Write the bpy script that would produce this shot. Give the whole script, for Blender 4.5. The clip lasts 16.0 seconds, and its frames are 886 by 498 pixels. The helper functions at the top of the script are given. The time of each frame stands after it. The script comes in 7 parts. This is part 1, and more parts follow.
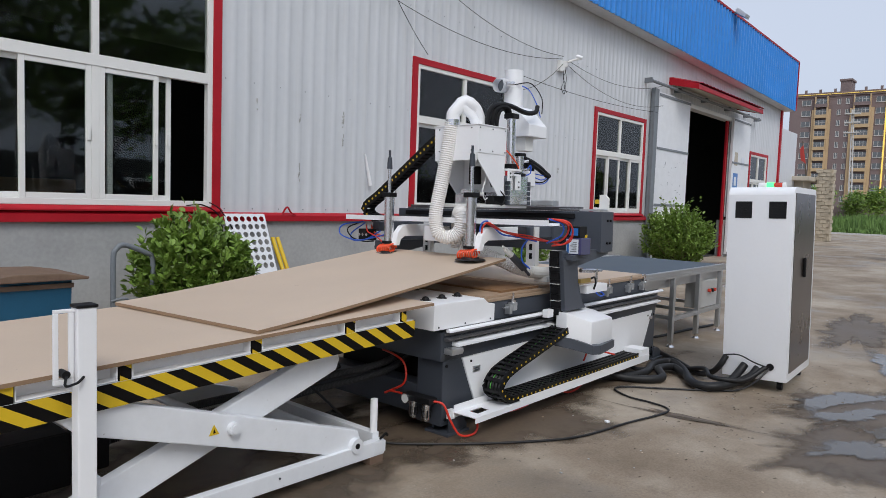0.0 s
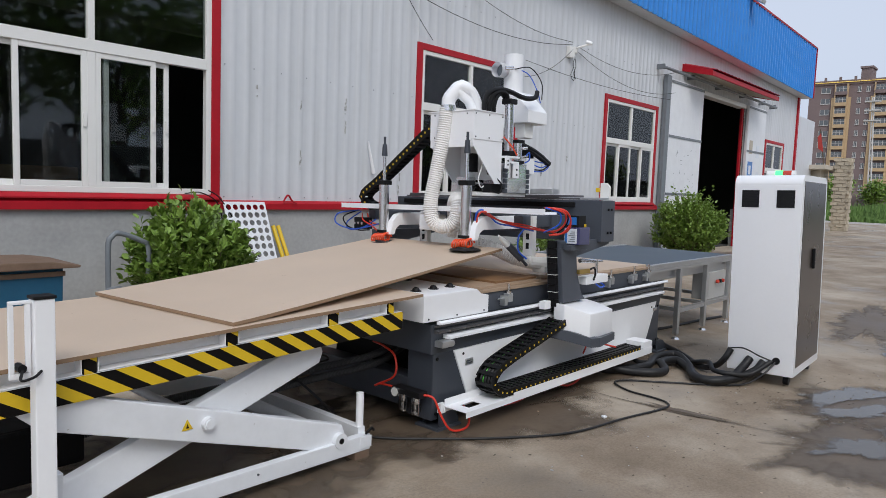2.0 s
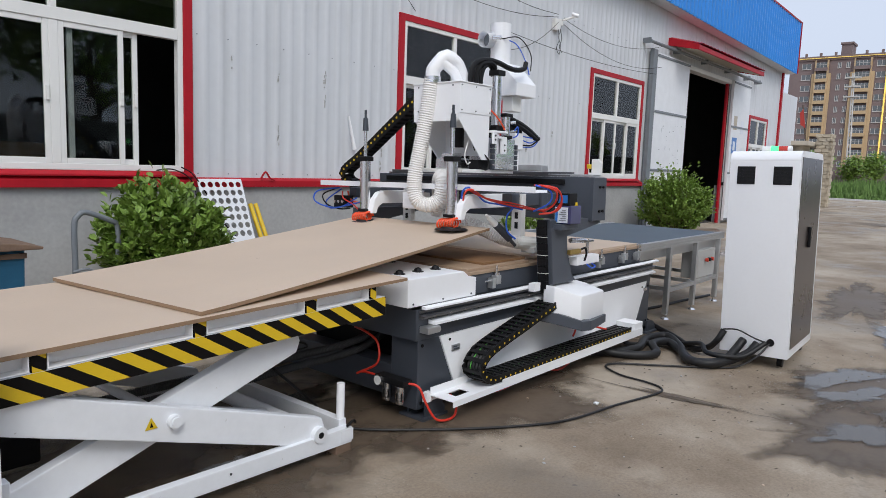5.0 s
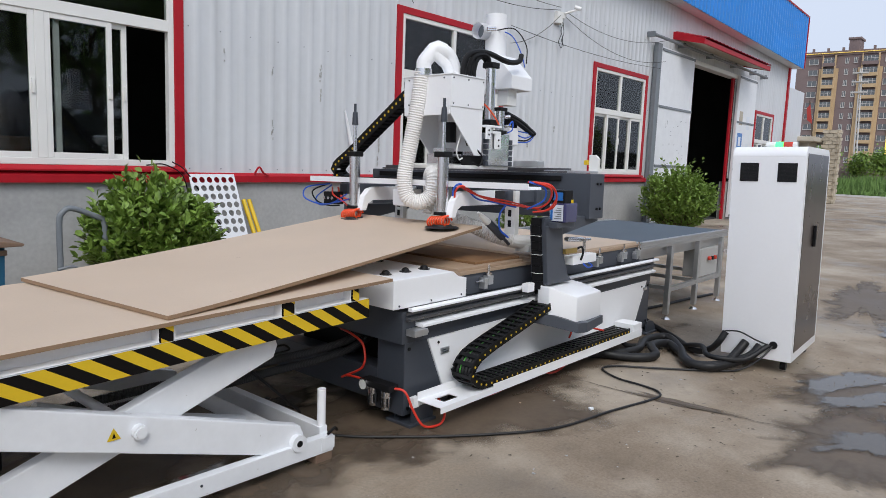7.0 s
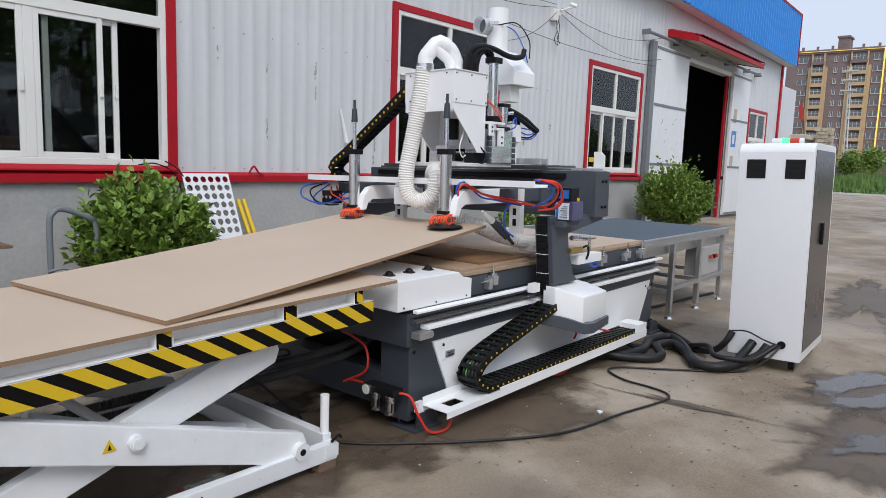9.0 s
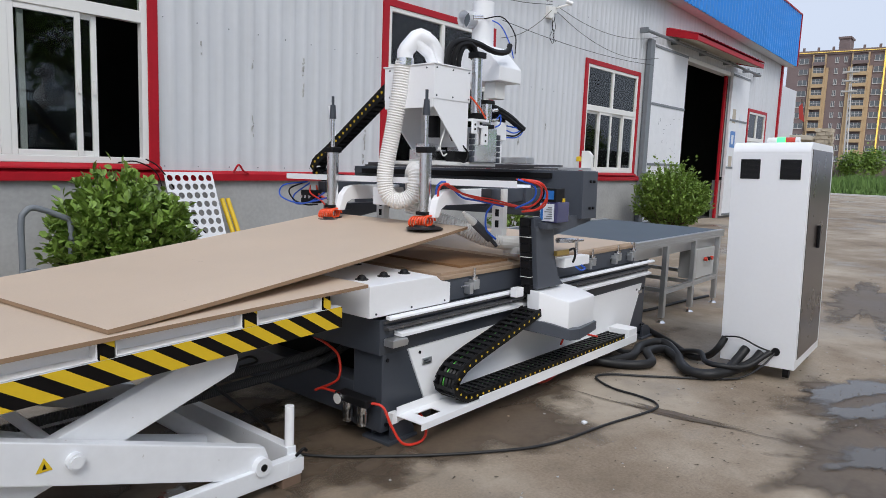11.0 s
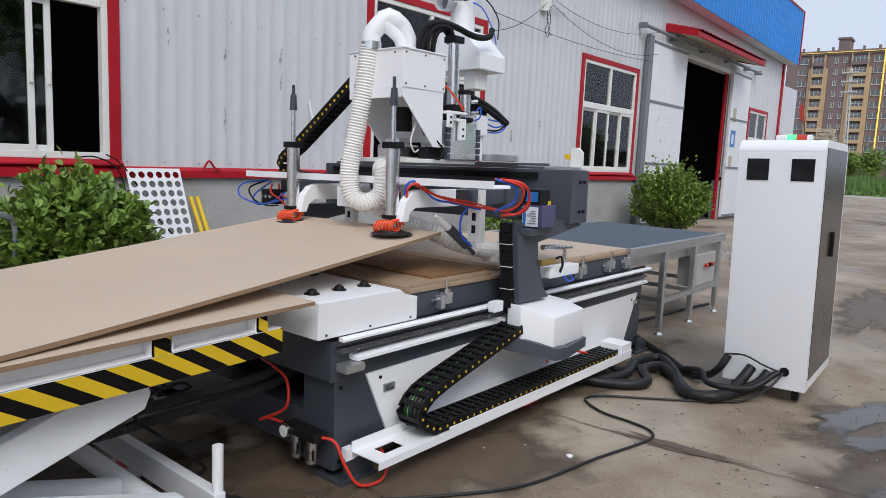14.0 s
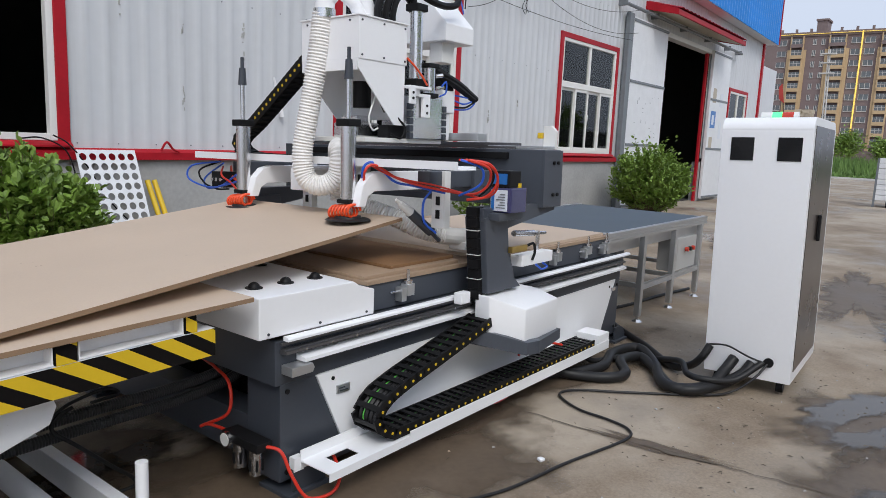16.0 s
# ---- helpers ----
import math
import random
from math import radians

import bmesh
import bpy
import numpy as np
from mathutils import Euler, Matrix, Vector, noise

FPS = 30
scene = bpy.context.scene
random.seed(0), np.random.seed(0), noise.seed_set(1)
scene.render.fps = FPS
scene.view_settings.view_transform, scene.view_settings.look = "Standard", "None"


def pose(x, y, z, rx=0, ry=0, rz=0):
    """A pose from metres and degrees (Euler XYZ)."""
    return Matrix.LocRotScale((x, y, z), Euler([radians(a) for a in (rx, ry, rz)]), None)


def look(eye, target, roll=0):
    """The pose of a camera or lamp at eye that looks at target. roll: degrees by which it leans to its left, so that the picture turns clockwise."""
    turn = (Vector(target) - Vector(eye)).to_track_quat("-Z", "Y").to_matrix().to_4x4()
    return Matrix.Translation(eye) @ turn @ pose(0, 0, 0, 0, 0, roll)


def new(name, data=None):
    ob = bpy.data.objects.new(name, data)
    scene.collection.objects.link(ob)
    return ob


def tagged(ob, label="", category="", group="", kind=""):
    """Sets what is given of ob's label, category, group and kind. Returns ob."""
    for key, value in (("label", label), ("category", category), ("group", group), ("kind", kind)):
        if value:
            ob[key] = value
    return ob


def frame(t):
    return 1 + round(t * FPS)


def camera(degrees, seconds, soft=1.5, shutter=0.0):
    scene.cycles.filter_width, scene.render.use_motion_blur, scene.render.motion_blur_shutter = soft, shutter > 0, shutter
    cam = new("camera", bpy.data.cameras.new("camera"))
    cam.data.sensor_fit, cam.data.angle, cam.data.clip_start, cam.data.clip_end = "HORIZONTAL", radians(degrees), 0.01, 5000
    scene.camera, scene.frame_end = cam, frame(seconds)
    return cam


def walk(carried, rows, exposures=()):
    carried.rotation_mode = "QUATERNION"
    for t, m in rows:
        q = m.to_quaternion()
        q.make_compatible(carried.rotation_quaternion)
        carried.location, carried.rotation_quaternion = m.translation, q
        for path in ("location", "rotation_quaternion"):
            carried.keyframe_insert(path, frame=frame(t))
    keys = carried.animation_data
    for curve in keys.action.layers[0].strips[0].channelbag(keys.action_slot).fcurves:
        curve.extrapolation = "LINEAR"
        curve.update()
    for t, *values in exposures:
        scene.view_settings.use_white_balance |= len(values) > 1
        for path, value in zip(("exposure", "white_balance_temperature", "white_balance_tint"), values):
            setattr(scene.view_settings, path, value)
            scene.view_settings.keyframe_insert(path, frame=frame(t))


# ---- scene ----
cam = camera(65.3, 16.0, soft=0.1)
PATH = [
    (0, (1.022, 1.385, 1.537), (2.547, 2.671, 1.393), 2.0),
    (0.5, (1.086, 1.378, 1.54), (2.599, 2.676, 1.378), 2.0),
    (1, (1.151, 1.356, 1.541), (2.648, 2.671, 1.366), 2.0),
    (1.5, (1.199, 1.344, 1.539), (2.696, 2.658, 1.363), 2.1),
    (2, (1.221, 1.364, 1.537), (2.719, 2.678, 1.359), 2.1),
    (2.5, (1.24, 1.41, 1.538), (2.75, 2.704, 1.329), 2.1),
    (3, (1.263, 1.458, 1.538), (2.783, 2.739, 1.315), 2.1),
    (3.5, (1.278, 1.503, 1.54), (2.811, 2.766, 1.307), 2.0),
    (4, (1.297, 1.535, 1.537), (2.83, 2.798, 1.303), 2.0),
    (6.5, (1.569, 1.547, 1.541), (3.086, 2.826, 1.283), 2.2),
    (7, (1.591, 1.577, 1.545), (3.108, 2.855, 1.287), 2.2),
    (7.5, (1.604, 1.598, 1.541), (3.121, 2.875, 1.282), 2.3),
    (8, (1.603, 1.641, 1.538), (3.128, 2.909, 1.279), 2.2),
    (8.5, (1.601, 1.688, 1.533), (3.134, 2.947, 1.273), 2.0),
    (9, (1.636, 1.711, 1.53), (3.167, 2.971, 1.271), 2.0),
    (11.5, (1.94, 1.742, 1.528), (3.472, 3.001, 1.266), 2.3),
    (12, (2.022, 1.799, 1.53), (3.555, 3.056, 1.266), 2.4),
    (12.5, (2.087, 1.858, 1.531), (3.621, 3.114, 1.267), 2.4),
    (13, (2.165, 1.892, 1.527), (3.699, 3.147, 1.262), 2.5),
    (13.5, (2.256, 1.916, 1.528), (3.79, 3.171, 1.262), 2.5),
    (14, (2.351, 1.925, 1.526), (3.885, 3.181, 1.261), 2.6),
    (14.5, (2.425, 1.925, 1.519), (3.96, 3.179, 1.251), 2.7),
    (15, (2.49, 1.952, 1.514), (4.034, 3.189, 1.22), 2.6),
    (15.5, (2.58, 1.996, 1.515), (4.131, 3.221, 1.208), 2.5),
    (16, (2.655, 2.04, 1.513), (4.218, 3.249, 1.2), 2.5),
]
walk(cam, [(t, look(*row)) for t, *row in PATH], exposures=[(0.0, 0.07), (4.0, 0.17), (8.0, 0.25), (12.0, 0.21), (16.0, 0.19)])

# ---- light ----
SUN_EL, SUN_AZ = 48.0, 219.0
world = bpy.data.worlds.new("sky")
scene.world = world
world.use_nodes = True
wn = world.node_tree
for n in list(wn.nodes):
    wn.nodes.remove(n)
w_out = wn.nodes.new("ShaderNodeOutputWorld")
w_bg = wn.nodes.new("ShaderNodeBackground")
w_sky = wn.nodes.new("ShaderNodeTexSky")
w_sky.sky_type = "NISHITA"
w_sky.sun_disc = False
w_sky.sun_elevation = radians(SUN_EL)
w_sky.sun_rotation = radians(SUN_AZ)
w_sky.air_density, w_sky.dust_density, w_sky.ozone_density = 1.2, 4.0, 1.0
w_hsv = wn.nodes.new("ShaderNodeHueSaturation")
w_hsv.inputs["Saturation"].default_value = 0.22
w_mix = wn.nodes.new("ShaderNodeMix")
w_mix.data_type = "RGBA"
w_mix.inputs["Factor"].default_value = 0.55
w_mix.inputs[7].default_value = (7.9, 9.15, 11.7, 1)
wn.links.new(w_sky.outputs[0], w_hsv.inputs["Color"])
wn.links.new(w_hsv.outputs[0], w_mix.inputs[6])
wn.links.new(w_mix.outputs[2], w_bg.inputs["Color"])
w_bg.inputs["Strength"].default_value = 0.095
wn.links.new(w_bg.outputs[0], w_out.inputs[0])
sun = new("sun", bpy.data.lights.new("sun", "SUN"))
sun.data.energy, sun.data.angle, sun.data.color = 1.25, radians(25), (1.0, 0.965, 0.92)
sun.matrix_basis = look((0, 0, 0), (-math.cos(radians(SUN_EL)) * math.sin(radians(SUN_AZ)),
                                    -math.cos(radians(SUN_EL)) * math.cos(radians(SUN_AZ)), -math.sin(radians(SUN_EL))))


# ---- materials ----
def mat(name, col, rough=0.5, metal=0.0, var=0.12, scale=6.0, fine=80.0, bump=0.0, coat=0.0, rvar=0.1, hue=None, rand=0.0, spec=0.5):
    """A principled surface with variation at two scales: broad stains and fine grain."""
    m = bpy.data.materials.new(name)
    m.use_nodes = True
    nt = m.node_tree
    b = nt.nodes["Principled BSDF"]
    tc = nt.nodes.new("ShaderNodeTexCoord")
    n1, n2 = nt.nodes.new("ShaderNodeTexNoise"), nt.nodes.new("ShaderNodeTexNoise")
    n1.inputs["Scale"].default_value, n1.inputs["Detail"].default_value = scale, 6
    n2.inputs["Scale"].default_value, n2.inputs["Detail"].default_value = fine, 3
    for n in (n1, n2):
        nt.links.new(tc.outputs["Object"], n.inputs["Vector"])
    dark = tuple(c * (1 - var) for c in col)
    lite = tuple(min(1, c * (1 + var)) for c in (hue or col))
    ramp = nt.nodes.new("ShaderNodeMix")
    ramp.data_type = "RGBA"
    ramp.inputs[6].default_value, ramp.inputs[7].default_value = (*dark, 1), (*lite, 1)
    avg = nt.nodes.new("ShaderNodeMath")
    avg.operation = "MULTIPLY_ADD"
    avg.inputs[1].default_value = 1.6
    avg.inputs[2].default_value = -0.3
    add = nt.nodes.new("ShaderNodeMix")
    add.inputs["Factor"].default_value = 0.35
    nt.links.new(n1.outputs["Fac"], add.inputs[2])
    nt.links.new(n2.outputs["Fac"], add.inputs[3])
    nt.links.new(add.outputs[0], avg.inputs[0])
    src = avg.outputs[0]
    if rand:
        oi = nt.nodes.new("ShaderNodeObjectInfo")
        r2 = nt.nodes.new("ShaderNodeMix")
        r2.inputs["Factor"].default_value = rand
        nt.links.new(src, r2.inputs[2])
        nt.links.new(oi.outputs["Random"], r2.inputs[3])
        src = r2.outputs[0]
    nt.links.new(src, ramp.inputs["Factor"])
    nt.links.new(ramp.outputs[2], b.inputs["Base Color"])
    rr = nt.nodes.new("ShaderNodeMath")
    rr.operation = "MULTIPLY_ADD"
    rr.inputs[1].default_value = rvar
    rr.inputs[2].default_value = rough - rvar / 2
    nt.links.new(n1.outputs["Fac"], rr.inputs[0])
    nt.links.new(rr.outputs[0], b.inputs["Roughness"])
    b.inputs["Metallic"].default_value = metal
    b.inputs["Specular IOR Level"].default_value = spec
    b.inputs["Coat Weight"].default_value = coat
    if bump:
        bp = nt.nodes.new("ShaderNodeBump")
        bp.inputs["Strength"].default_value = bump
        bp.inputs["Distance"].default_value = 0.01
        nt.links.new(add.outputs[0], bp.inputs["Height"])
        nt.links.new(bp.outputs[0], b.inputs["Normal"])
    return m


def glow(name, col, strength):
    m = bpy.data.materials.new(name)
    m.use_nodes = True
    b = m.node_tree.nodes["Principled BSDF"]
    b.inputs["Base Color"].default_value = (*col, 1)
    b.inputs["Emission Color"].default_value = (*col, 1)
    b.inputs["Emission Strength"].default_value = strength
    return m


WHITE = mat("white_paint", (0.86, 0.87, 0.89), 0.35, var=0.03, scale=3, fine=40)
WHITE_WORN = mat("worn_white_paint", (0.76, 0.78, 0.81), 0.42, var=0.07, scale=5, fine=30)
SHEET = mat("wall_sheet", (0.62, 0.64, 0.67), 0.42, var=0.07, scale=0.9, fine=9)


def streaked(m, col, amount, sx=9.0, sz=0.5):
    """Adds faint upright dirt streaks and small dark scuffs to a painted sheet."""
    nt = m.node_tree
    b = nt.nodes["Principled BSDF"]
    src = b.inputs["Base Color"].links[0].from_socket
    tc, mp, n = nt.nodes.new("ShaderNodeTexCoord"), nt.nodes.new("ShaderNodeMapping"), nt.nodes.new("ShaderNodeTexNoise")
    mp.inputs["Scale"].default_value = (sx, sx, sz)
    n.inputs["Scale"].default_value, n.inputs["Detail"].default_value = 1.0, 6
    r = nt.nodes.new("ShaderNodeValToRGB")
    r.color_ramp.elements[0].position, r.color_ramp.elements[1].position = 0.5, 0.78
    r.color_ramp.elements[0].color, r.color_ramp.elements[1].color = (0, 0, 0, 1), (amount, amount, amount, 1)
    x = nt.nodes.new("ShaderNodeMix")
    x.data_type = "RGBA"
    x.inputs[7].default_value = (*col, 1)
    nt.links.new(tc.outputs["Object"], mp.inputs["Vector"])
    nt.links.new(mp.outputs[0], n.inputs["Vector"])
    nt.links.new(n.outputs["Fac"], r.inputs[0])
    nt.links.new(r.outputs[0], x.inputs[0])
    nt.links.new(src, x.inputs[6])
    nt.links.new(x.outputs[2], b.inputs["Base Color"])


streaked(SHEET, (0.36, 0.36, 0.35), 0.3, 7.0, 0.35)
PVC = mat("window_frame_white", (0.78, 0.78, 0.76), 0.4, var=0.04, scale=3)
RED = mat("red_paint", (0.40, 0.008, 0.018), 0.5, var=0.2, scale=4, fine=30, spec=0.3)
BLUE_SHEET = mat("blue_sheet", (0.022, 0.225, 0.66), 0.38, var=0.12, scale=0.8, fine=6)
PLASTER = mat("plinth_plaster", (0.38, 0.385, 0.385), 0.9, var=0.28, scale=1.6, fine=22, bump=0.25)
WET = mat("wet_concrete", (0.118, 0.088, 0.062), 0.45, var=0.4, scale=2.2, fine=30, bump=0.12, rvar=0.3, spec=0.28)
DARK = mat("dark_grey_paint", (0.045, 0.052, 0.066), 0.38, var=0.12, scale=5, fine=60)
DARK2 = mat("slate_grey_paint", (0.065, 0.074, 0.092), 0.4, var=0.1, scale=5, fine=60)
BLACK = mat("black_plastic", (0.008, 0.008, 0.009), 0.5, var=0.15, scale=8, spec=0.22)
RUBBER = mat("black_rubber", (0.014, 0.014, 0.015), 0.5, var=0.3, scale=8, spec=0.35)
YELLOW = mat("yellow_paint", (0.68, 0.46, 0.015), 0.45, var=0.08, scale=7, fine=60)
STRIPE_BLACK = mat("stripe_black", (0.006, 0.005, 0.005), 0.65, var=0.3, scale=7, fine=60, spec=0.12)
MDF = mat("mdf_face", (0.55, 0.435, 0.333), 0.6, var=0.09, scale=2.2, fine=140, bump=0.05)


def specked(m, scale, lo, col):
    """Adds sparse small dark specks and nicks to a board face."""
    nt = m.node_tree
    b = nt.nodes["Principled BSDF"]
    src = b.inputs["Base Color"].links[0].from_socket
    tc, n = nt.nodes.new("ShaderNodeTexCoord"), nt.nodes.new("ShaderNodeTexNoise")
    n.inputs["Scale"].default_value, n.inputs["Detail"].default_value = scale, 2
    r = nt.nodes.new("ShaderNodeValToRGB")
    r.color_ramp.elements[0].position, r.color_ramp.elements[1].position = lo, lo + 0.04
    r.color_ramp.elements[1].color = (0.6, 0.6, 0.6, 1)
    x = nt.nodes.new("ShaderNodeMix")
    x.data_type = "RGBA"
    x.inputs[7].default_value = (*col, 1)
    nt.links.new(tc.outputs["Object"], n.inputs["Vector"])
    nt.links.new(n.outputs["Fac"], r.inputs[0])
    nt.links.new(r.outputs[0], x.inputs[0])
    nt.links.new(src, x.inputs[6])
    nt.links.new(x.outputs[2], b.inputs["Base Color"])


specked(MDF, 26, 0.76, (0.26, 0.18, 0.12))
specked(WHITE_WORN, 40, 0.74, (0.40, 0.38, 0.35))
# darker than MDF: used board, plus shade over the table put in the colour
MDF_USED_SHADED = mat("used_shaded_mdf_face", (0.37, 0.265, 0.18), 0.7, var=0.16, scale=3.5, fine=60, bump=0.08)
MDF_EDGE = mat("mdf_edge", (0.27, 0.175, 0.105), 0.8, var=0.14, scale=14, fine=160, bump=0.1)
WOOD = mat("wood_strip", (0.24, 0.13, 0.06), 0.7, var=0.25, scale=9, fine=70)
STEEL = mat("brushed_steel", (0.76, 0.76, 0.77), 0.24, metal=1.0, var=0.06, scale=10, fine=120)
ALU = mat("aluminium", (0.60, 0.61, 0.62), 0.38, metal=0.85, var=0.06, scale=6, fine=90)
RAILSTEEL = mat("rail_steel", (0.18, 0.18, 0.19), 0.4, metal=0.8, var=0.2, scale=8, fine=60)
BELT = mat("conveyor_belt", (0.075, 0.10, 0.125), 0.6, var=0.08, scale=2, fine=50)
HOSE = mat("white_hose", (0.80, 0.79, 0.77), 0.45, var=0.06, scale=10)
RED_TUBE = mat("red_tube", (0.62, 0.035, 0.018), 0.35, var=0.06, scale=10)
ORANGE = mat("orange_tube", (0.85, 0.085, 0.02), 0.35, var=0.06, scale=10)
BLUE_TUBE = mat("blue_tube", (0.02, 0.10, 0.55), 0.35, var=0.06, scale=10)
GREEN_LEAD = mat("green_lead", (0.10, 0.50, 0.07), 0.4, var=0.06, scale=10)
BRASS = mat("brass", (0.55, 0.38, 0.12), 0.35, metal=0.9, var=0.1)
LEAF = mat("leaf", (0.085, 0.165, 0.024), 0.45, var=0.35, scale=6, fine=25, hue=(0.205, 0.315, 0.055))
STEM = mat("stem", (0.10, 0.075, 0.05), 0.9, var=0.2)
GRASS = mat("grass", (0.12, 0.21, 0.05), 0.8, var=0.4, scale=0.7, fine=6)
STONE = mat("stone", (0.46, 0.40, 0.31), 0.85, var=0.25, scale=2, fine=18, bump=0.3, rand=0.5)
# brown and tan are lightened to carry the distance haze in their colour
HAZED_BROWN = mat("hazed_brown_render", (0.20, 0.152, 0.148), 0.85, var=0.14, scale=0.25, fine=2)
HAZED_TAN = mat("hazed_tan_render", (0.50, 0.365, 0.215), 0.85, var=0.12, scale=0.25, fine=2)
FAR_GLASS = mat("far_window_glass", (0.13, 0.145, 0.155), 0.15, var=0.3, scale=0.6, fine=3)
FAR_WHITE = mat("far_pale_trim", (0.55, 0.54, 0.52), 0.8, var=0.1, scale=0.5)
GOLD = glow("gold_led_strip", (1.0, 0.72, 0.15), 0.38)


def pane_glass(name, tint):
    """Thin flat glass: straight through, with a mirror gloss that grows at a slant."""
    m = bpy.data.materials.new(name)
    m.use_nodes = True
    nt = m.node_tree
    nt.nodes.remove(nt.nodes["Principled BSDF"])
    out = [n for n in nt.nodes if n.type == "OUTPUT_MATERIAL"][0]
    tr, gl, mx, fr = (nt.nodes.new(k) for k in ("ShaderNodeBsdfTransparent", "ShaderNodeBsdfGlossy", "ShaderNodeMixShader", "ShaderNodeFresnel"))
    tr.inputs["Color"].default_value = (*tint, 1)
    gl.inputs["Roughness"].default_value = 0.03
    fr.inputs["IOR"].default_value = 1.55
    nt.links.new(fr.outputs[0], mx.inputs[0])
    nt.links.new(tr.outputs[0], mx.inputs[1])
    nt.links.new(gl.outputs[0], mx.inputs[2])
    nt.links.new(mx.outputs[0], out.inputs["Surface"])
    return m


GLASS = pane_glass("window_glass", (0.72, 0.77, 0.77))
# near-black base colour stands in for the unlit room behind the glass
ROOM_SHADE = mat("room_shade_colour", (0.05, 0.05, 0.05), 0.9, var=0.2, scale=1.5)
BLUE_BIN = mat("blue_painted_metal", (0.012, 0.085, 0.16), 0.5, var=0.2, scale=6)
RUST = mat("rusty_lid", (0.17, 0.11, 0.075), 0.8, var=0.3, scale=9, fine=60, bump=0.2)
GREY_DARK = mat("dark_grey_plastic", (0.045, 0.045, 0.047), 0.55, var=0.2, scale=12)
GREY_TUBE = mat("grey_painted_tube", (0.17, 0.19, 0.21), 0.45, var=0.15, scale=8)
MESH_DARK = mat("vent_mesh", (0.014, 0.014, 0.016), 0.7, var=0.2, scale=30)
GREEN_LAMP = glow("green_lamp", (0.05, 1.0, 0.16), 2.2)
RED_LAMP = mat("red_lamp", (0.55, 0.05, 0.03), 0.25, var=0.05)
BLUE_BOX = mat("blue_plastic", (0.02, 0.16, 0.50), 0.3, var=0.1)
PAPER = mat("paper_label", (0.72, 0.76, 0.82), 0.6, var=0.04)
BOXGREY = mat("box_grey", (0.42, 0.42, 0.41), 0.5, var=0.05)
CAN_BEIGE = mat("beige_sheet", (0.5, 0.45, 0.37), 0.7, var=0.15, scale=2)
FLAG = mat("red_cloth", (0.45, 0.05, 0.04), 0.8, var=0.15, scale=2)
WATER = mat("puddle_water", (0.06, 0.046, 0.032), 0.06, var=0.3, scale=5, fine=30, bump=0.02, rvar=0.05)
DARKWINDOW = mat("cabinet_door_bronze", (0.12, 0.10, 0.092), 0.28, metal=0.75, var=0.12, scale=3, fine=160, rvar=0.06)


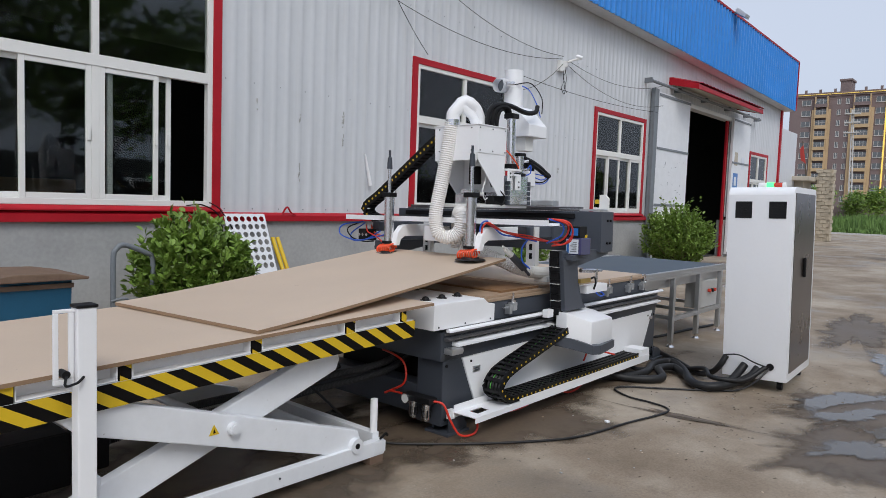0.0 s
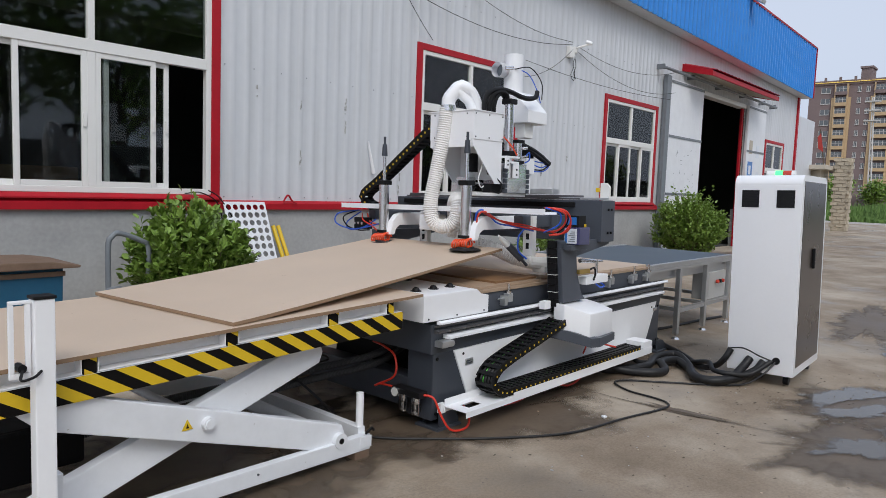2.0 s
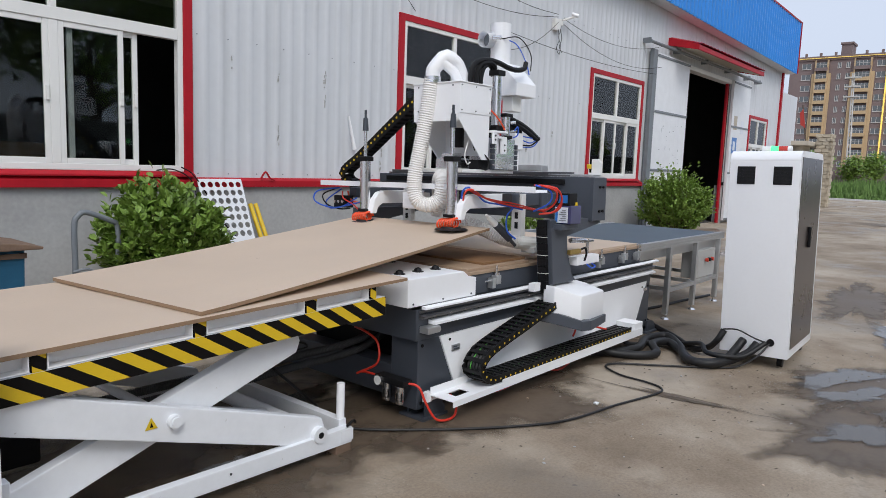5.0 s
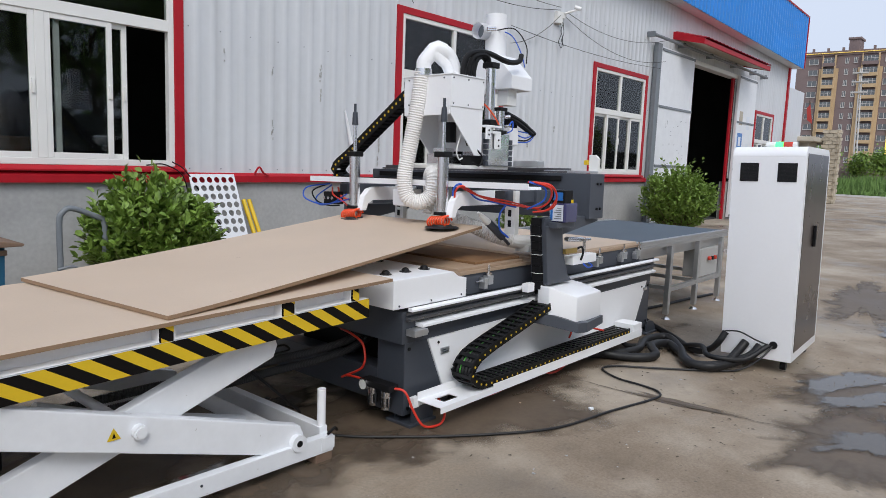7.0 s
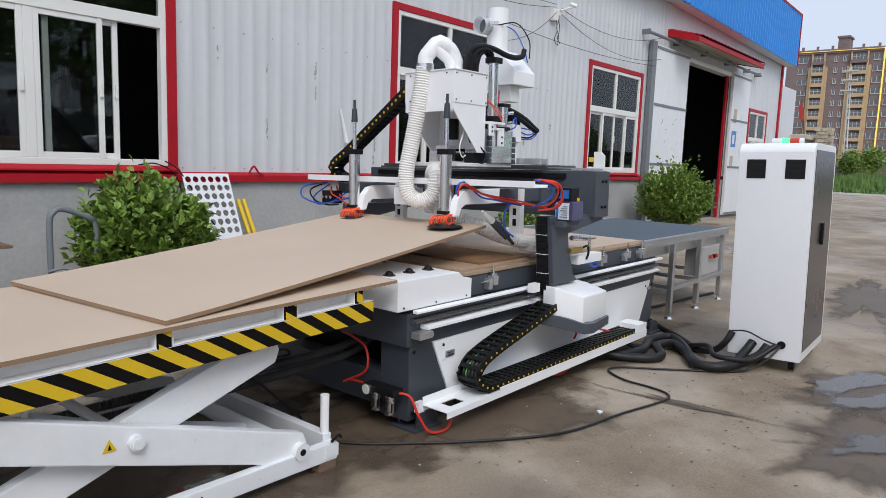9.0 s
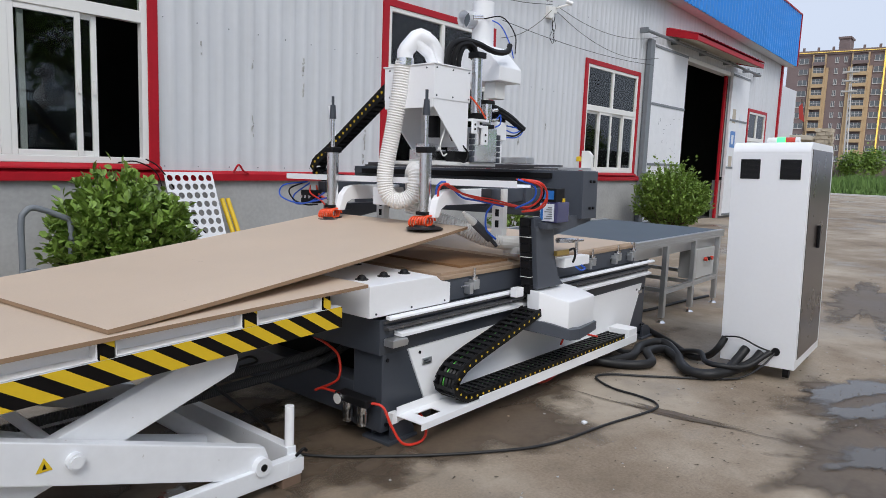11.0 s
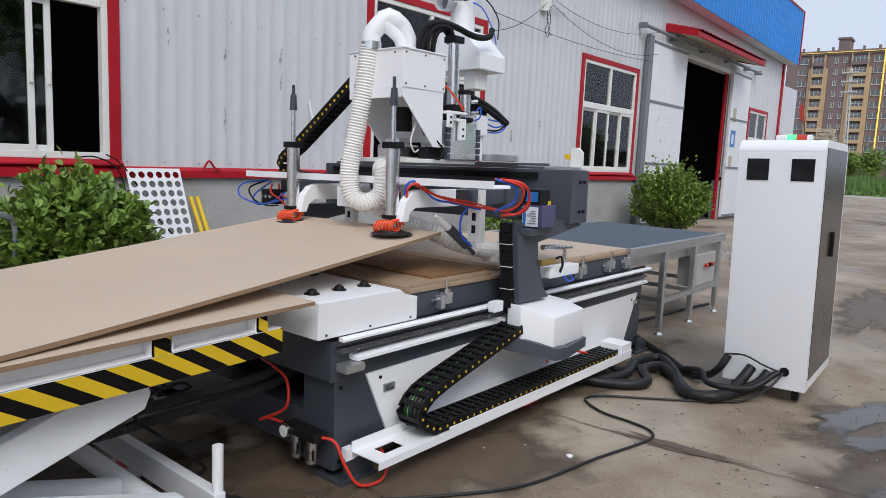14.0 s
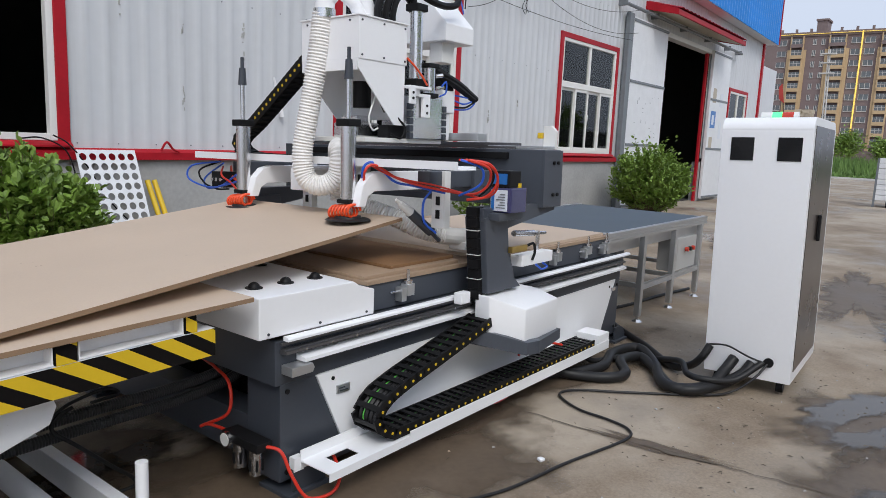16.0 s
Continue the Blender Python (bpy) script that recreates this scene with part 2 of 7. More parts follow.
def ground_material():
    m = bpy.data.materials.new("stained_concrete")
    m.use_nodes = True
    nt = m.node_tree
    b = nt.nodes["Principled BSDF"]
    tc = nt.nodes.new("ShaderNodeTexCoord")

    def noise_at(scale, detail=6, rough=0.6):
        n = nt.nodes.new("ShaderNodeTexNoise")
        n.inputs["Scale"].default_value, n.inputs["Detail"].default_value, n.inputs["Roughness"].default_value = scale, detail, rough
        nt.links.new(tc.outputs["Object"], n.inputs["Vector"])
        return n.outputs["Fac"]

    def ramp(fac, stops):
        r = nt.nodes.new("ShaderNodeValToRGB")
        while len(r.color_ramp.elements) < len(stops):
            r.color_ramp.elements.new(0.5)
        for e, (p, c) in zip(r.color_ramp.elements, stops):
            e.position, e.color = p, (*c, 1)
        nt.links.new(fac, r.inputs[0])
        return r.outputs[0]

    def mix(a, bb, f, mode="MIX"):
        x = nt.nodes.new("ShaderNodeMix")
        x.data_type, x.blend_type = "RGBA", mode
        for k, v in ((6, a), (7, bb)):
            if isinstance(v, tuple):
                x.inputs[k].default_value = (*v, 1)
            else:
                nt.links.new(v, x.inputs[k])
        if isinstance(f, float):
            x.inputs[0].default_value = f
        else:
            nt.links.new(f, x.inputs[0])
        return x.outputs[2]

    base = ramp(noise_at(1.1, 9, 0.62), [(0.25, (0.175, 0.128, 0.086)), (0.44, (0.275, 0.215, 0.155)), (0.58, (0.36, 0.296, 0.226)), (0.75, (0.50, 0.43, 0.345))])
    grain = ramp(noise_at(60, 5, 0.7), [(0.28, (0.70, 0.69, 0.67)), (0.62, (1, 1, 1))])
    col = mix(base, grain, 1.0, "MULTIPLY")
    isle = ramp(noise_at(0.38, 8, 0.58), [(0.50, (0, 0, 0)), (0.60, (0.55, 0.55, 0.55))])
    col = mix(col, (0.49, 0.425, 0.34), isle)
    wet_f = noise_at(0.55, 7, 0.6)
    wet = ramp(wet_f, [(0.52, (0, 0, 0)), (0.57, (0.35, 0.35, 0.35)), (0.66, (0.7, 0.7, 0.7))])
    col = mix(col, (0.115, 0.09, 0.065), wet)
    streak = ramp(noise_at(3.2, 9, 0.75), [(0.55, (0, 0, 0)), (0.68, (0.45, 0.45, 0.45))])
    col = mix(col, (0.14, 0.11, 0.085), streak)
    spots = ramp(noise_at(21, 3, 0.5), [(0.68, (0, 0, 0)), (0.72, (0.7, 0.7, 0.7))])
    col = mix(col, (0.10, 0.085, 0.07), spots)
    nt.links.new(col, b.inputs["Base Color"])
    rg = ramp(wet_f, [(0.50, (0.8, 0.8, 0.8)), (0.60, (0.42, 0.42, 0.42)), (0.70, (0.22, 0.22, 0.22))])
    nt.links.new(rg, b.inputs["Roughness"])
    bp = nt.nodes.new("ShaderNodeBump")
    bp.inputs["Strength"].default_value, bp.inputs["Distance"].default_value = 0.35, 0.012
    nt.links.new(noise_at(11, 8), bp.inputs["Height"])
    nt.links.new(bp.outputs[0], b.inputs["Normal"])
    return m


GROUND = ground_material()


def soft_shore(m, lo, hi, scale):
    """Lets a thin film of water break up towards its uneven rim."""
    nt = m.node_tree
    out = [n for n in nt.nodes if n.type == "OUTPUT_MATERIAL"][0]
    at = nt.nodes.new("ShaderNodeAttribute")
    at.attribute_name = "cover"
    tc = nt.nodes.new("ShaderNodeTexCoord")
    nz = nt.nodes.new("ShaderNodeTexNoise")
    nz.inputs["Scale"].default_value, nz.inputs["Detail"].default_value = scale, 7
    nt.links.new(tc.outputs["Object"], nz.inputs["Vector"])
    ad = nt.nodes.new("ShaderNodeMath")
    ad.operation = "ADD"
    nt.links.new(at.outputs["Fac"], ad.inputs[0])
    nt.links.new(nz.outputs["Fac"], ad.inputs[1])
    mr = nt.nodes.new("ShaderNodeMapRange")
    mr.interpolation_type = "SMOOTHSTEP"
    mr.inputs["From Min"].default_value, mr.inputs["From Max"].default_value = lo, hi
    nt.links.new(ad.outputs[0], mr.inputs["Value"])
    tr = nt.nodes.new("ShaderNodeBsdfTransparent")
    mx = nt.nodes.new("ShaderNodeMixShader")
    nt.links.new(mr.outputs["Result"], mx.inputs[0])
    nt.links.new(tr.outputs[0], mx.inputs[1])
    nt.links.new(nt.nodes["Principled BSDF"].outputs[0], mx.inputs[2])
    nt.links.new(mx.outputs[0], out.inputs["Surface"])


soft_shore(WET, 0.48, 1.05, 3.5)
soft_shore(WATER, 0.66, 1.02, 5.0)
JOINT = mat("dirt_joint", (0.11, 0.088, 0.066), 0.9, var=0.4, scale=12, fine=60)
WALL_BACK = mat("unseen_wall_face", (0.12, 0.125, 0.115), 0.9, var=0.3, scale=0.5, fine=6)


# ---- mesh tools ----
def thing(name, loc, label, category, group="", kind=""):
    ob = new(name)
    ob.empty_display_size = 0.1
    ob.location = loc
    return tagged(ob, label, category, group, kind)


def part(name, bm, material, parent=None, label="", smooth=False, sharp=35):
    """Links a bmesh, in world metres, as one mesh object under a thing or a part."""
    me = bpy.data.meshes.new(name)
    bm.to_mesh(me)
    bm.free()
    for m in material if isinstance(material, (list, tuple)) else [material]:
        me.materials.append(m)
    if smooth:
        me.shade_smooth()
        me.set_sharp_from_angle(angle=radians(sharp))
    ob = new(name, me)
    if parent:
        ob.parent = parent
        if parent.type == "EMPTY" or not parent.parent:
            ob.matrix_parent_inverse = Matrix.Translation(-parent.location)
    if label:
        ob["label"] = label
    return ob


def B():
    return bmesh.new()


def box(bm, x0, x1, y0, y1, z0, z1, bevel=0.0, mi=0):
    vs = [bm.verts.new((x, y, z)) for x in (x0, x1) for y in (y0, y1) for z in (z0, z1)]
    fs = [bm.faces.new([vs[i] for i in q]) for q in ((0, 1, 3, 2), (4, 6, 7, 5), (0, 4, 5, 1), (2, 3, 7, 6), (0, 2, 6, 4), (1, 5, 7, 3))]
    for f in fs:
        f.material_index = mi
    if bevel:
        es = list({e for f in fs for e in f.edges})
        bmesh.ops.bevel(bm, geom=es, offset=bevel, segments=2, affect="EDGES", profile=0.6)
    return bm


def prism(bm, pts, axis, a, b, bevel=0.0, mi=0):
    """Extrudes a polygon: axis 'y' takes (x, z) points, 'x' takes (y, z), 'z' takes (x, y)."""
    def at(p, d):
        return {"x": (d, p[0], p[1]), "y": (p[0], d, p[1]), "z": (p[0], p[1], d)}[axis]
    v0 = [bm.verts.new(at(p, a)) for p in pts]
    v1 = [bm.verts.new(at(p, b)) for p in pts]
    fs = [bm.faces.new(v0), bm.faces.new(v1[::-1])]
    n = len(pts)
    for i in range(n):
        fs.append(bm.faces.new((v0[i], v1[i], v1[(i + 1) % n], v0[(i + 1) % n])))
    for f in fs:
        f.material_index = mi
    bmesh.ops.recalc_face_normals(bm, faces=fs)
    if bevel:
        es = list({e for f in fs for e in f.edges})
        bmesh.ops.bevel(bm, geom=es, offset=bevel, segments=2, affect="EDGES", profile=0.6)
    return bm


def curve_points(pts, n=8):
    """A smooth line through the points."""
    if len(pts) < 3:
        return [Vector(p) for p in pts]
    P = [Vector(p) for p in pts]
    P = [2 * P[0] - P[1]] + P + [2 * P[-1] - P[-2]]
    out = []
    for i in range(1, len(P) - 2):
        a, b, c, d = P[i - 1:i + 3]
        for k in range(n):
            t = k / n
            out.append(0.5 * (2 * b + (c - a) * t + (2 * a - 5 * b + 4 * c - d) * t * t + (3 * b - a - 3 * c + d) * t ** 3))
    out.append(P[-2])
    return out


def sweep(bm, pts, r, seg=10, mi=0, caps=True):
    """A round bar along the points; r is a number or a function of the step."""
    P = [Vector(p) for p in pts]
    rings, up = [], None
    for i, p in enumerate(P):
        d = (P[min(i + 1, len(P) - 1)] - P[max(i - 1, 0)]).normalized()
        if up is None:
            up = d.orthogonal().normalized()
        up = (up - d * up.dot(d)).normalized()
        s = d.cross(up)
        rr = r(i) if callable(r) else r
        rings.append([bm.verts.new(p + rr * (math.cos(k * math.tau / seg) * up + math.sin(k * math.tau / seg) * s)) for k in range(seg)])
    for a, b in zip(rings, rings[1:]):
        for k in range(seg):
            bm.faces.new((a[k], a[(k + 1) % seg], b[(k + 1) % seg], b[k])).material_index = mi
    if caps:
        bm.faces.new(rings[0][::-1]).material_index = mi
        bm.faces.new(rings[-1]).material_index = mi
    return bm


def cyl(bm, p0, p1, r, r1=None, seg=20, mi=0):
    return sweep(bm, [p0, p1], (lambda i: r if i == 0 else (r if r1 is None else r1)), seg, mi)


def ridged(bm, pts, r, pitch, depth, seg=16):
    """A corrugated hose along a smooth line."""
    P = curve_points(pts, 14)
    L = [0.0]
    for a, b in zip(P, P[1:]):
        L.append(L[-1] + (b - a).length)
    n = max(2, int(L[-1] / pitch) * 2)
    Q, j = [], 0
    for k in range(n + 1):
        s = L[-1] * k / n
        while j < len(L) - 2 and L[j + 1] < s:
            j += 1
        f = (s - L[j]) / max(1e-6, L[j + 1] - L[j])
        Q.append(P[j].lerp(P[j + 1], f))
    return sweep(bm, Q, lambda i: r + (depth if i % 2 else -depth), seg)


def strip_sheet(bm, x0, x1, z0, z1, y, pitch=0.2, depth=0.011, rib=0.12, tilt=0.0):
    """Ribbed sheet metal facing -y, ribs upright."""
    xs, x = [], math.floor(x0 / pitch) * pitch
    while x < x1:
        for dx, dy in ((0, 0), (rib * 0.2, -depth * 0.5), (rib * 0.36, -depth), (rib * 0.64, -depth), (rib * 0.8, -depth * 0.5), (rib, 0)):
            if x0 < x + dx < x1:
                xs.append((x + dx, y + dy))
        x += pitch
    xs = [(x0, y)] + xs + [(x1, y)]
    lo = [bm.verts.new((a, b, z0 + tilt * (a - x0))) for a, b in xs]
    hi = [bm.verts.new((a, b, z1 + tilt * (a - x0))) for a, b in xs]
    for i in range(len(xs) - 1):
        bm.faces.new((lo[i], lo[i + 1], hi[i + 1], hi[i]))
    return bm


def strip_top(bm, xa, xb):
    """Ribbed sheet on the sloping canopy."""
    n = 40
    lo, hi = [], []
    for k in range(n + 1):
        x = xa + (xb - xa) * k / n
        d = 0.035 if k % 2 else 0.0
        lo.append(bm.verts.new((x, 8.05, 4.74 + d)))
        hi.append(bm.verts.new((x, 8.892, 4.95 + d)))
    for k in range(n):
        bm.faces.new((lo[k], lo[k + 1], hi[k + 1], hi[k]))
    return bm


def loft(bm, lower, upper):
    """A closed shell between two rings of as many points."""
    a, b = [bm.verts.new(p) for p in lower], [bm.verts.new(p) for p in upper]
    n = len(a)
    fs = [bm.faces.new(a[::-1]), bm.faces.new(b)] + [bm.faces.new((a[k], a[(k + 1) % n], b[(k + 1) % n], b[k])) for k in range(n)]
    bmesh.ops.triangulate(bm, faces=fs[:2])
    bmesh.ops.recalc_face_normals(bm, faces=bm.faces)
    return bm


WALL_Y = 8.892


def single(name, bm, material, label, category, kind="", smooth=False, group=""):
    return tagged(part(name, bm, material, None, "", smooth), label, category, group, kind)


# ---- ground ----
bm = B()
bmesh.ops.create_grid(bm, x_segments=8, y_segments=8, size=2500)
single("ground", bm, GROUND, "stained grey concrete yard with damp patches", "ground", "structure")


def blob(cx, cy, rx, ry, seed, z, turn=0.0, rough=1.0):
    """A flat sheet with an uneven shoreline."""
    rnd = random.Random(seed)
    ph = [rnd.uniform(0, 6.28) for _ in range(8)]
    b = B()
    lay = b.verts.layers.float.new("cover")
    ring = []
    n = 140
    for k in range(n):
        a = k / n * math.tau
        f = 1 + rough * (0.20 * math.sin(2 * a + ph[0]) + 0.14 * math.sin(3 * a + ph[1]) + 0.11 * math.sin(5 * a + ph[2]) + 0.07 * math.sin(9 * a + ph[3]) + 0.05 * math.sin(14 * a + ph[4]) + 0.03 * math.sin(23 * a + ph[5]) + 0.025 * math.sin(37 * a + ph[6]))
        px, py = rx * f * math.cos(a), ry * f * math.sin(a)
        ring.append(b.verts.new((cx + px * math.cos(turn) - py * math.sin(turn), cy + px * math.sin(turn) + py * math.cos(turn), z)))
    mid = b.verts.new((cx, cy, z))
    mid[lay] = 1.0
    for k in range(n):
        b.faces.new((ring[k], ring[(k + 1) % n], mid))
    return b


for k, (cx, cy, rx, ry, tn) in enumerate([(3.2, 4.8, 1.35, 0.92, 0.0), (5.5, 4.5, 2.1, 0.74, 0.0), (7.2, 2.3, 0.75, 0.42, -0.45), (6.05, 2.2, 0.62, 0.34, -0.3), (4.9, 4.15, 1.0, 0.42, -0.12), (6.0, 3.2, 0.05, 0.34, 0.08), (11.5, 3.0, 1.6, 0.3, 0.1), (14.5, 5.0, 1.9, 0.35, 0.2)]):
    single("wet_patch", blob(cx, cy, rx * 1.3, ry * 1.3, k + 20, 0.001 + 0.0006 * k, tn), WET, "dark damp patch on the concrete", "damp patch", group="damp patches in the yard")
for k, (cx, cy, rx, ry, tn) in enumerate([(7.42, 2.46, 0.46, 0.16, -0.5), (7.0, 2.30, 0.34, 0.12, -0.5), (6.15, 2.12, 0.34, 0.14, -0.5), (9.3, 2.3, 0.8, 0.16, 0.2), (6.9, 1.85, 0.35, 0.16, -0.4), (3.42, 4.42, 0.30, 0.13, 0.2), (4.0, 5.0, 0.35, 0.14, 0.1)]):
    single("puddle", blob(cx, cy, rx * 1.35, ry * 1.5, k + 3, 0.0075 + 0.0006 * k, tn), WATER, "shallow rain puddle on the concrete yard", "puddle", group="puddles in the yard")

# plain wall added out of view to darken pane reflections and cut skylight
single("unseen_back_wall", box(B(), -45, 75, -13.4, -13.0, 0, 2.8), WALL_BACK, "plain dark unseen wall added behind the viewer for window reflections", "wall", "structure")



def yard_tree(x, y, h, seed, label="tall leafy green tree behind the added wall", group="trees across the yard", leaf=1.0):
    rnd = random.Random(seed)
    root = thing("tree", (x, y, 0), label, "tree", group)
    tr, lf = B(), B()
    sweep(tr, [(x, y, 0), (x + 0.1, y, h * 0.3), (x - 0.05, y + 0.1, h * 0.62)], lambda i: (0.2, 0.15, 0.08)[i], 8)
    for k in range(9):
        a, z = k * 2.4, h * (0.28 + 0.04 * k)
        tip = Vector((x + math.cos(a) * h * 0.24, y + math.sin(a) * h * 0.24, z + h * 0.2))
        sweep(tr, [(x, y, z), Vector((x, y, z)).lerp(tip, 0.5) + Vector((0, 0, 0.15)), tip], lambda i: (0.07, 0.05, 0.02)[i], 5)
    for k in range(70):
        v = Vector((rnd.gauss(0, 1), rnd.gauss(0, 1), rnd.gauss(0, 1))).normalized() * rnd.uniform(0.45, 1.0)
        c = Vector((x + v.x * h * 0.33, y + v.y * h * 0.3, h * 0.63 + v.z * h * 0.36))
        for q in range(24):
            p = c + Vector((rnd.gauss(0, 0.4), rnd.gauss(0, 0.4), rnd.gauss(0, 0.3)))
            d, e = (Vector((rnd.gauss(0, 1), rnd.gauss(0, 1), rnd.gauss(0, 0.6))).normalized() * rnd.uniform(0.14, 0.27) * leaf for _ in range(2))
            lf.faces.new([lf.verts.new(p + w) for w in (-d, e * 0.6, d, -e * 0.6)])
    part("trunk", tr, STEM, root)
    tagged(part("crown", lf, LEAF, root, "dense green leaves"), kind="stuff")


for k, (x, y, h) in enumerate(((-7, -17, 9.5), (-1, -18, 11), (4.5, -16.5, 10), (10, -17.5, 12), (15.5, -16.5, 10.5), (21.5, -18, 11.5), (28, -17, 8.5), (36, -18, 6.5), (45, -18, 5.5), (55, -17, 5), (66, -18, 5.5))):
    yard_tree(x, y, h, k + 40)
for k, (x, y, h) in enumerate(((-10, -22, 13), (-4, -21.5, 14), (1.5, -22, 13.5), (7, -21.5, 14.5), (12.5, -22, 14), (18, -21.5, 13), (24, -22, 12.5))):
    yard_tree(x, y, h, k + 60, leaf=1.5)
for k, (x, y, h) in enumerate(((104, 12.5, 4.2), (102, 16.0, 5.0), (106, 19.0, 4.4), (103, 22.5, 5.2), (106, 26.0, 4.6), (104, 30.0, 5.0))):
    yard_tree(x, y, h, k + 80, "low grey-green shrub tree before the far flats", "shrub trees before the flats")

# ---- workshop building ----
X0, X1 = -6.0, 29.7
PLINTH, SILL = 1.175, 1.285
TOP = 5.75
# (x0, x1, z0, z1) of the openings in the front wall
OPEN = {"window_1": (1.55, 5.68, SILL, 4.15), "window_2": (9.03, 11.73, SILL, 3.745), "window_3": (14.95, 17.62, SILL, 3.70),
        "door_1": (20.4, 23.9, 0.0, 4.45), "window_4": (26.1, 28.25, SILL, 3.55)}
bm, back = B(), B()
edges = sorted(OPEN.values())
x = X0
for (a, b, z0, z1) in edges:
    strip_sheet(bm, x, a, SILL, TOP, WALL_Y)
    box(back, x, a, WALL_Y + 0.02, WALL_Y + 0.14, SILL, TOP)
    strip_sheet(bm, a, b, z1, TOP, WALL_Y)
    box(back, a, b, WALL_Y + 0.02, WALL_Y + 0.14, z1, TOP)
    x = b
strip_sheet(bm, x, X1, SILL, TOP, WALL_Y)
box(back, x, X1, WALL_Y + 0.02, WALL_Y + 0.14, SILL, TOP)
single("wall_south", bm, SHEET, "white ribbed sheet metal wall of a workshop", "wall", "structure", smooth=True)
single("wall_south_lining", back, ROOM_SHADE, "inner lining of the workshop wall", "wall", "structure")
for a, b in ((X0, 20.4), (23.9, X1)):
    single("plinth", box(B(), a, b, WALL_Y - 0.02, WALL_Y + 0.22, -0.2, PLINTH), PLASTER, "weathered grey cement plinth under the sheet wall", "wall", "structure")
bm = B()
for a, b in ((X0, 20.1), (24.2, X1)):
    prism(bm, [(WALL_Y - 0.075, PLINTH), (WALL_Y - 0.075, PLINTH + 0.075), (WALL_Y - 0.03, SILL), (WALL_Y + 0.02, SILL), (WALL_Y + 0.02, PLINTH)], "x", a, b)
single("trim", bm, RED, "red metal drip band along the wall", "trim", "structure")
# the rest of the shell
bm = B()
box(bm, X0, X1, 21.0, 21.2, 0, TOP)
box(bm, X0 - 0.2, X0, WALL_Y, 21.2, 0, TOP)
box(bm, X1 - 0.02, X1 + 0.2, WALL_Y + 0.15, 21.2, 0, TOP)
single("wall_north", bm, ROOM_SHADE, "inner walls of the workshop, coloured dark for shade", "wall", "structure")
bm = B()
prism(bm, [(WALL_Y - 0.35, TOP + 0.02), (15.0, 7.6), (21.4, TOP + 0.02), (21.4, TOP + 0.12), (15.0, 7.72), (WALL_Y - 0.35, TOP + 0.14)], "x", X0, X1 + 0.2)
single("roof", bm, ROOM_SHADE, "low pitched sheet roof of the workshop", "roof", "structure")
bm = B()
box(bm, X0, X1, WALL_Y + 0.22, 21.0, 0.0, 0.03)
single("workshop_floor", bm, ROOM_SHADE, "floor inside the workshop, coloured dark for shade", "floor", "structure")

# blue fascia of ribbed sheet with red edging
FY = WALL_Y - 0.4
root = thing("fascia", (14.8, FY, 5.62), "blue ribbed sheet fascia with red edge trim along the eaves", "fascia", kind="structure")
bm = B()
tl = -0.019
fx0, fx1 = X0, 30.0
strip_sheet(bm, fx0, fx1, 5.62 - tl * (14.8 - fx0) * 1, 7.46 - tl * (14.8 - fx0), FY, pitch=0.25, depth=0.05, rib=0.14, tilt=tl)
part("panel", bm, BLUE_SHEET, root)
bm = B()
for za in (7.46,):
    a, b = za + tl * (fx0 - 14.8), za + tl * (fx1 - 14.8)
    vs = []
    for (xx, zz) in ((fx0, a), (fx1, b)):
        for (dy, dz) in ((-0.05, -0.03), (0.06, -0.03), (0.06, 0.03), (-0.05, 0.03)):
            vs.append(bm.verts.new((xx, FY + dy, zz + dz)))
    for k in range(4):
        bm.faces.new((vs[k], vs[4 + k], vs[4 + (k + 1) % 4], vs[(k + 1) % 4]))
    bm.faces.new(vs[4:])
box(bm, fx1 - 0.03, fx1 + 0.03, FY - 0.05, FY + 0.06, 5.35, 7.2)
part("edge_trim", bm, RED, root, "thin dark red edge trim")
bm = B()
prism(bm, [(fx0, 5.63 + tl * (fx0 - 14.8)), (fx1, 5.63 + tl * (fx1 - 14.8)), (fx1, 5.66 + tl * (fx1 - 14.8)), (fx0, 5.66 + tl * (fx0 - 14.8))], "y", FY + 0.02, WALL_Y - 0.03)
box(bm, fx1 - 0.06, fx1 - 0.02, FY + 0.03, WALL_Y + 6, 5.36, 7.15)
part("soffit", bm, SHEET, root, "white sheet underside of the eaves")

fl_ = thing("flood_light", (22.4, FY, 7.2), "small grey floodlight fixed under the fascia's top edge", "lamp")
part("housing", prism(B(), [(8.10, 7.10), (8.34, 7.24), (8.38, 7.36), (8.32, 7.42), (8.06, 7.20)], "x", 22.2, 22.55, 0.01), ALU, fl_)
part("bracket", box(B(), 22.33, 22.42, 8.32, FY + 0.03, 7.28, 7.34, 0.004), GREY_TUBE, fl_)
# red corner trim
bm = B()
box(bm, X1 - 0.1, X1 + 0.06, WALL_Y - 0.06, WALL_Y + 0.1, PLINTH, 5.4)
single("corner_trim", bm, RED, "red corner trim of the sheet wall", "trim", "structure")


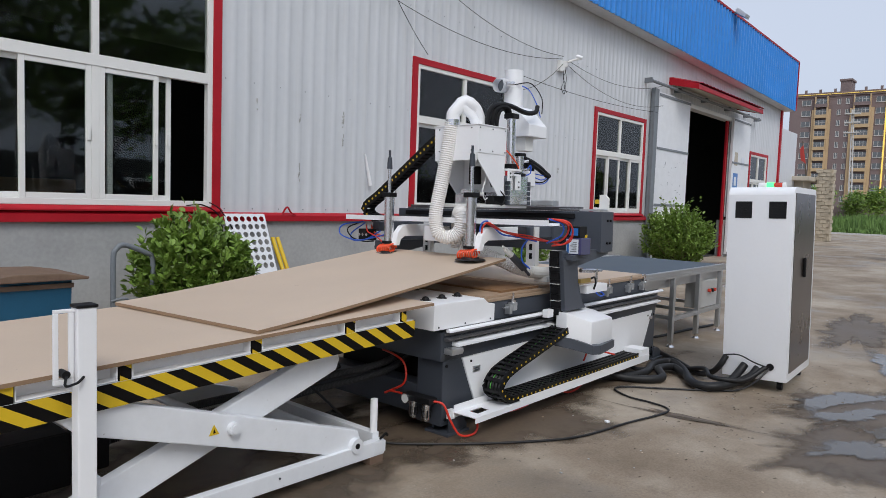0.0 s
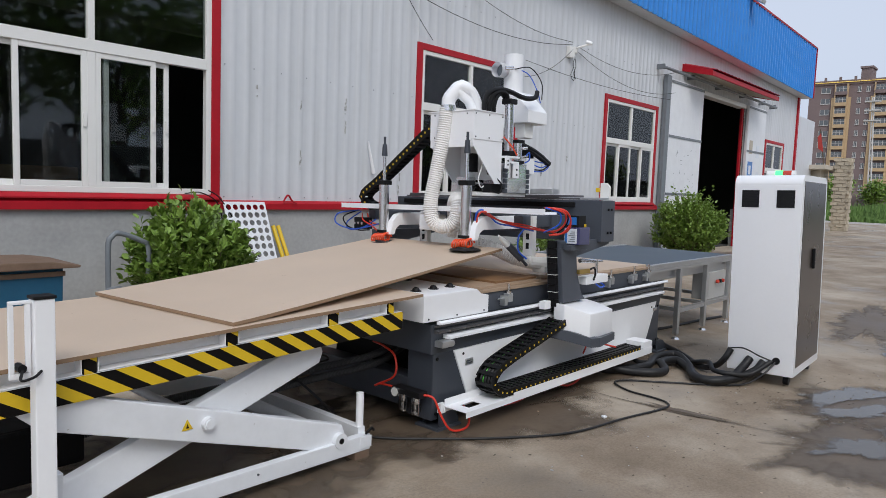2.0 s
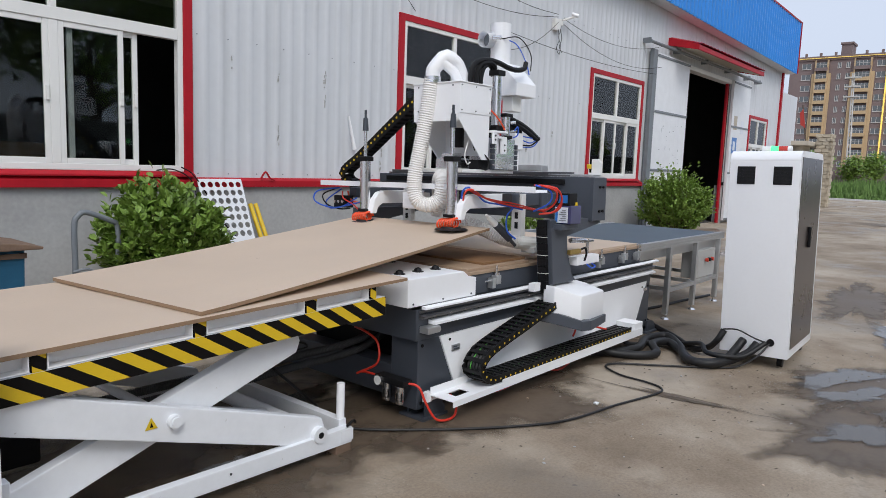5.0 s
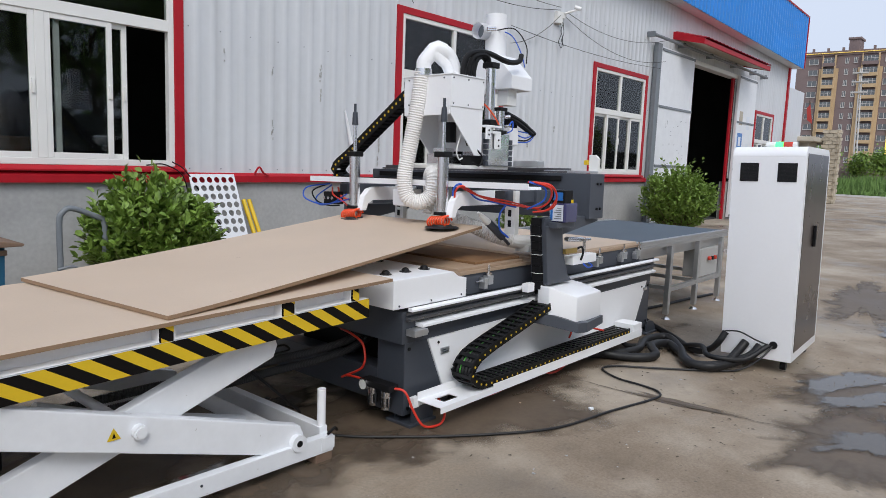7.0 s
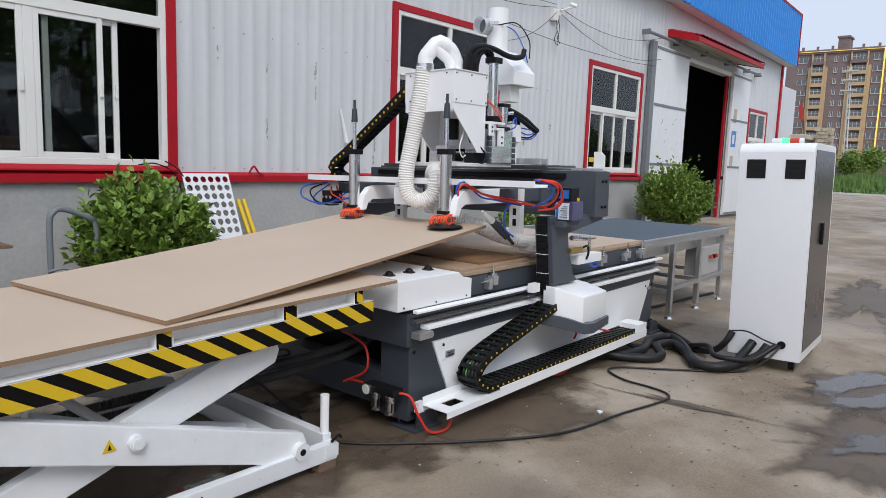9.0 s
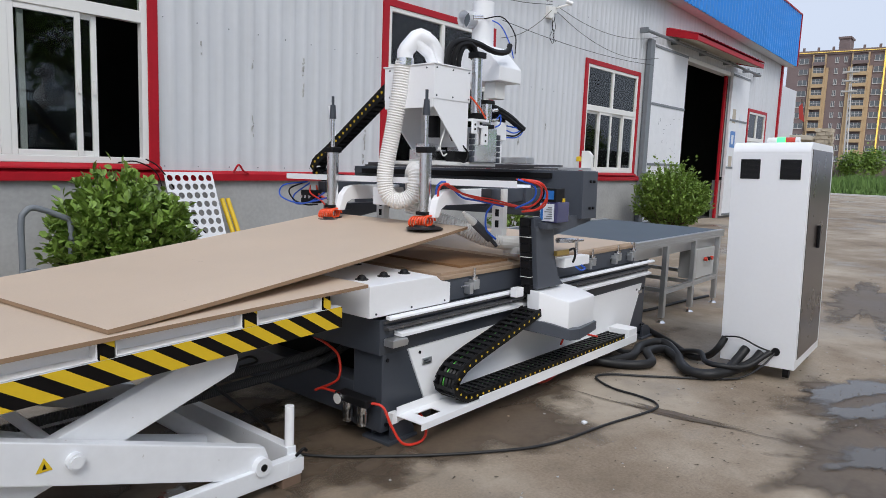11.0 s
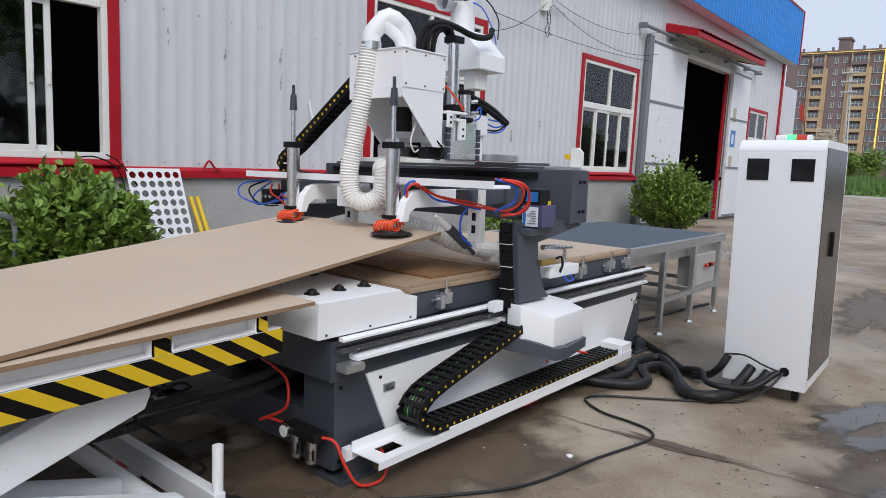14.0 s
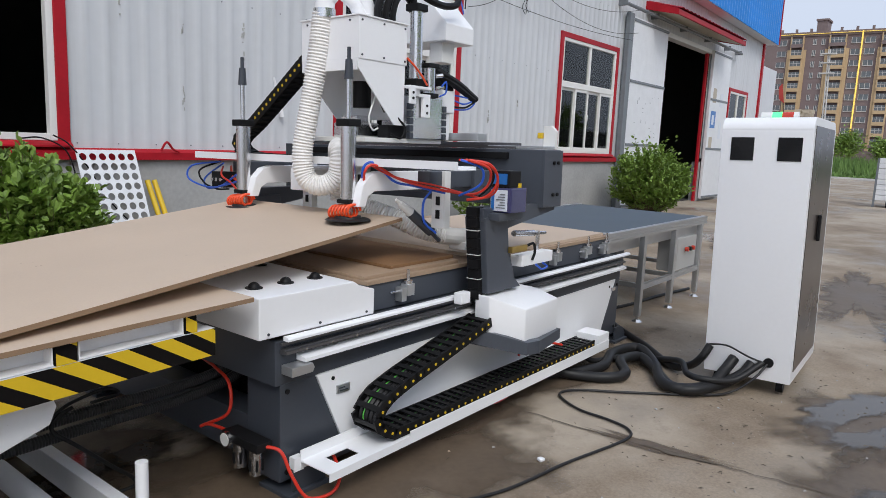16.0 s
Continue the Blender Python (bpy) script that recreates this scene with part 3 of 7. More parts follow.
def window(name, x0, x1, z0, z1, transom, mull_top, sashes, openings=(), label=""):
    """White framed window in a red surround: transom height, upper mullions, upright members of the lower lights."""
    y = WALL_Y
    root = thing(name, ((x0 + x1) / 2, y, z0), label, "window", kind="structure")
    rw = 0.11
    b = B()
    box(b, x0, x0 + rw, y - 0.035, y + 0.05, z0, z1, 0.008)
    box(b, x1 - rw, x1, y - 0.035, y + 0.05, z0, z1, 0.008)
    box(b, x0 + rw, x1 - rw, y - 0.032, y + 0.05, z1 - 0.1, z1, 0.008)
    part("surround", b, RED, root, "red painted metal surround")
    xa, xb, za, zb = x0 + rw, x1 - rw, z0 + 0.062, z1 - 0.1
    b = B()
    f = 0.065
    box(b, xa, xa + f, y - 0.02, y + 0.06, za, zb, 0.006)
    box(b, xb - f, xb, y - 0.02, y + 0.06, za, zb, 0.006)
    box(b, xa + f, xb - f, y - 0.018, y + 0.06, za, za + f, 0.006)
    box(b, xa + f, xb - f, y - 0.018, y + 0.06, zb - f, zb, 0.006)
    box(b, xa + f, xb - f, y - 0.022, y + 0.06, transom - 0.06, transom + 0.06, 0.006)
    for m in mull_top:
        box(b, m - 0.035, m + 0.035, y - 0.016, y + 0.06, transom + 0.06, zb - f, 0.006)
        if len(mull_top) > 1:
            box(b, m - 0.045, m + 0.04, y - 0.016, y + 0.03, za + f, transom - 0.06, 0.006)
    part("window_frame", b, PVC, root, "white plastic frame")
    b = B()
    prism(b, [(y - 0.088, z0 + 0.004), (y - 0.088, z0 + 0.02), (y - 0.03, za - 0.002), (y + 0.04, za - 0.002), (y + 0.04, z0 + 0.004)], "x", x0 + 0.003, x1 - 0.003)
    part("window_sill", b, RED, root, "red painted sloping metal sill")
    # upper panes
    cuts = [xa + f] + list(mull_top) + [xb - f]
    for a, c in zip(cuts, cuts[1:]):
        g = B()
        box(g, a, c, y + 0.02, y + 0.026, transom + 0.05, zb - f + 0.01)
        part("pane", g, GLASS, root).visible_shadow = False
    # lower sashes, each an own frame with a pane
    for k, (a, c) in enumerate(sashes):
        dy = 0.0 if k % 2 else 0.035
        s = B()
        w, q = 0.055, (za + f, transom - 0.06)
        box(s, a, a + w, y + dy - 0.012, y + dy + 0.022, q[0], q[1], 0.005)
        box(s, c - w, c, y + dy - 0.012, y + dy + 0.022, q[0], q[1], 0.005)
        box(s, a + w, c - w, y + dy - 0.010, y + dy + 0.022, q[0], q[0] + w, 0.005)
        box(s, a + w, c - w, y + dy - 0.010, y + dy + 0.022, q[1] - w, q[1], 0.005)
        sash = part("sash", s, PVC, root)
        g = B()
        box(g, a + w - 0.005, c - w + 0.005, y + dy + 0.002, y + dy + 0.008, q[0] + w - 0.005, q[1] - w + 0.005)
        part("pane", g, GLASS, sash).visible_shadow = False
        h = B()
        box(h, c - w + 0.012, c - w + 0.04, y + dy - 0.035, y + dy - 0.012, 2.02, 2.16, 0.004)
        part("latch", h, PVC, sash)
    return root


window("window_1", *OPEN["window_1"], 2.85, [2.85, 4.225], [(1.75, 2.45), (2.3, 2.805), (2.89, 3.57), (3.5, 4.18), (4.36, 5.07), (4.265, 4.905)], label="wide white sliding window in a red surround, one light slid open")
window("window_2", *OPEN["window_2"], 2.79, [10.36], [(9.2, 9.85), (9.8, 10.38), (10.36, 11.0), (10.95, 11.56)], label="white sliding window with a red metal surround")
window("window_3", *OPEN["window_3"], 2.71, [16.27], [(15.12, 15.75), (15.7, 16.3), (16.27, 16.9), (16.85, 17.45)], label="white sliding window with a red metal surround")
window("window_4", *OPEN["window_4"], 2.55, [27.17], [(26.27, 26.75), (26.7, 27.2), (27.15, 27.65), (27.6, 28.08)], label="small white window with a red surround by the gate")

# sliding gate
OX0, OX1, OZ = 20.4, 23.9, 4.45
root = thing("door_1", (22.1, WALL_Y, 0), "open workshop gate with sliding white sheet leaves and red posts", "door", kind="structure")
b = B()
box(b, OX1 - 0.12, OX1 + 0.02, WALL_Y + 0.02, WALL_Y + 0.09, 0, OZ - 0.12, 0.01)
part("gate_post", b, RED, root, "dark red steel gate post")
b = B()
box(b, OX0 - 0.02, OX1 + 0.05, WALL_Y - 0.05, WALL_Y + 0.2, OZ - 0.12, OZ, 0.01)
part("lintel", b, PVC, root)
b = B()
box(b, 17.80, 18.03, WALL_Y - 0.15, WALL_Y - 0.04, 0.05, 4.5, 0.01)
part("gate_stile", b, GREY_TUBE, root, "grey steel upright")
b = B()
sweep(b, [(17.4, WALL_Y - 0.2, 4.62), (26.4, WALL_Y - 0.2, 4.62)], 0.04, 8)
for xx in (17.45, 19.3, 21.3, 23.3, 25.2, 26.35):
    box(b, xx - 0.03, xx + 0.03, WALL_Y - 0.2, WALL_Y + 0.02, 4.58, 4.7)
part("slide_track", b, GREY_TUBE, root, "grey sliding track on brackets")
for (a, c) in ((18.06, 20.18), (23.93, 25.62)):
    b = B()
    box(b, a, c, WALL_Y - 0.14, WALL_Y - 0.05, 0.08, 4.45, 0.01)
    leaf = part("gate_leaf", b, WHITE_WORN, root, "scuffed white sheet gate leaf")
    for z in (0.1, 1.55, 3.0, 4.35):
        r = B()
        box(r, a + 0.003, c - 0.003, WALL_Y - 0.158, WALL_Y - 0.14, z, z + 0.06, 0.004)
        part("rail", r, GREY_TUBE, leaf)
    if a < 20:
        rnd = random.Random(5)
        st = B()
        for _ in range(20):
            xx, zz = rnd.uniform(a + 0.3, c - 0.3), rnd.uniform(1.75, 2.9)
            w, h = rnd.uniform(0.02, 0.10), rnd.uniform(0.006, 0.012)
            if rnd.random() < 0.4:
                w, h = h, w
            box(st, xx, xx + w, WALL_Y - 0.143, WALL_Y - 0.139, zz, zz + h)
        part("scuff_mark", st, GREY_TUBE, leaf)
    else:
        for (xx, zz, w, h, mm) in ((24.15, 2.95, 0.3, 0.42, CAN_BEIGE), (24.85, 2.85, 0.28, 0.4, PAPER), (24.1, 2.2, 0.45, 0.5, BLUE_BOX), (24.2, 2.3, 0.2, 0.28, PAPER), (24.12, 1.55, 0.3, 0.38, CAN_BEIGE), (24.95, 1.9, 0.22, 0.5, PAPER)):
            st = B()
            box(st, xx, xx + w, WALL_Y - (0.150 if w == 0.2 else 0.146), WALL_Y - 0.139, zz, zz + h)
            part("notice_sheet", st, mm, leaf)
# canopy over the gate
root = thing("gate_canopy", (22.4, WALL_Y, 4.7), "red edged sheet canopy sloping over the workshop gate", "canopy", kind="structure")
part("panel", prism(B(), [(WALL_Y, 4.79), (8.14, 4.61), (8.14, 4.63), (WALL_Y, 4.81)], "x", 19.0, 24.5), CAN_BEIGE, root, "pale underside sheet")
part("edge_trim", box(B(), 19.0, 24.5, 8.09, 8.14, 4.60, 4.72, 0.008), RED, root, "red metal edge")
for xx in (18.95, 24.5):
    part("edge_trim", prism(B(), [(8.09, 4.59), (WALL_Y, 4.76), (WALL_Y, 4.95), (8.09, 4.73)], "x", xx, xx + 0.05), RED, root, "red metal edge")
part("top_sheet", strip_top(B(), 19.0, 24.5), RED, root, "dark red ribbed top sheet")

# dark goods inside the gate
for (x, y, w, h, m) in ((21.2, 12.5, 1.2, 1.5, BLACK), (22.6, 11.6, 0.9, 1.7, GREY_TUBE), (21.9, 14.0, 1.5, 1.1, WHITE_WORN)):
    b = B()
    box(b, x, x + w, y, y + 0.8, 0.03, 0.03 + h, 0.03)
    single("machine_cabinet", b, m, "dim machine cabinet standing inside the workshop", "cabinet", group="machines inside the workshop")
for (x, y, w, h) in ((2.2, 11.2, 1.6, 1.75), (4.2, 11.8, 1.0, 1.6), (9.4, 11.3, 1.2, 1.7)):
    b = B()
    box(b, x, x + w, y, y + 0.8, 0.03, 0.03 + h, 0.03)
    single("work_bench", b, WOOD, "dim brown bench inside the workshop", "bench", group="benches inside the workshop")

# scuffs and screws on the sheet wall
rnd = random.Random(31)
b = B()
for (cx, cz, n) in ((6.86, 2.5, 5), (6.86, 1.85, 9), (7.62, 2.55, 9), (7.62, 2.28, 5), (8.72, 1.75, 9), (8.70, 1.45, 6), (6.2, 2.6, 3), (12.6, 1.9, 6), (13.5, 2.2, 5)):
    for _ in range(n):
        x, z = rnd.gauss(cx, 0.008), rnd.gauss(cz, 0.06)
        w, h = rnd.uniform(0.002, 0.007), rnd.uniform(0.01, 0.05)
        box(b, x, x + w, WALL_Y - 0.023, WALL_Y - 0.001, z, z + h)
single("wall_scuff", b, BOXGREY, "grey scuffs and dents on the white sheet wall", "scuff", "stuff")
b = B()
x = X0 + 0.15
while x < 20:
    for z in (1.33, 2.9, 4.5):
        if not any(a - 0.05 < x < c + 0.05 and z0 < z < z1 for a, c, z0, z1 in OPEN.values()):
            cyl(b, (x, WALL_Y - 0.008, z), (x, WALL_Y, z), 0.007, seg=6)
    x += 0.4
single("sheet_screw", b, GREY_TUBE, "small screws fixing the sheet wall", "screw", "stuff")

# security camera and wall cables
root = thing("security_camera", (13.9, WALL_Y - 0.2, 4.4), "small white security camera on a wall bracket", "camera")
b = B()
box(b, 13.30, 13.50, WALL_Y - 0.08, WALL_Y - 0.001, 4.20, 4.42, 0.01)
box(b, 13.50, 13.62, WALL_Y - 0.06, WALL_Y - 0.001, 4.32, 4.44, 0.01)
part("junction_box", b, PVC, root)
b = B()
sweep(b, curve_points([(13.58, WALL_Y - 0.07, 4.42), (13.66, WALL_Y - 0.15, 4.46), (13.74, WALL_Y - 0.25, 4.50)]), 0.02, 8)
part("bracket", b, PVC, root)
b = B()
cyl(b, (13.70, WALL_Y - 0.20, 4.55), (13.77, WALL_Y - 0.30, 4.51), 0.038)
part("housing", b, WHITE, root, "white camera housing")


def cable(name, pts, r, material, label, category="cable", group="", n=8, seg=8):
    return single(name, sweep(B(), curve_points(pts, n), r, seg), material, label, category, smooth=True, group=group)


def sag(a, b, d):
    return [Vector(a).lerp(Vector(b), k / 6) - Vector((0, 0, d * (1 - (k / 3 - 1) ** 2))) for k in range(7)]


wy = WALL_Y - 0.08
for a, b, d in (((7.4, wy, 4.75), (13.4, wy, 4.45), 0.35), ((8.6, wy, 5.3), (13.4, wy, 4.5), 0.3), ((13.6, wy, 4.45), (18.2, wy - 0.1, 4.6), 0.25), ((13.6, wy, 4.35), (18.2, wy - 0.1, 4.1), 0.3),
                ((11.8, wy, 3.6), (13.4, wy, 4.35), 0.12), ((8.0, wy, 5.2), (9.3, wy, 3.8), 0.1), ((11.8, wy, 3.9), (17.9, wy - 0.1, 3.9), 0.1)):
    cable("wall_cable", sag(a, b, d), 0.0055, BLACK, "thin sagging cable strung along the wall", group="cables on the wall", n=3, seg=5)
b = B()
sweep(b, curve_points([(13.42, wy, 4.22), (13.46, wy, 4.02), (13.38, wy, 3.86), (13.50, wy, 3.76), (13.52, wy, 3.95), (13.44, wy, 4.08), (13.52, wy, 4.22)], 6), 0.006, 6)
sweep(b, curve_points([(13.48, wy - 0.01, 4.24), (13.54, wy - 0.01, 4.05), (13.47, wy - 0.01, 3.9), (13.57, wy - 0.01, 3.8)], 6), 0.006, 6)
single("cable_loop", b, BLACK, "loose loop of black cable under the wall box", "cable", smooth=True)

# ---- scissor lift table ----
SL = 0.032


def lz(x, z):
    return z + SL * (x - 3.0)


LY0, LY1 = 4.16, 5.46
LX0, LX1 = 1.62, 4.07
root = thing("scissor_lift_table", (2.8, 4.8, 0.0), "white scissor lift table with yellow and black hazard stripes", "lift table")


def hazard(xa, xb, za, zb, y, lean=0.155, shift=0.0):
    """Slanted yellow and black bands on a strip, drawn as flat pieces."""
    step = 0.078
    y_b, k_b = B(), B()
    k = int((xa - 1.0) / step)
    x = k * step
    while x < xb + lean + shift:
        # a band leans to the left upwards
        quad = [(x - shift, za), (x + step - shift, za), (x + step - shift - lean, zb), (x - shift - lean, zb)]
        pts = clip_x(quad, xa, xb)
        if len(pts) > 2:
            tgt = y_b if k % 2 else k_b
            vs = [tgt.verts.new((px, y, lz(px, pz))) for px, pz in pts]
            tgt.faces.new(vs)
        x += step
        k += 1
    return y_b, k_b


def clip_x(poly, xa, xb):
    for lim, sgn in ((xa, 1), (xb, -1)):
        out = []
        for i, p in enumerate(poly):
            q = poly[(i + 1) % len(poly)]
            pin, qin = sgn * (p[0] - lim) >= 0, sgn * (q[0] - lim) >= 0
            if pin:
                out.append(p)
            if pin != qin:
                f = (lim - p[0]) / (q[0] - p[0])
                out.append((lim, p[1] + f * (q[1] - p[1])))
        poly = out
        if not poly:
            break
    return poly


ZB, ZT, ZP = 0.672, 0.772, 0.838
b = B()
for (ya, yb) in ((LY0, LY0 + 0.05), (LY1 - 0.05, LY1)):
    prism(b, [(LX0, lz(LX0, ZB)), (LX1, lz(LX1, ZB)), (LX1, lz(LX1, ZT)), (LX0, lz(LX0, ZT))], "y", ya, yb)
for xx in (LX0, LX1 - 0.05):
    box(b, xx, xx + 0.05, LY0 + 0.05, LY1 - 0.05, lz(xx, ZB), lz(xx, ZT) - 0.002)
prism(b, [(LX0 + 0.05, lz(LX0, ZT) - 0.02), (LX1 - 0.05, lz(LX1, ZT) - 0.02), (LX1 - 0.05, lz(LX1, ZT) - 0.004), (LX0 + 0.05, lz(LX0, ZT) - 0.004)], "y", LY0 + 0.05, LY1 - 0.05)
top = part("platform", b, WHITE_WORN, root)
yb_, kb_ = hazard(LX0, LX1, ZB, ZT, LY0 - 0.003)
part("stripe_yellow", yb_, YELLOW, top)
part("stripe_black", kb_, STRIPE_BLACK, top)
for (xa, xb) in ((1.86, 1.915), (2.30, 2.35), (2.93, 2.985), (3.525, 3.59), (3.955, 4.0)):
    b = B()
    box(b, xa, xb, LY0 + 0.002, LY0 + 0.05, lz(xa, ZT), lz(xa, ZP), 0.003)
    post = part("riser_post", b, STRIPE_BLACK, root)
    g, dark = hazard(xa + 0.001, xb - 0.001, ZT + 0.001, ZP - 0.001, LY0 - 0.001, 0.102, 0.155)
    dark.free()
    part("stripe_yellow", g, YELLOW, post)
    b = B()
    box(b, xa, xb, LY1 - 0.05, LY1, lz(xa, ZT), lz(xa, ZP), 0.003)
    part("riser_post", b, STRIPE_BLACK, root)
# open white channels that carry the boards
for (xa, xb) in ((1.66, 1.855), (1.92, 2.295), (2.355, 2.925), (2.99, 3.52), (3.595, 3.95)):
    b = B()
    prism(b, [(xa, lz(xa, ZT + 0.003)), (xb, lz(xb, ZT + 0.003)), (xb, lz(xb, ZT + 0.008)), (xa, lz(xa, ZT + 0.008))], "y", LY0 + 0.004, LY0 + 0.12)
    prism(b, [(xa, lz(xa, ZT + 0.008)), (xb, lz(xb, ZT + 0.008)), (xb, lz(xb, ZP - 0.002)), (xa, lz(xa, ZP - 0.002))], "y", LY0 + 0.06, LY0 + 0.066)
    for xe in (xa, xb - 0.005):
        box(b, xe, xe + 0.005, LY0 + 0.006, LY0 + 0.114, lz(xe, ZT + 0.008), lz(xe, ZP - 0.002))
    part("channel", b, WHITE, root, "open white sheet channel")
    b = B()
    prism(b, [(xa, lz(xa, ZT + 0.003)), (xb, lz(xb, ZT + 0.003)), (xb, lz(xb, ZP)), (xa, lz(xa, ZP))], "y", LY1 - 0.1, LY1 - 0.05)
    part("channel", b, WHITE, root)


def scissor_arm(p0, p1, w, y0, y1, name="scissor_arm"):
    """A flat steel arm with clipped ends from p0 to p1 in the upright plane."""
    a, c = Vector(p0), Vector(p1)
    d = (c - a).normalized()
    n = Vector((-d.y, d.x))
    e = w * 0.42
    pts = [a + n * w * 0.2, a + d * e * 1.6 + n * w / 2, c - d * e * 1.6 + n * w / 2, c + n * w * 0.2, c - n * w * 0.2, c - d * e * 0.6 - n * w / 2, a + d * e * 0.6 - n * w / 2, a - n * w * 0.2]
    return part(name, prism(B(), [tuple(p) for p in pts], "y", y0, y1, 0.006), WHITE_WORN, root)


for (ya, yb2) in ((LY0 + 0.02, LY0 + 0.08), (LY1 - 0.1, LY1 - 0.04)):
    scissor_arm((3.66, 0.140), (2.08, 0.655), 0.150, ya, yb2)
for (ya, yb2) in ((LY0 + 0.09, LY0 + 0.15), (LY1 - 0.17, LY1 - 0.11)):
    scissor_arm((1.92, 0.10), (3.55, 0.66), 0.155, ya, yb2)
b = B()
cyl(b, (2.84, LY0 - 0.015, 0.425), (2.84, LY1 + 0.0, 0.425), 0.022)
cyl(b, (2.84, LY0 - 0.008, 0.425), (2.84, LY0 + 0.02, 0.425), 0.030)
part("pivot_pin", b, WHITE_WORN, root, smooth=True)
b = B()
cyl(b, (3.62, LY0 - 0.012, 0.145), (3.62, LY1 - 0.02, 0.145), 0.042)
part("roller", b, WHITE_WORN, root, smooth=True)
b = B()
cyl(b, (1.95, LY0 + 0.05, 0.115), (1.95, LY1 - 0.05, 0.115), 0.036)
part("roller", b, WHITE_WORN, root, smooth=True)
b = B()
cyl(b, (3.62, LY0 - 0.015, 0.145), (3.62, LY0 - 0.011, 0.145), 0.016)
part("roller_bore", b, BLACK, root)
b = B()
cyl(b, (2.60, LY0 + 0.42, 0.47), (3.10, LY0 + 0.42, 0.27), 0.030, seg=16)
cyl(b, (3.06, LY0 + 0.42, 0.285), (3.58, LY0 + 0.42, 0.13), 0.052, seg=20)
part("lift_cylinder", b, WHITE_WORN, root, "white hydraulic lift cylinder", smooth=True)
# warning triangle
b = B()
b.faces.new([b.verts.new((2.715 + dx, LY0 + 0.017, 0.415 + dz)) for dx, dz in ((0, 0), (0.055, 0), (0.0275, 0.05))])
tri = part("warning_triangle", b, YELLOW, root, "small yellow warning triangle")
b = B()
b.faces.new([b.verts.new((2.735 + dx, LY0 + 0.0145, 0.424 + dz)) for dx, dz in ((0, 0), (0.015, 0), (0.0075, 0.022))])
part("triangle_mark", b, STRIPE_BLACK, tri)
# base frame
b = B()
prism(b, [(1.55, 0.085), (3.84, 0.045), (3.84, 0.132), (1.55, 0.165)], "y", LY0 - 0.004, LY0 + 0.045, 0.004)
part("base_rail", b, WHITE_WORN, root)
b = B()
prism(b, [(1.55, 0.055), (3.84, 0.045), (3.84, 0.132), (1.55, 0.145)], "y", LY1 - 0.045, LY1, 0.004)
part("base_rail", b, WHITE_WORN, root)
for xx in (1.55, 3.79):
    b = B()
    box(b, xx, xx + 0.05, LY0 + 0.045, LY1 - 0.045, 0.05, 0.165, 0.003)
    part("base_rail", b, WHITE_WORN, root)
for yy in (LY0 - 0.002, LY1 - 0.12):
    for xa, xb, zt in ((3.73, 3.835, 0.045), (1.6, 1.7, 0.055)):
        part("packing_block", box(B(), xa, xb, yy, yy + 0.12, 0.0, zt, 0.004), RUST, root, "rusty steel packing under the frame")
part("frame_plate", box(B(), 3.76, 3.845, LY0 - 0.008, LY0 - 0.004, 0.06, 0.125, 0.001), WHITE_WORN, root)
for xx in (2.55, 2.68, 3.1):
    part("frame_screw", cyl(B(), (xx, LY0 - 0.008, 0.11), (xx, LY0 - 0.003, 0.11), 0.006, seg=8), DARK, root)
# small round post at the corner
b = B()
cyl(b, (3.82, LY0 + 0.07, 0.12), (3.82, LY0 + 0.07, 0.357), 0.022)
part("stop_post", b, WHITE, root, smooth=True)
b = B()
sweep(b, curve_points([(3.80, LY0 - 0.005, 0.14), (3.83, LY0 - 0.02, 0.17), (3.86, LY0 - 0.005, 0.15)]), 0.008, 6)
part("post_screw", b, BLACK, root)
# tall sensor post
PXA, PYA = 2.08, LY0 - 0.145
tall = part("sensor_post", box(B(), PXA, PXA + 0.07, PYA, PYA + 0.06, 0.0, 1.09, 0.006), WHITE, root)
part("post_cap", box(B(), PXA - 0.004, PXA + 0.074, PYA - 0.004, PYA + 0.064, 1.09, 1.102, 0.004), BLACK, tall)
for xa, xb, za, zb2 in ((2.005, 2.022, 0.83, 1.075), (2.058, 2.075, 0.83, 1.075), (2.005, 2.075, 0.81, 0.83), (2.005, 2.08, 1.075, 1.088)):
    part("bracket_bar", box(B(), xa, xb, PYA + 0.02, PYA + 0.035, za, zb2, 0.003), WHITE, tall)
part("sensor", cyl(B(), (2.04, PYA, 0.85), (2.04, PYA + 0.05, 0.85), 0.015), BLACK, tall, smooth=True)
part("sensor_lead", sweep(B(), curve_points([(2.04, PYA, 0.845), (2.03, PYA - 0.02, 0.815), (2.07, PYA - 0.02, 0.82), (2.10, PYA - 0.004, 0.835)]), 0.005, 6), BLACK, tall, smooth=True)
part("post_bracket", box(B(), 2.15, 2.20, LY0 - 0.06, LY0 - 0.006, 0.05, 0.40, 0.004), WHITE_WORN, tall)
# drive unit under the table
b = B()
box(b, 1.85, 2.35, 4.75, 5.1, 0.12, 0.38, 0.02)
box(b, 2.35, 2.55, 4.8, 5.05, 0.14, 0.3, 0.02)
part("pump_unit", b, BLACK, root, "black hydraulic pump unit")

# ---- fibreboards ----
b = B()
xa, xb = 1.835, 4.23
prism(b, [(xa, lz(xa, ZP + 0.001)), (xb, lz(xb, ZP + 0.001)), (xb, lz(xb, ZP + 0.019)), (xa, lz(xa, ZP + 0.019))], "y", LY0 - 0.015, LY0 + 1.205, 0.0015)
for f in b.faces:
    f.material_index = 0 if abs(f.normal.z) > 0.7 else 1
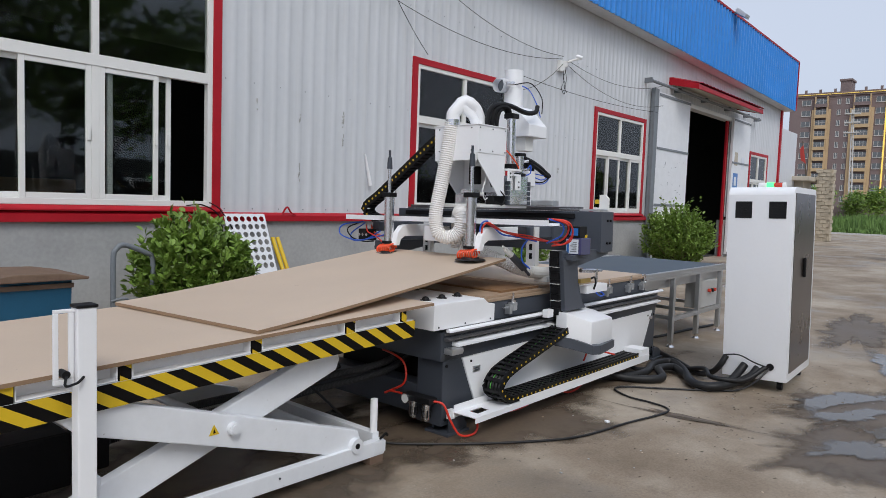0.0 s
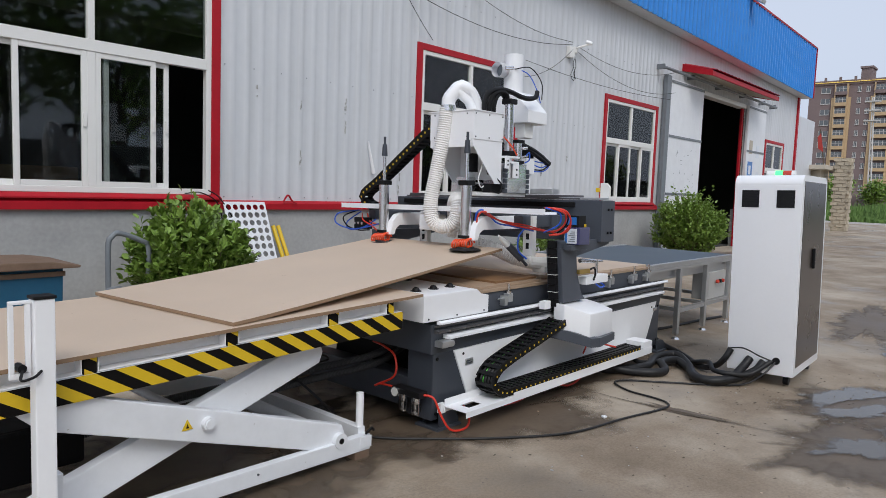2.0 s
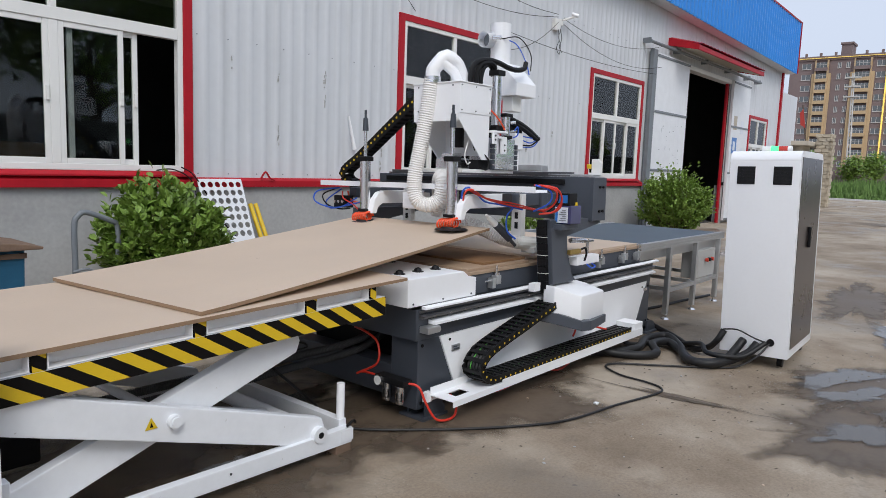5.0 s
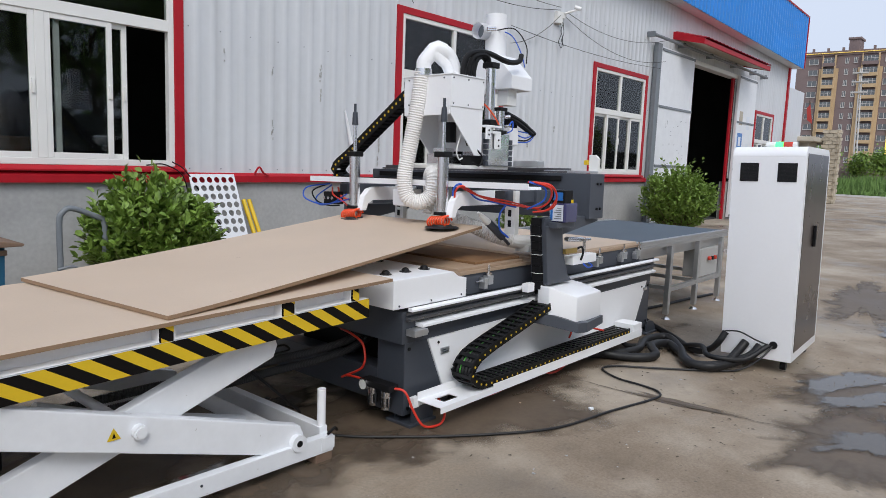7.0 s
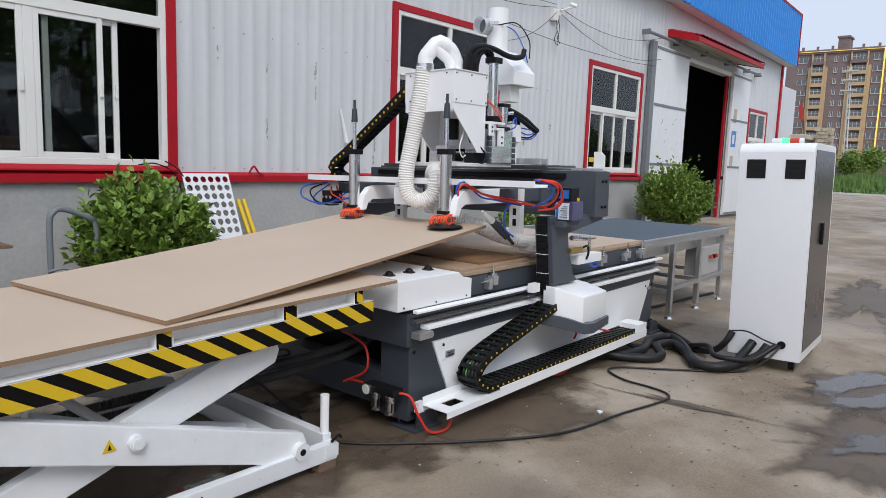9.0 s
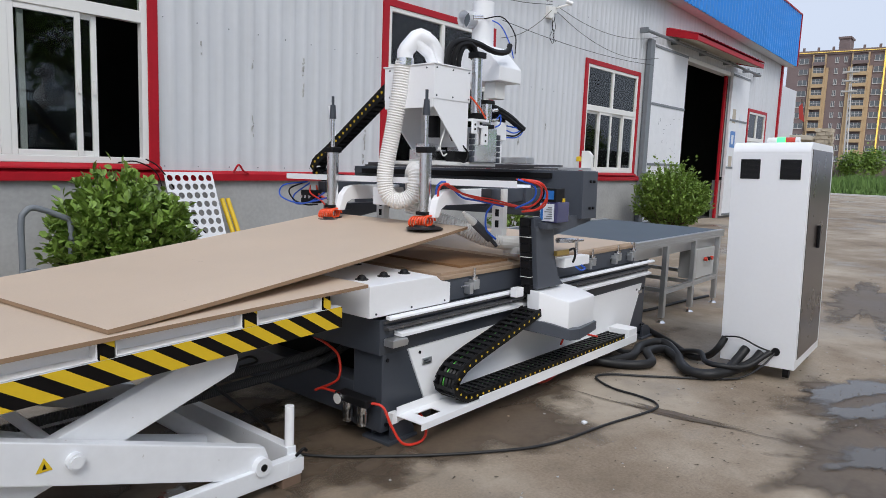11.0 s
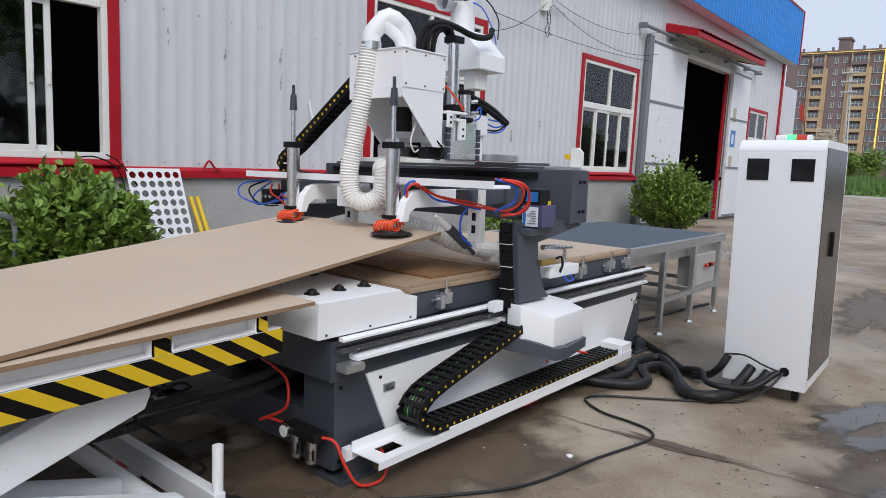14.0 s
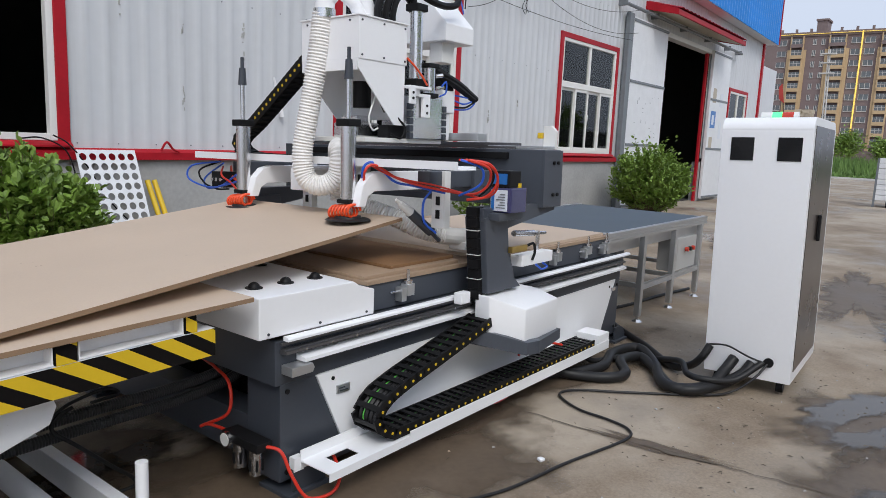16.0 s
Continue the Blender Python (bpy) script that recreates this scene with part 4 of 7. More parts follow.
single("fibreboard_sheet", b, [MDF, MDF_EDGE], "brown fibreboard sheet lying on the lift table", "board", group="fibreboard sheets")
b = B()
n = 14
ax, ay = math.cos(radians(6.0)), math.sin(radians(6.0))
P0 = Vector((2.965, 4.17))
rows = []
for k in range(n + 1):
    s = 2.44 * k / n
    z = lz(P0.x + s * 0.1, ZP + 0.021) + 0.215 * (k / n) ** 1.15
    e = P0 + Vector((ax, ay)) * s * 0.994
    f = e + Vector((-ay, ax)) * 1.22
    rows.append([b.verts.new((e.x, e.y, z)), b.verts.new((f.x, f.y, z)), b.verts.new((f.x, f.y, z + 0.018)), b.verts.new((e.x, e.y, z + 0.018))])
for r0, r1 in zip(rows, rows[1:]):
    for k in range(4):
        b.faces.new((r0[k], r1[k], r1[(k + 1) % 4], r0[(k + 1) % 4])).material_index = (0, 1, 0, 1)[k]
for r in (rows[0], rows[-1]):
    b.faces.new(r).material_index = 1
bmesh.ops.recalc_face_normals(b, faces=b.faces)
single("fibreboard_sheet", b, [MDF, MDF_EDGE], "brown fibreboard sheet being drawn off the stack by suction cups", "board", group="fibreboard sheets")

# ---- router bed ----
BY0, BY1 = 4.2, 5.95
BX0, BX1 = 4.40, 7.72
root = thing("router_bed", (6.0, 5.0, 0.0), "dark grey and white steel bed of a wood router", "machine")
for (pts, nm) in (([(BX0, 0.06), (BX0 + 0.42, 0.06), (BX0 + 0.21, 0.49), (BX0, 0.49)], "end_leg"), ([(BX1, 0.06), (BX1 - 0.36, 0.06), (BX1 - 0.12, 0.49), (BX1, 0.49)], "end_leg")):
    b = B()
    prism(b, pts, "y", BY0, BY0 + 0.22, 0.006)
    prism(b, pts, "y", BY1 - 0.22, BY1, 0.006)
    xm = sorted(p[0] for p in pts)
    box(b, xm[0] + 0.004, xm[0] + 0.15 if xm[0] < 5 else xm[-1] - 0.004, BY0 + 0.22, BY1 - 0.22, 0.10, 0.30, 0.006)
    part(nm, b, DARK, root)
b = B()
box(b, BX0 - 0.03, BX1, BY0 - 0.004, BY1, 0.49, 0.68, 0.006)
part("side_beam", b, DARK, root)
b = B()
prism(b, [(BX0 + 0.19, 0.482), (BX0 + 0.37, 0.10), (BX1 - 0.30, 0.13), (BX1 - 0.10, 0.50), (BX1 - 0.10, 0.505), (BX0 + 0.19, 0.488)], "y", BY0 - 0.012, BY0 + 0.02)
panel = part("side_panel", b, WHITE, root, "white side panel")
for xx, zz in ((BX0 + 0.28, 0.455), (BX1 - 0.2, 0.46), (6.0, 0.468), (BX0 + 0.42, 0.15)):
    part("screw", cyl(B(), (xx, BY0 - 0.016, zz), (xx, BY0 - 0.01, zz), 0.009, seg=10), BLACK, panel)
b = B()
box(b, 4.70, 4.78, BY0 - 0.02, BY0 - 0.008, 0.375, 0.415, 0.004)
lt = part("latch_plate", b, ALU, panel, "pale metal latch plate")
b = B()
box(b, 4.715, 4.765, BY0 - 0.024, BY0 - 0.02, 0.386, 0.391)
box(b, 4.712, 4.745, BY0 - 0.024, BY0 - 0.02, 0.400, 0.404)
part("latch_slot", b, DARK, lt)
b = B()
box(b, BX1 - 0.17, BX1 - 0.1, BY0 - 0.02, BY0 - 0.002, 0.42, 0.45, 0.004)
part("latch_plate", b, STEEL, root)
for xx, zz in ((BX0 + 0.035, 0.455), (BX0 + 0.035, 0.10), (BX1 - 0.04, 0.455), (BX1 - 0.04, 0.12)):
    part("bolt", cyl(B(), (xx, BY0 - 0.006, zz), (xx, BY0 + 0.004, zz), 0.011, seg=10), BLACK, root)
for k in range(22):
    xx = BX0 + 0.1 + k * 0.145
    part("rail_screw", cyl(B(), (xx, BY0 - 0.0475, 0.6365), (xx, BY0 - 0.044, 0.6365), 0.006, seg=8), STEEL, root)
# covers and rails along the near side
b = B()
prism(b, [(BY0 - 0.03, 0.585), (BY0 - 0.06, 0.585), (BY0 - 0.06, 0.60), (BY0 - 0.01, 0.612), (BY0 - 0.004, 0.612), (BY0 - 0.004, 0.585)], "x", BX0 + 0.08, BX1 - 0.02)
part("rail_cover", b, WHITE, root, "white folded rail cover")
b = B()
box(b, BX0 - 0.005, BX1 - 0.01, BY0 - 0.03, BY0 - 0.004, 0.625, 0.648, 0.003)
box(b, BX0 - 0.005, BX1 - 0.01, BY0 - 0.045, BY0 - 0.03, 0.630, 0.643)
part("linear_rail", b, RAILSTEEL, root, "dark steel linear rail")
b = B()
box(b, BX0 - 0.005, BX1 - 0.01, BY0 - 0.014, BY0 - 0.004, 0.66, 0.672)
part("gear_rack", b, RAILSTEEL, root)
b = B()
prism(b, [(BY0 - 0.05, 0.684), (BY0 - 0.05, 0.694), (BY0 - 0.042, 0.702), (BY0 - 0.018, 0.702), (BY0 - 0.018, 0.684)], "x", BX0, BX1 + 0.06)
part("top_cover", b, WHITE, root, "white top cover strip")
b = B()
prism(b, [(4.40, 0.54), (4.51, 0.54), (4.52, 0.56), (4.51, 0.58), (4.40, 0.58)], "y", BY0 - 0.075, BY0 - 0.005, 0.004)
part("stop_block", b, ALU, root, "pale metal end stop")
# feet
for xx in (BX0 + 0.1, BX1 - 0.02):
    for yy in (BY0 - 0.06, BY1 - 0.16):
        b = B()
        box(b, xx - 0.10, xx + 0.13, yy, yy + 0.2, 0.0, 0.02, 0.004)
        prism(b, [(xx - 0.06, 0.02), (xx + 0.12, 0.02), (xx + 0.12, 0.05), (xx + 0.08, 0.10), (xx + 0.02, 0.12), (xx - 0.06, 0.12)], "y", yy + 0.02, yy + 0.035)
        prism(b, [(xx - 0.06, 0.02), (xx + 0.12, 0.02), (xx + 0.12, 0.05), (xx + 0.08, 0.10), (xx + 0.02, 0.12), (xx - 0.06, 0.12)], "y", yy + 0.155, yy + 0.17)
        cyl(b, (xx + 0.05, yy + 0.1, 0.0), (xx + 0.05, yy + 0.1, 0.09), 0.02, seg=12)
        part("foot", b, DARK, root)
# white cover with ball castors at the feed end
b = B()
prism(b, [(4.285, 0.703), (4.285, 0.872), (4.80, 0.872), (4.86, 0.832), (4.93, 0.822), (4.93, 0.703)], "y", BY0 - 0.012, BY1 + 0.012, 0.005)
cov = part("feed_cover", b, WHITE, root, "white folded feed end cover")
for xx in (4.33, 4.60, 4.88):
    part("screw", cyl(B(), (xx, BY0 - 0.016, 0.722), (xx, BY0 - 0.011, 0.722), 0.006, seg=8), DARK, cov)
for i in range(4):
    for j in range(3):
        b = B()
        xx, yy = 4.39 + j * 0.165, BY0 + 0.16 + i * 0.40
        cyl(b, (xx, yy, 0.872), (xx, yy, 0.876), 0.036, seg=18)
        sweep(b, [(xx, yy, 0.876), (xx, yy, 0.886), (xx, yy, 0.895), (xx, yy, 0.899)], lambda i: (0.026, 0.023, 0.015, 0.004)[i], 16)
        part("ball_castor", b, BLACK, cov, smooth=True)
# worktable
b = B()
box(b, 4.932, 7.60, BY0 + 0.065, BY1 - 0.05, 0.685, 0.818, 0.005)
part("table_frame", b, DARK2, root)
for xx in (5.22, 6.75, 7.2, 7.5):
    yy = BY0 + 0.035
    b = B()
    box(b, xx - 0.025, xx + 0.025, yy - 0.025, yy + 0.025, 0.74, 0.80, 0.004)
    stop = part("stop_cylinder", b, ALU, root, "small metal stop cylinder")
    b = B()
    cyl(b, (xx, yy, 0.80), (xx, yy, 0.815), 0.024, seg=16)
    cyl(b, (xx, yy, 0.815), (xx, yy, 0.868), 0.009, seg=12)
    part("stop_pin", b, STEEL, stop, smooth=True)
    part("mount_block", box(B(), xx - 0.062, xx - 0.026, yy - 0.018, yy + 0.028, 0.715, 0.785, 0.003), ALU, stop)
    b = B()
    cyl(b, (xx - 0.12, yy + 0.01, 0.765), (xx - 0.062, yy + 0.01, 0.765), 0.006, seg=10)
    part("air_fitting", b, STEEL, stop, smooth=True)
b = B()
box(b, 4.95, 7.58, BY0 + 0.055, BY1 - 0.06, 0.819, 0.84, 0.0015)
single("spoil_board", b, MDF_USED_SHADED, "brown fibreboard spoil board on the router table", "board")
for (xa, xb, za, zb2, m) in ((4.96, 5.7, 0.841, 0.857, MDF_USED_SHADED), (5.2, 5.72, 0.858, 0.874, WOOD), (5.9, 7.55, 0.841, 0.862, MDF)):
    b = B()
    box(b, xa, xb, BY0 + 0.085 + (0.05 if m is WOOD else 0), BY1 - 0.3, za, zb2, 0.0015)
    single("board_panel", b, m, "brown board panel lying on the router table", "board", group="panels on the router table")
# tray with the energy chain
b = B()
TX0, TX1, TY0, TY1 = 4.47, 7.10, 3.975, 4.15
for (xa, xb, ya, yb2) in ((TX0, TX1, TY0, TY0 + 0.05), (TX0, TX1, TY1 - 0.05, TY1), (TX0, TX0 + 0.09, TY0 + 0.05, TY1 - 0.05), (TX0 + 0.22, TX0 + 0.42, TY0 + 0.05, TY1 - 0.05), (TX0 + 0.55, TX1, TY0 + 0.05, TY1 - 0.05)):
    box(b, xa, xb, ya, yb2, 0.150, 0.155)
box(b, TX0, TX0 + 0.5, TY0 - 0.004, TY0, 0.118, 0.155)
box(b, TX0 + 0.5, TX1, TY0 - 0.004, TY0, 0.118, 0.180)
box(b, TX0, TX1, TY1, TY1 + 0.004, 0.118, 0.20)
box(b, TX0 - 0.03, TX0 + 0.02, TY1 + 0.004, BY0 - 0.012, 0.11, 0.17)
tray = part("chain_tray", b, WHITE, root, "white steel chain tray")
b = B()
box(b, TX1 - 0.16, TX1, TY0, TY1, 0.155, 0.235, 0.004)
part("tray_end_box", b, WHITE, tray)


def chain_link_mesh(w, h, L, dots=True):
    b = B()
    for s in (-1, 1):
        y = s * w / 2
        box(b, -L * 0.56, L * 0.56, y - 0.005, y + 0.005, -h / 2, h / 2)
    for z in (-h / 2 + 0.005, h / 2 - 0.005):
        box(b, -L * 0.24, L * 0.24, -w / 2 + 0.004, w / 2 - 0.004, z - 0.003, z + 0.003)
    if dots:
        for s in (-1, 1):
            cyl(b, (0, s * (w / 2 + 0.005), 0), (0, s * (w / 2 + 0.0075), 0), h * 0.14, seg=8, mi=1)
    me = bpy.data.meshes.new("link")
    b.to_mesh(me)
    b.free()
    me.materials.append(BLACK)
    me.materials.append(YELLOW)
    return me


def drag_chain(parent, pts, side, w, h, L, me):
    """Places links along the line; side: the direction of the link pins."""
    P = curve_points(pts, 10)
    D = [0.0]
    for a, c in zip(P, P[1:]):
        D.append(D[-1] + (c - a).length)
    n, j = int(D[-1] / L), 0
    side = Vector(side).normalized()
    for k in range(n):
        s = (k + 0.5) * L
        while j < len(D) - 2 and D[j + 1] < s:
            j += 1
        f = (s - D[j]) / max(1e-6, D[j + 1] - D[j])
        p, d = P[j].lerp(P[j + 1], f), (P[j + 1] - P[j]).normalized()
        up = d.cross(side).normalized()
        ob = new("link", me)
        ob.parent = parent
        ob.matrix_parent_inverse = Matrix.Translation(-parent.location)
        m = Matrix((d, side, up)).transposed().to_4x4()
        m.translation = p
        ob.matrix_basis = m


chain = thing("energy_chain", (5.6, 4.06, 0.155), "black plastic energy chain with yellow pins on the tray", "energy chain")
lm = chain_link_mesh(0.135, 0.05, 0.056)
CHAIN = [(6.9, 4.06, 0.185), (5.8, 4.06, 0.185), (4.98, 4.06, 0.185), (4.86, 4.06, 0.20), (4.775, 4.06, 0.27), (4.82, 4.06, 0.345), (4.95, 4.06, 0.40), (5.3, 4.06, 0.49), (5.66, 4.06, 0.585)]
drag_chain(chain, CHAIN, (0, 1, 0), 0.135, 0.05, 0.056, lm)
for dy, r, m, nm in ((-0.044, 0.012, RUBBER, "black"), (-0.018, 0.012, RUBBER, "black"), (0.008, 0.012, RUBBER, "black"), (0.028, 0.004, GREEN_LEAD, "green"), (0.045, 0.010, RUBBER, "black")):
    part("inner_lead", sweep(B(), curve_points([(x, y + dy, z) for x, y, z in CHAIN], 6), r, 6), m, chain, nm + " lead inside the chain", smooth=True)

# ---- gantry ----
gan = thing("router_gantry", (6.0, 5.0, 0.3), "dark grey moving gantry with white covers spanning the router bed", "machine")


def side_column(y0, y1, parent):
    b = B()
    prism(b, [(5.65, 0.69), (5.98, 0.69), (5.91, 0.75), (5.84, 0.93), (5.82, 1.10), (5.60, 1.10)], "y", y0, y1, 0.006)
    prism(b, [(5.78, 1.02), (6.35, 1.105), (6.35, 1.15), (5.60, 1.15), (5.60, 1.08)], "y", y0 + 0.01, y1 - 0.01, 0.004)
    return part("side_column", b, DARK2, parent)


col = side_column(4.06, 4.19, gan)
side_column(5.98, 6.11, gan)
# cable duct on the column
for k in range(9):
    z = 0.66 + k * 0.055
    part("duct_link", box(B(), 5.645 - 0.09 * (z - 0.66) - 0.03, 5.675 - 0.09 * (z - 0.66), 4.095, 4.165, z, z + 0.0535, 0.003), BLACK, col)
for z in (0.77, 0.90, 1.03):
    b = B()
    box(b, 5.612 - 0.09 * (z - 0.66), 5.67 - 0.09 * (z - 0.66), 4.092, 4.168, z, z + 0.0035)
    part("cable_tie", b, PVC, col)
# white folded cover over the drive, with dark skirt
ring = [(5.62, 4.12), (5.61, 4.02), (5.785, 3.90), (6.255, 3.965), (6.255, 4.12), (6.05, 4.14)]
b = loft(B(), [(x, y, z) for (x, y), z in zip(ring, (0.50, 0.49, 0.42, 0.40, 0.40, 0.40))],
         [(x, y, z) for (x, y), z in zip(ring, (0.692, 0.690, 0.612, 0.592, 0.635, 0.688))])
bmesh.ops.bevel(b, geom=[e for e in b.edges if e.calc_face_angle(0) > 0.25], offset=0.009, segments=3, affect="EDGES", profile=0.6)
part("drive_cover", b, WHITE, gan, "white faceted drive cover", smooth=True, sharp=50)
ring = [(5.44, 4.13), (5.47, 4.09), (5.60, 3.99), (5.785, 3.885), (5.92, 3.885), (6.275, 3.95), (6.275, 4.13)]
b = loft(B(), [(x, y, z) for (x, y), z in zip(ring, (0.47, 0.47, 0.42, 0.36, 0.345, 0.345, 0.345))],
         [(x, y, z) for (x, y), z in zip(ring, (0.52, 0.52, 0.50, 0.43, 0.415, 0.405, 0.405))])
part("cover_skirt", b, DARK2, gan, "dark grey skirt plate")
b = B()
box(b, 5.47, 5.55, 4.10, 4.15, 0.655, 0.715, 0.005)
part("chain_bracket_cover", b, WHITE, gan)
# cross beam
b = B()
box(b, 6.15, 6.36, 4.05, 6.32, 1.125, 1.46, 0.006)
beam = part("cross_beam", b, DARK2, gan)
b = B()
box(b, 6.148, 6.362, 4.036, 4.05, 1.128, 1.457, 0.003)
endp = part("end_plate", b, DARK2, beam)
for zz in (1.20, 1.385):
    for dx in (0.10, 0.15):
        part("bolt", cyl(B(), (6.15 + dx, 4.037, zz), (6.15 + dx, 4.024, zz), 0.010, seg=8), BLACK, endp)
b = B()
box(b, 6.16, 6.30, 4.25, 6.2, 1.461, 1.475)
box(b, 6.20, 6.235, 4.25, 6.2, 1.475, 1.497, 0.003)
part("linear_rail", b, RAILSTEEL, beam)
b = B()
box(b, 6.17, 6.3, 4.06, 4.45, 1.462, 1.48, 0.003)
part("rail_end", b, ALU, beam)
b = B()
prism(b, [(4.06, 1.462), (4.14, 1.462), (4.14, 1.60), (4.09, 1.60), (4.06, 1.57)], "x", 6.30, 6.33, 0.003)
part("stop_bracket", b, PVC, beam)
b = B()
box(b, 6.28, 6.31, 4.142, 4.172, 1.525, 1.56, 0.006)
part("limit_switch", b, YELLOW, beam, "yellow limit switch")
b = B()
box(b, 6.12, 6.15, 4.28, 6.2, 1.40, 1.44, 0.004)
part("wire_channel", b, BLACK, beam)
# front bar that carries the suction arms
b = B()
box(b, 5.22, 5.36, 3.96, 6.08, 1.352, 1.356)
box(b, 5.215, 5.22, 3.96, 6.08, 1.352, 1.392)
box(b, 5.36, 5.365, 3.96, 6.08, 1.352, 1.37)
part("chain_bar", b, WHITE, gan, "long white chain bar")
b = B()
box(b, 5.36, 6.15, 4.24, 4.32, 1.25, 1.335, 0.005)
part("bar_support", b, DARK2, gan)
b = B()
box(b, 5.36, 6.15, 5.80, 5.88, 1.25, 1.335, 0.005)
part("bar_support", b, DARK2, gan)
b = B()
box(b, 5.72, 5.80, 4.22, 6.02, 1.20, 1.345, 0.004)
part("slide_beam", b, DARK2, gan)
for xx, yy in ((5.62, 5.42), (5.62, 4.95), (5.46, 4.22)):
    b = B()
    box(b, xx, xx + 0.05, yy, yy + 0.085, 1.04, 1.335, 0.003)
    plate = part("slotted_plate", b, PVC, gan)
    for zz in (1.09, 1.16, 1.24):
        part("slot", box(B(), xx - 0.004, xx, yy + 0.03, yy + 0.055, zz, zz + 0.045), BLACK, plate)


def suction_arm(yc, parent):
    b = B()
    pts = [(5.115, 1.150), (5.165, 1.150), (5.185, 1.20), (5.23, 1.225), (5.72, 1.225), (5.72, 1.325), (5.26, 1.325), (5.20, 1.31), (5.15, 1.26)]
    prism(b, pts, "y", yc - 0.09, yc - 0.035, 0.004)
    arm = part("suction_arm", b, WHITE, parent, "white curved suction arm")
    x = 5.13
    b = B()
    cyl(b, (x, yc, 1.18), (x, yc, 1.55), 0.040, seg=24)
    part("cylinder", b, STEEL, arm, "polished steel air cylinder", smooth=True)
    b = B()
    box(b, x - 0.045, x + 0.045, yc - 0.045, yc + 0.045, 1.548, 1.585, 0.006)
    part("cylinder_cap", b, BLACK, arm)
    b = B()
    box(b, x - 0.042, x + 0.042, yc - 0.042, yc + 0.042, 1.162, 1.185, 0.006)
    part("cylinder_cap", b, BLACK, arm)
    b = B()
    cyl(b, (x, yc, 1.585), (x, yc, 1.80), 0.013, seg=12)
    part("rod", b, STEEL, arm, smooth=True)
    b = B()
    cyl(b, (x, yc, 1.78), (x, yc, 1.875), 0.024, 0.018, seg=14)
    cyl(b, (x, yc, 1.875), (x, yc, 1.935), 0.010, seg=10)
    part("rod_cap", b, DARK, arm, smooth=True)
    b = B()
    cyl(b, (x, yc, 1.085), (x, yc, 1.165), 0.018, seg=12)
    part("cup_stem", b, STEEL, arm)
    b = B()
    cyl(b, (x, yc, 1.078), (x, yc, 1.087), 0.118, 0.104, seg=32)
    cyl(b, (x, yc, 1.087), (x, yc, 1.10), 0.072, 0.065, seg=32)
    part("suction_cup", b, RUBBER, arm, "black rubber suction cup", smooth=True)
    # coiled air tube
    b = B()
    coil = []
    for k in range(7 * 12):
        a = k / 12 * math.tau
        coil.append((x - 0.02 + 0.04 * math.cos(a) + 0.0, yc - 0.07 + 0.0019 * k, 1.130 + 0.032 * math.sin(a) - 0.0002 * k))
    sweep(b, coil, 0.0068, 6)
    part("coil_tube", b, ORANGE, arm, "coiled orange air tube", smooth=True)
    return arm


suction_arm(5.45, gan)
suction_arm(4.585, gan)
# clamp head between the arms, and the angled gun on the near plate
b = B()
box(b, 5.2, 5.36, 4.98, 5.12, 1.2, 1.32, 0.008)
part("clamp_block", b, WHITE, gan)
b = B()
cyl(b, (5.40, 4.40, 1.115), (5.55, 4.38, 1.005), 0.028, seg=14)
cyl(b, (5.55, 4.38, 1.005), (5.62, 4.375, 0.95), 0.012, seg=10)
gun = part("air_gun", b, DARK2, gan, "dark grey air gun", smooth=True)
b = B()
cyl(b, (5.33, 4.41, 1.165), (5.40, 4.40, 1.115), 0.016, 0.026, seg=14)
cyl(b, (5.30, 4.41, 1.185), (5.33, 4.41, 1.165), 0.008, 0.012, seg=10)
part("nozzle", b, PVC, gun, smooth=True)
b = B()
box(b, 5.24, 5.33, 5.80, 5.94, 1.17, 1.27, 0.006)
vb = part("valve_block", b, BLACK, gan, "black air valve block")
for k in range(3):
    part("valve_fitting", cyl(B(), (5.225, 5.825 + k * 0.045, 1.22), (5.24, 5.825 + k * 0.045, 1.22), 0.012, seg=10), STEEL, vb, smooth=True)
part("hanging_lead", sweep(B(), curve_points([(5.42, 4.66, 1.78), (5.36, 4.63, 1.70), (5.31, 4.62, 1.60), (5.34, 4.62, 1.54), (5.40, 4.64, 1.55)]), 0.005, 6), PVC, gan, smooth=True)
part("hanging_lead", sweep(B(), curve_points([(5.44, 4.68, 1.74), (5.50, 4.60, 1.62), (5.55, 4.58, 1.56), (5.52, 4.58, 1.50), (5.46, 4.60, 1.52)]), 0.006, 6), BLACK, gan, smooth=True)
part("hanging_lead", sweep(B(), curve_points([(5.40, 4.62, 1.86), (5.36, 4.60, 1.78), (5.38, 4.60, 1.68), (5.44, 4.63, 1.64)]), 0.007, 6), BLACK, gan, smooth=True)
# hopper box with funnel
b = B()
box(b, 5.20, 5.565, 4.585, 5.02, 1.89, 2.10, 0.004)
hop = part("hopper_box", b, WHITE, gan, "white sheet metal dust box")
b = B()
box(b, 5.193, 5.572, 4.578, 5.027, 2.10, 2.108, 0.002)
part("hopper_lid", b, WHITE, hop)
for zz in (1.91, 2.08):
    for xx in (5.22, 5.38, 5.545):
        part("screw", cyl(B(), (xx, 4.586, zz), (xx, 4.58, zz), 0.0055, seg=6), DARK, hop)
    for yy in (4.65, 4.97):
        part("screw", cyl(B(), (5.201, yy, zz), (5.195, yy, zz), 0.0055, seg=6), DARK, hop)
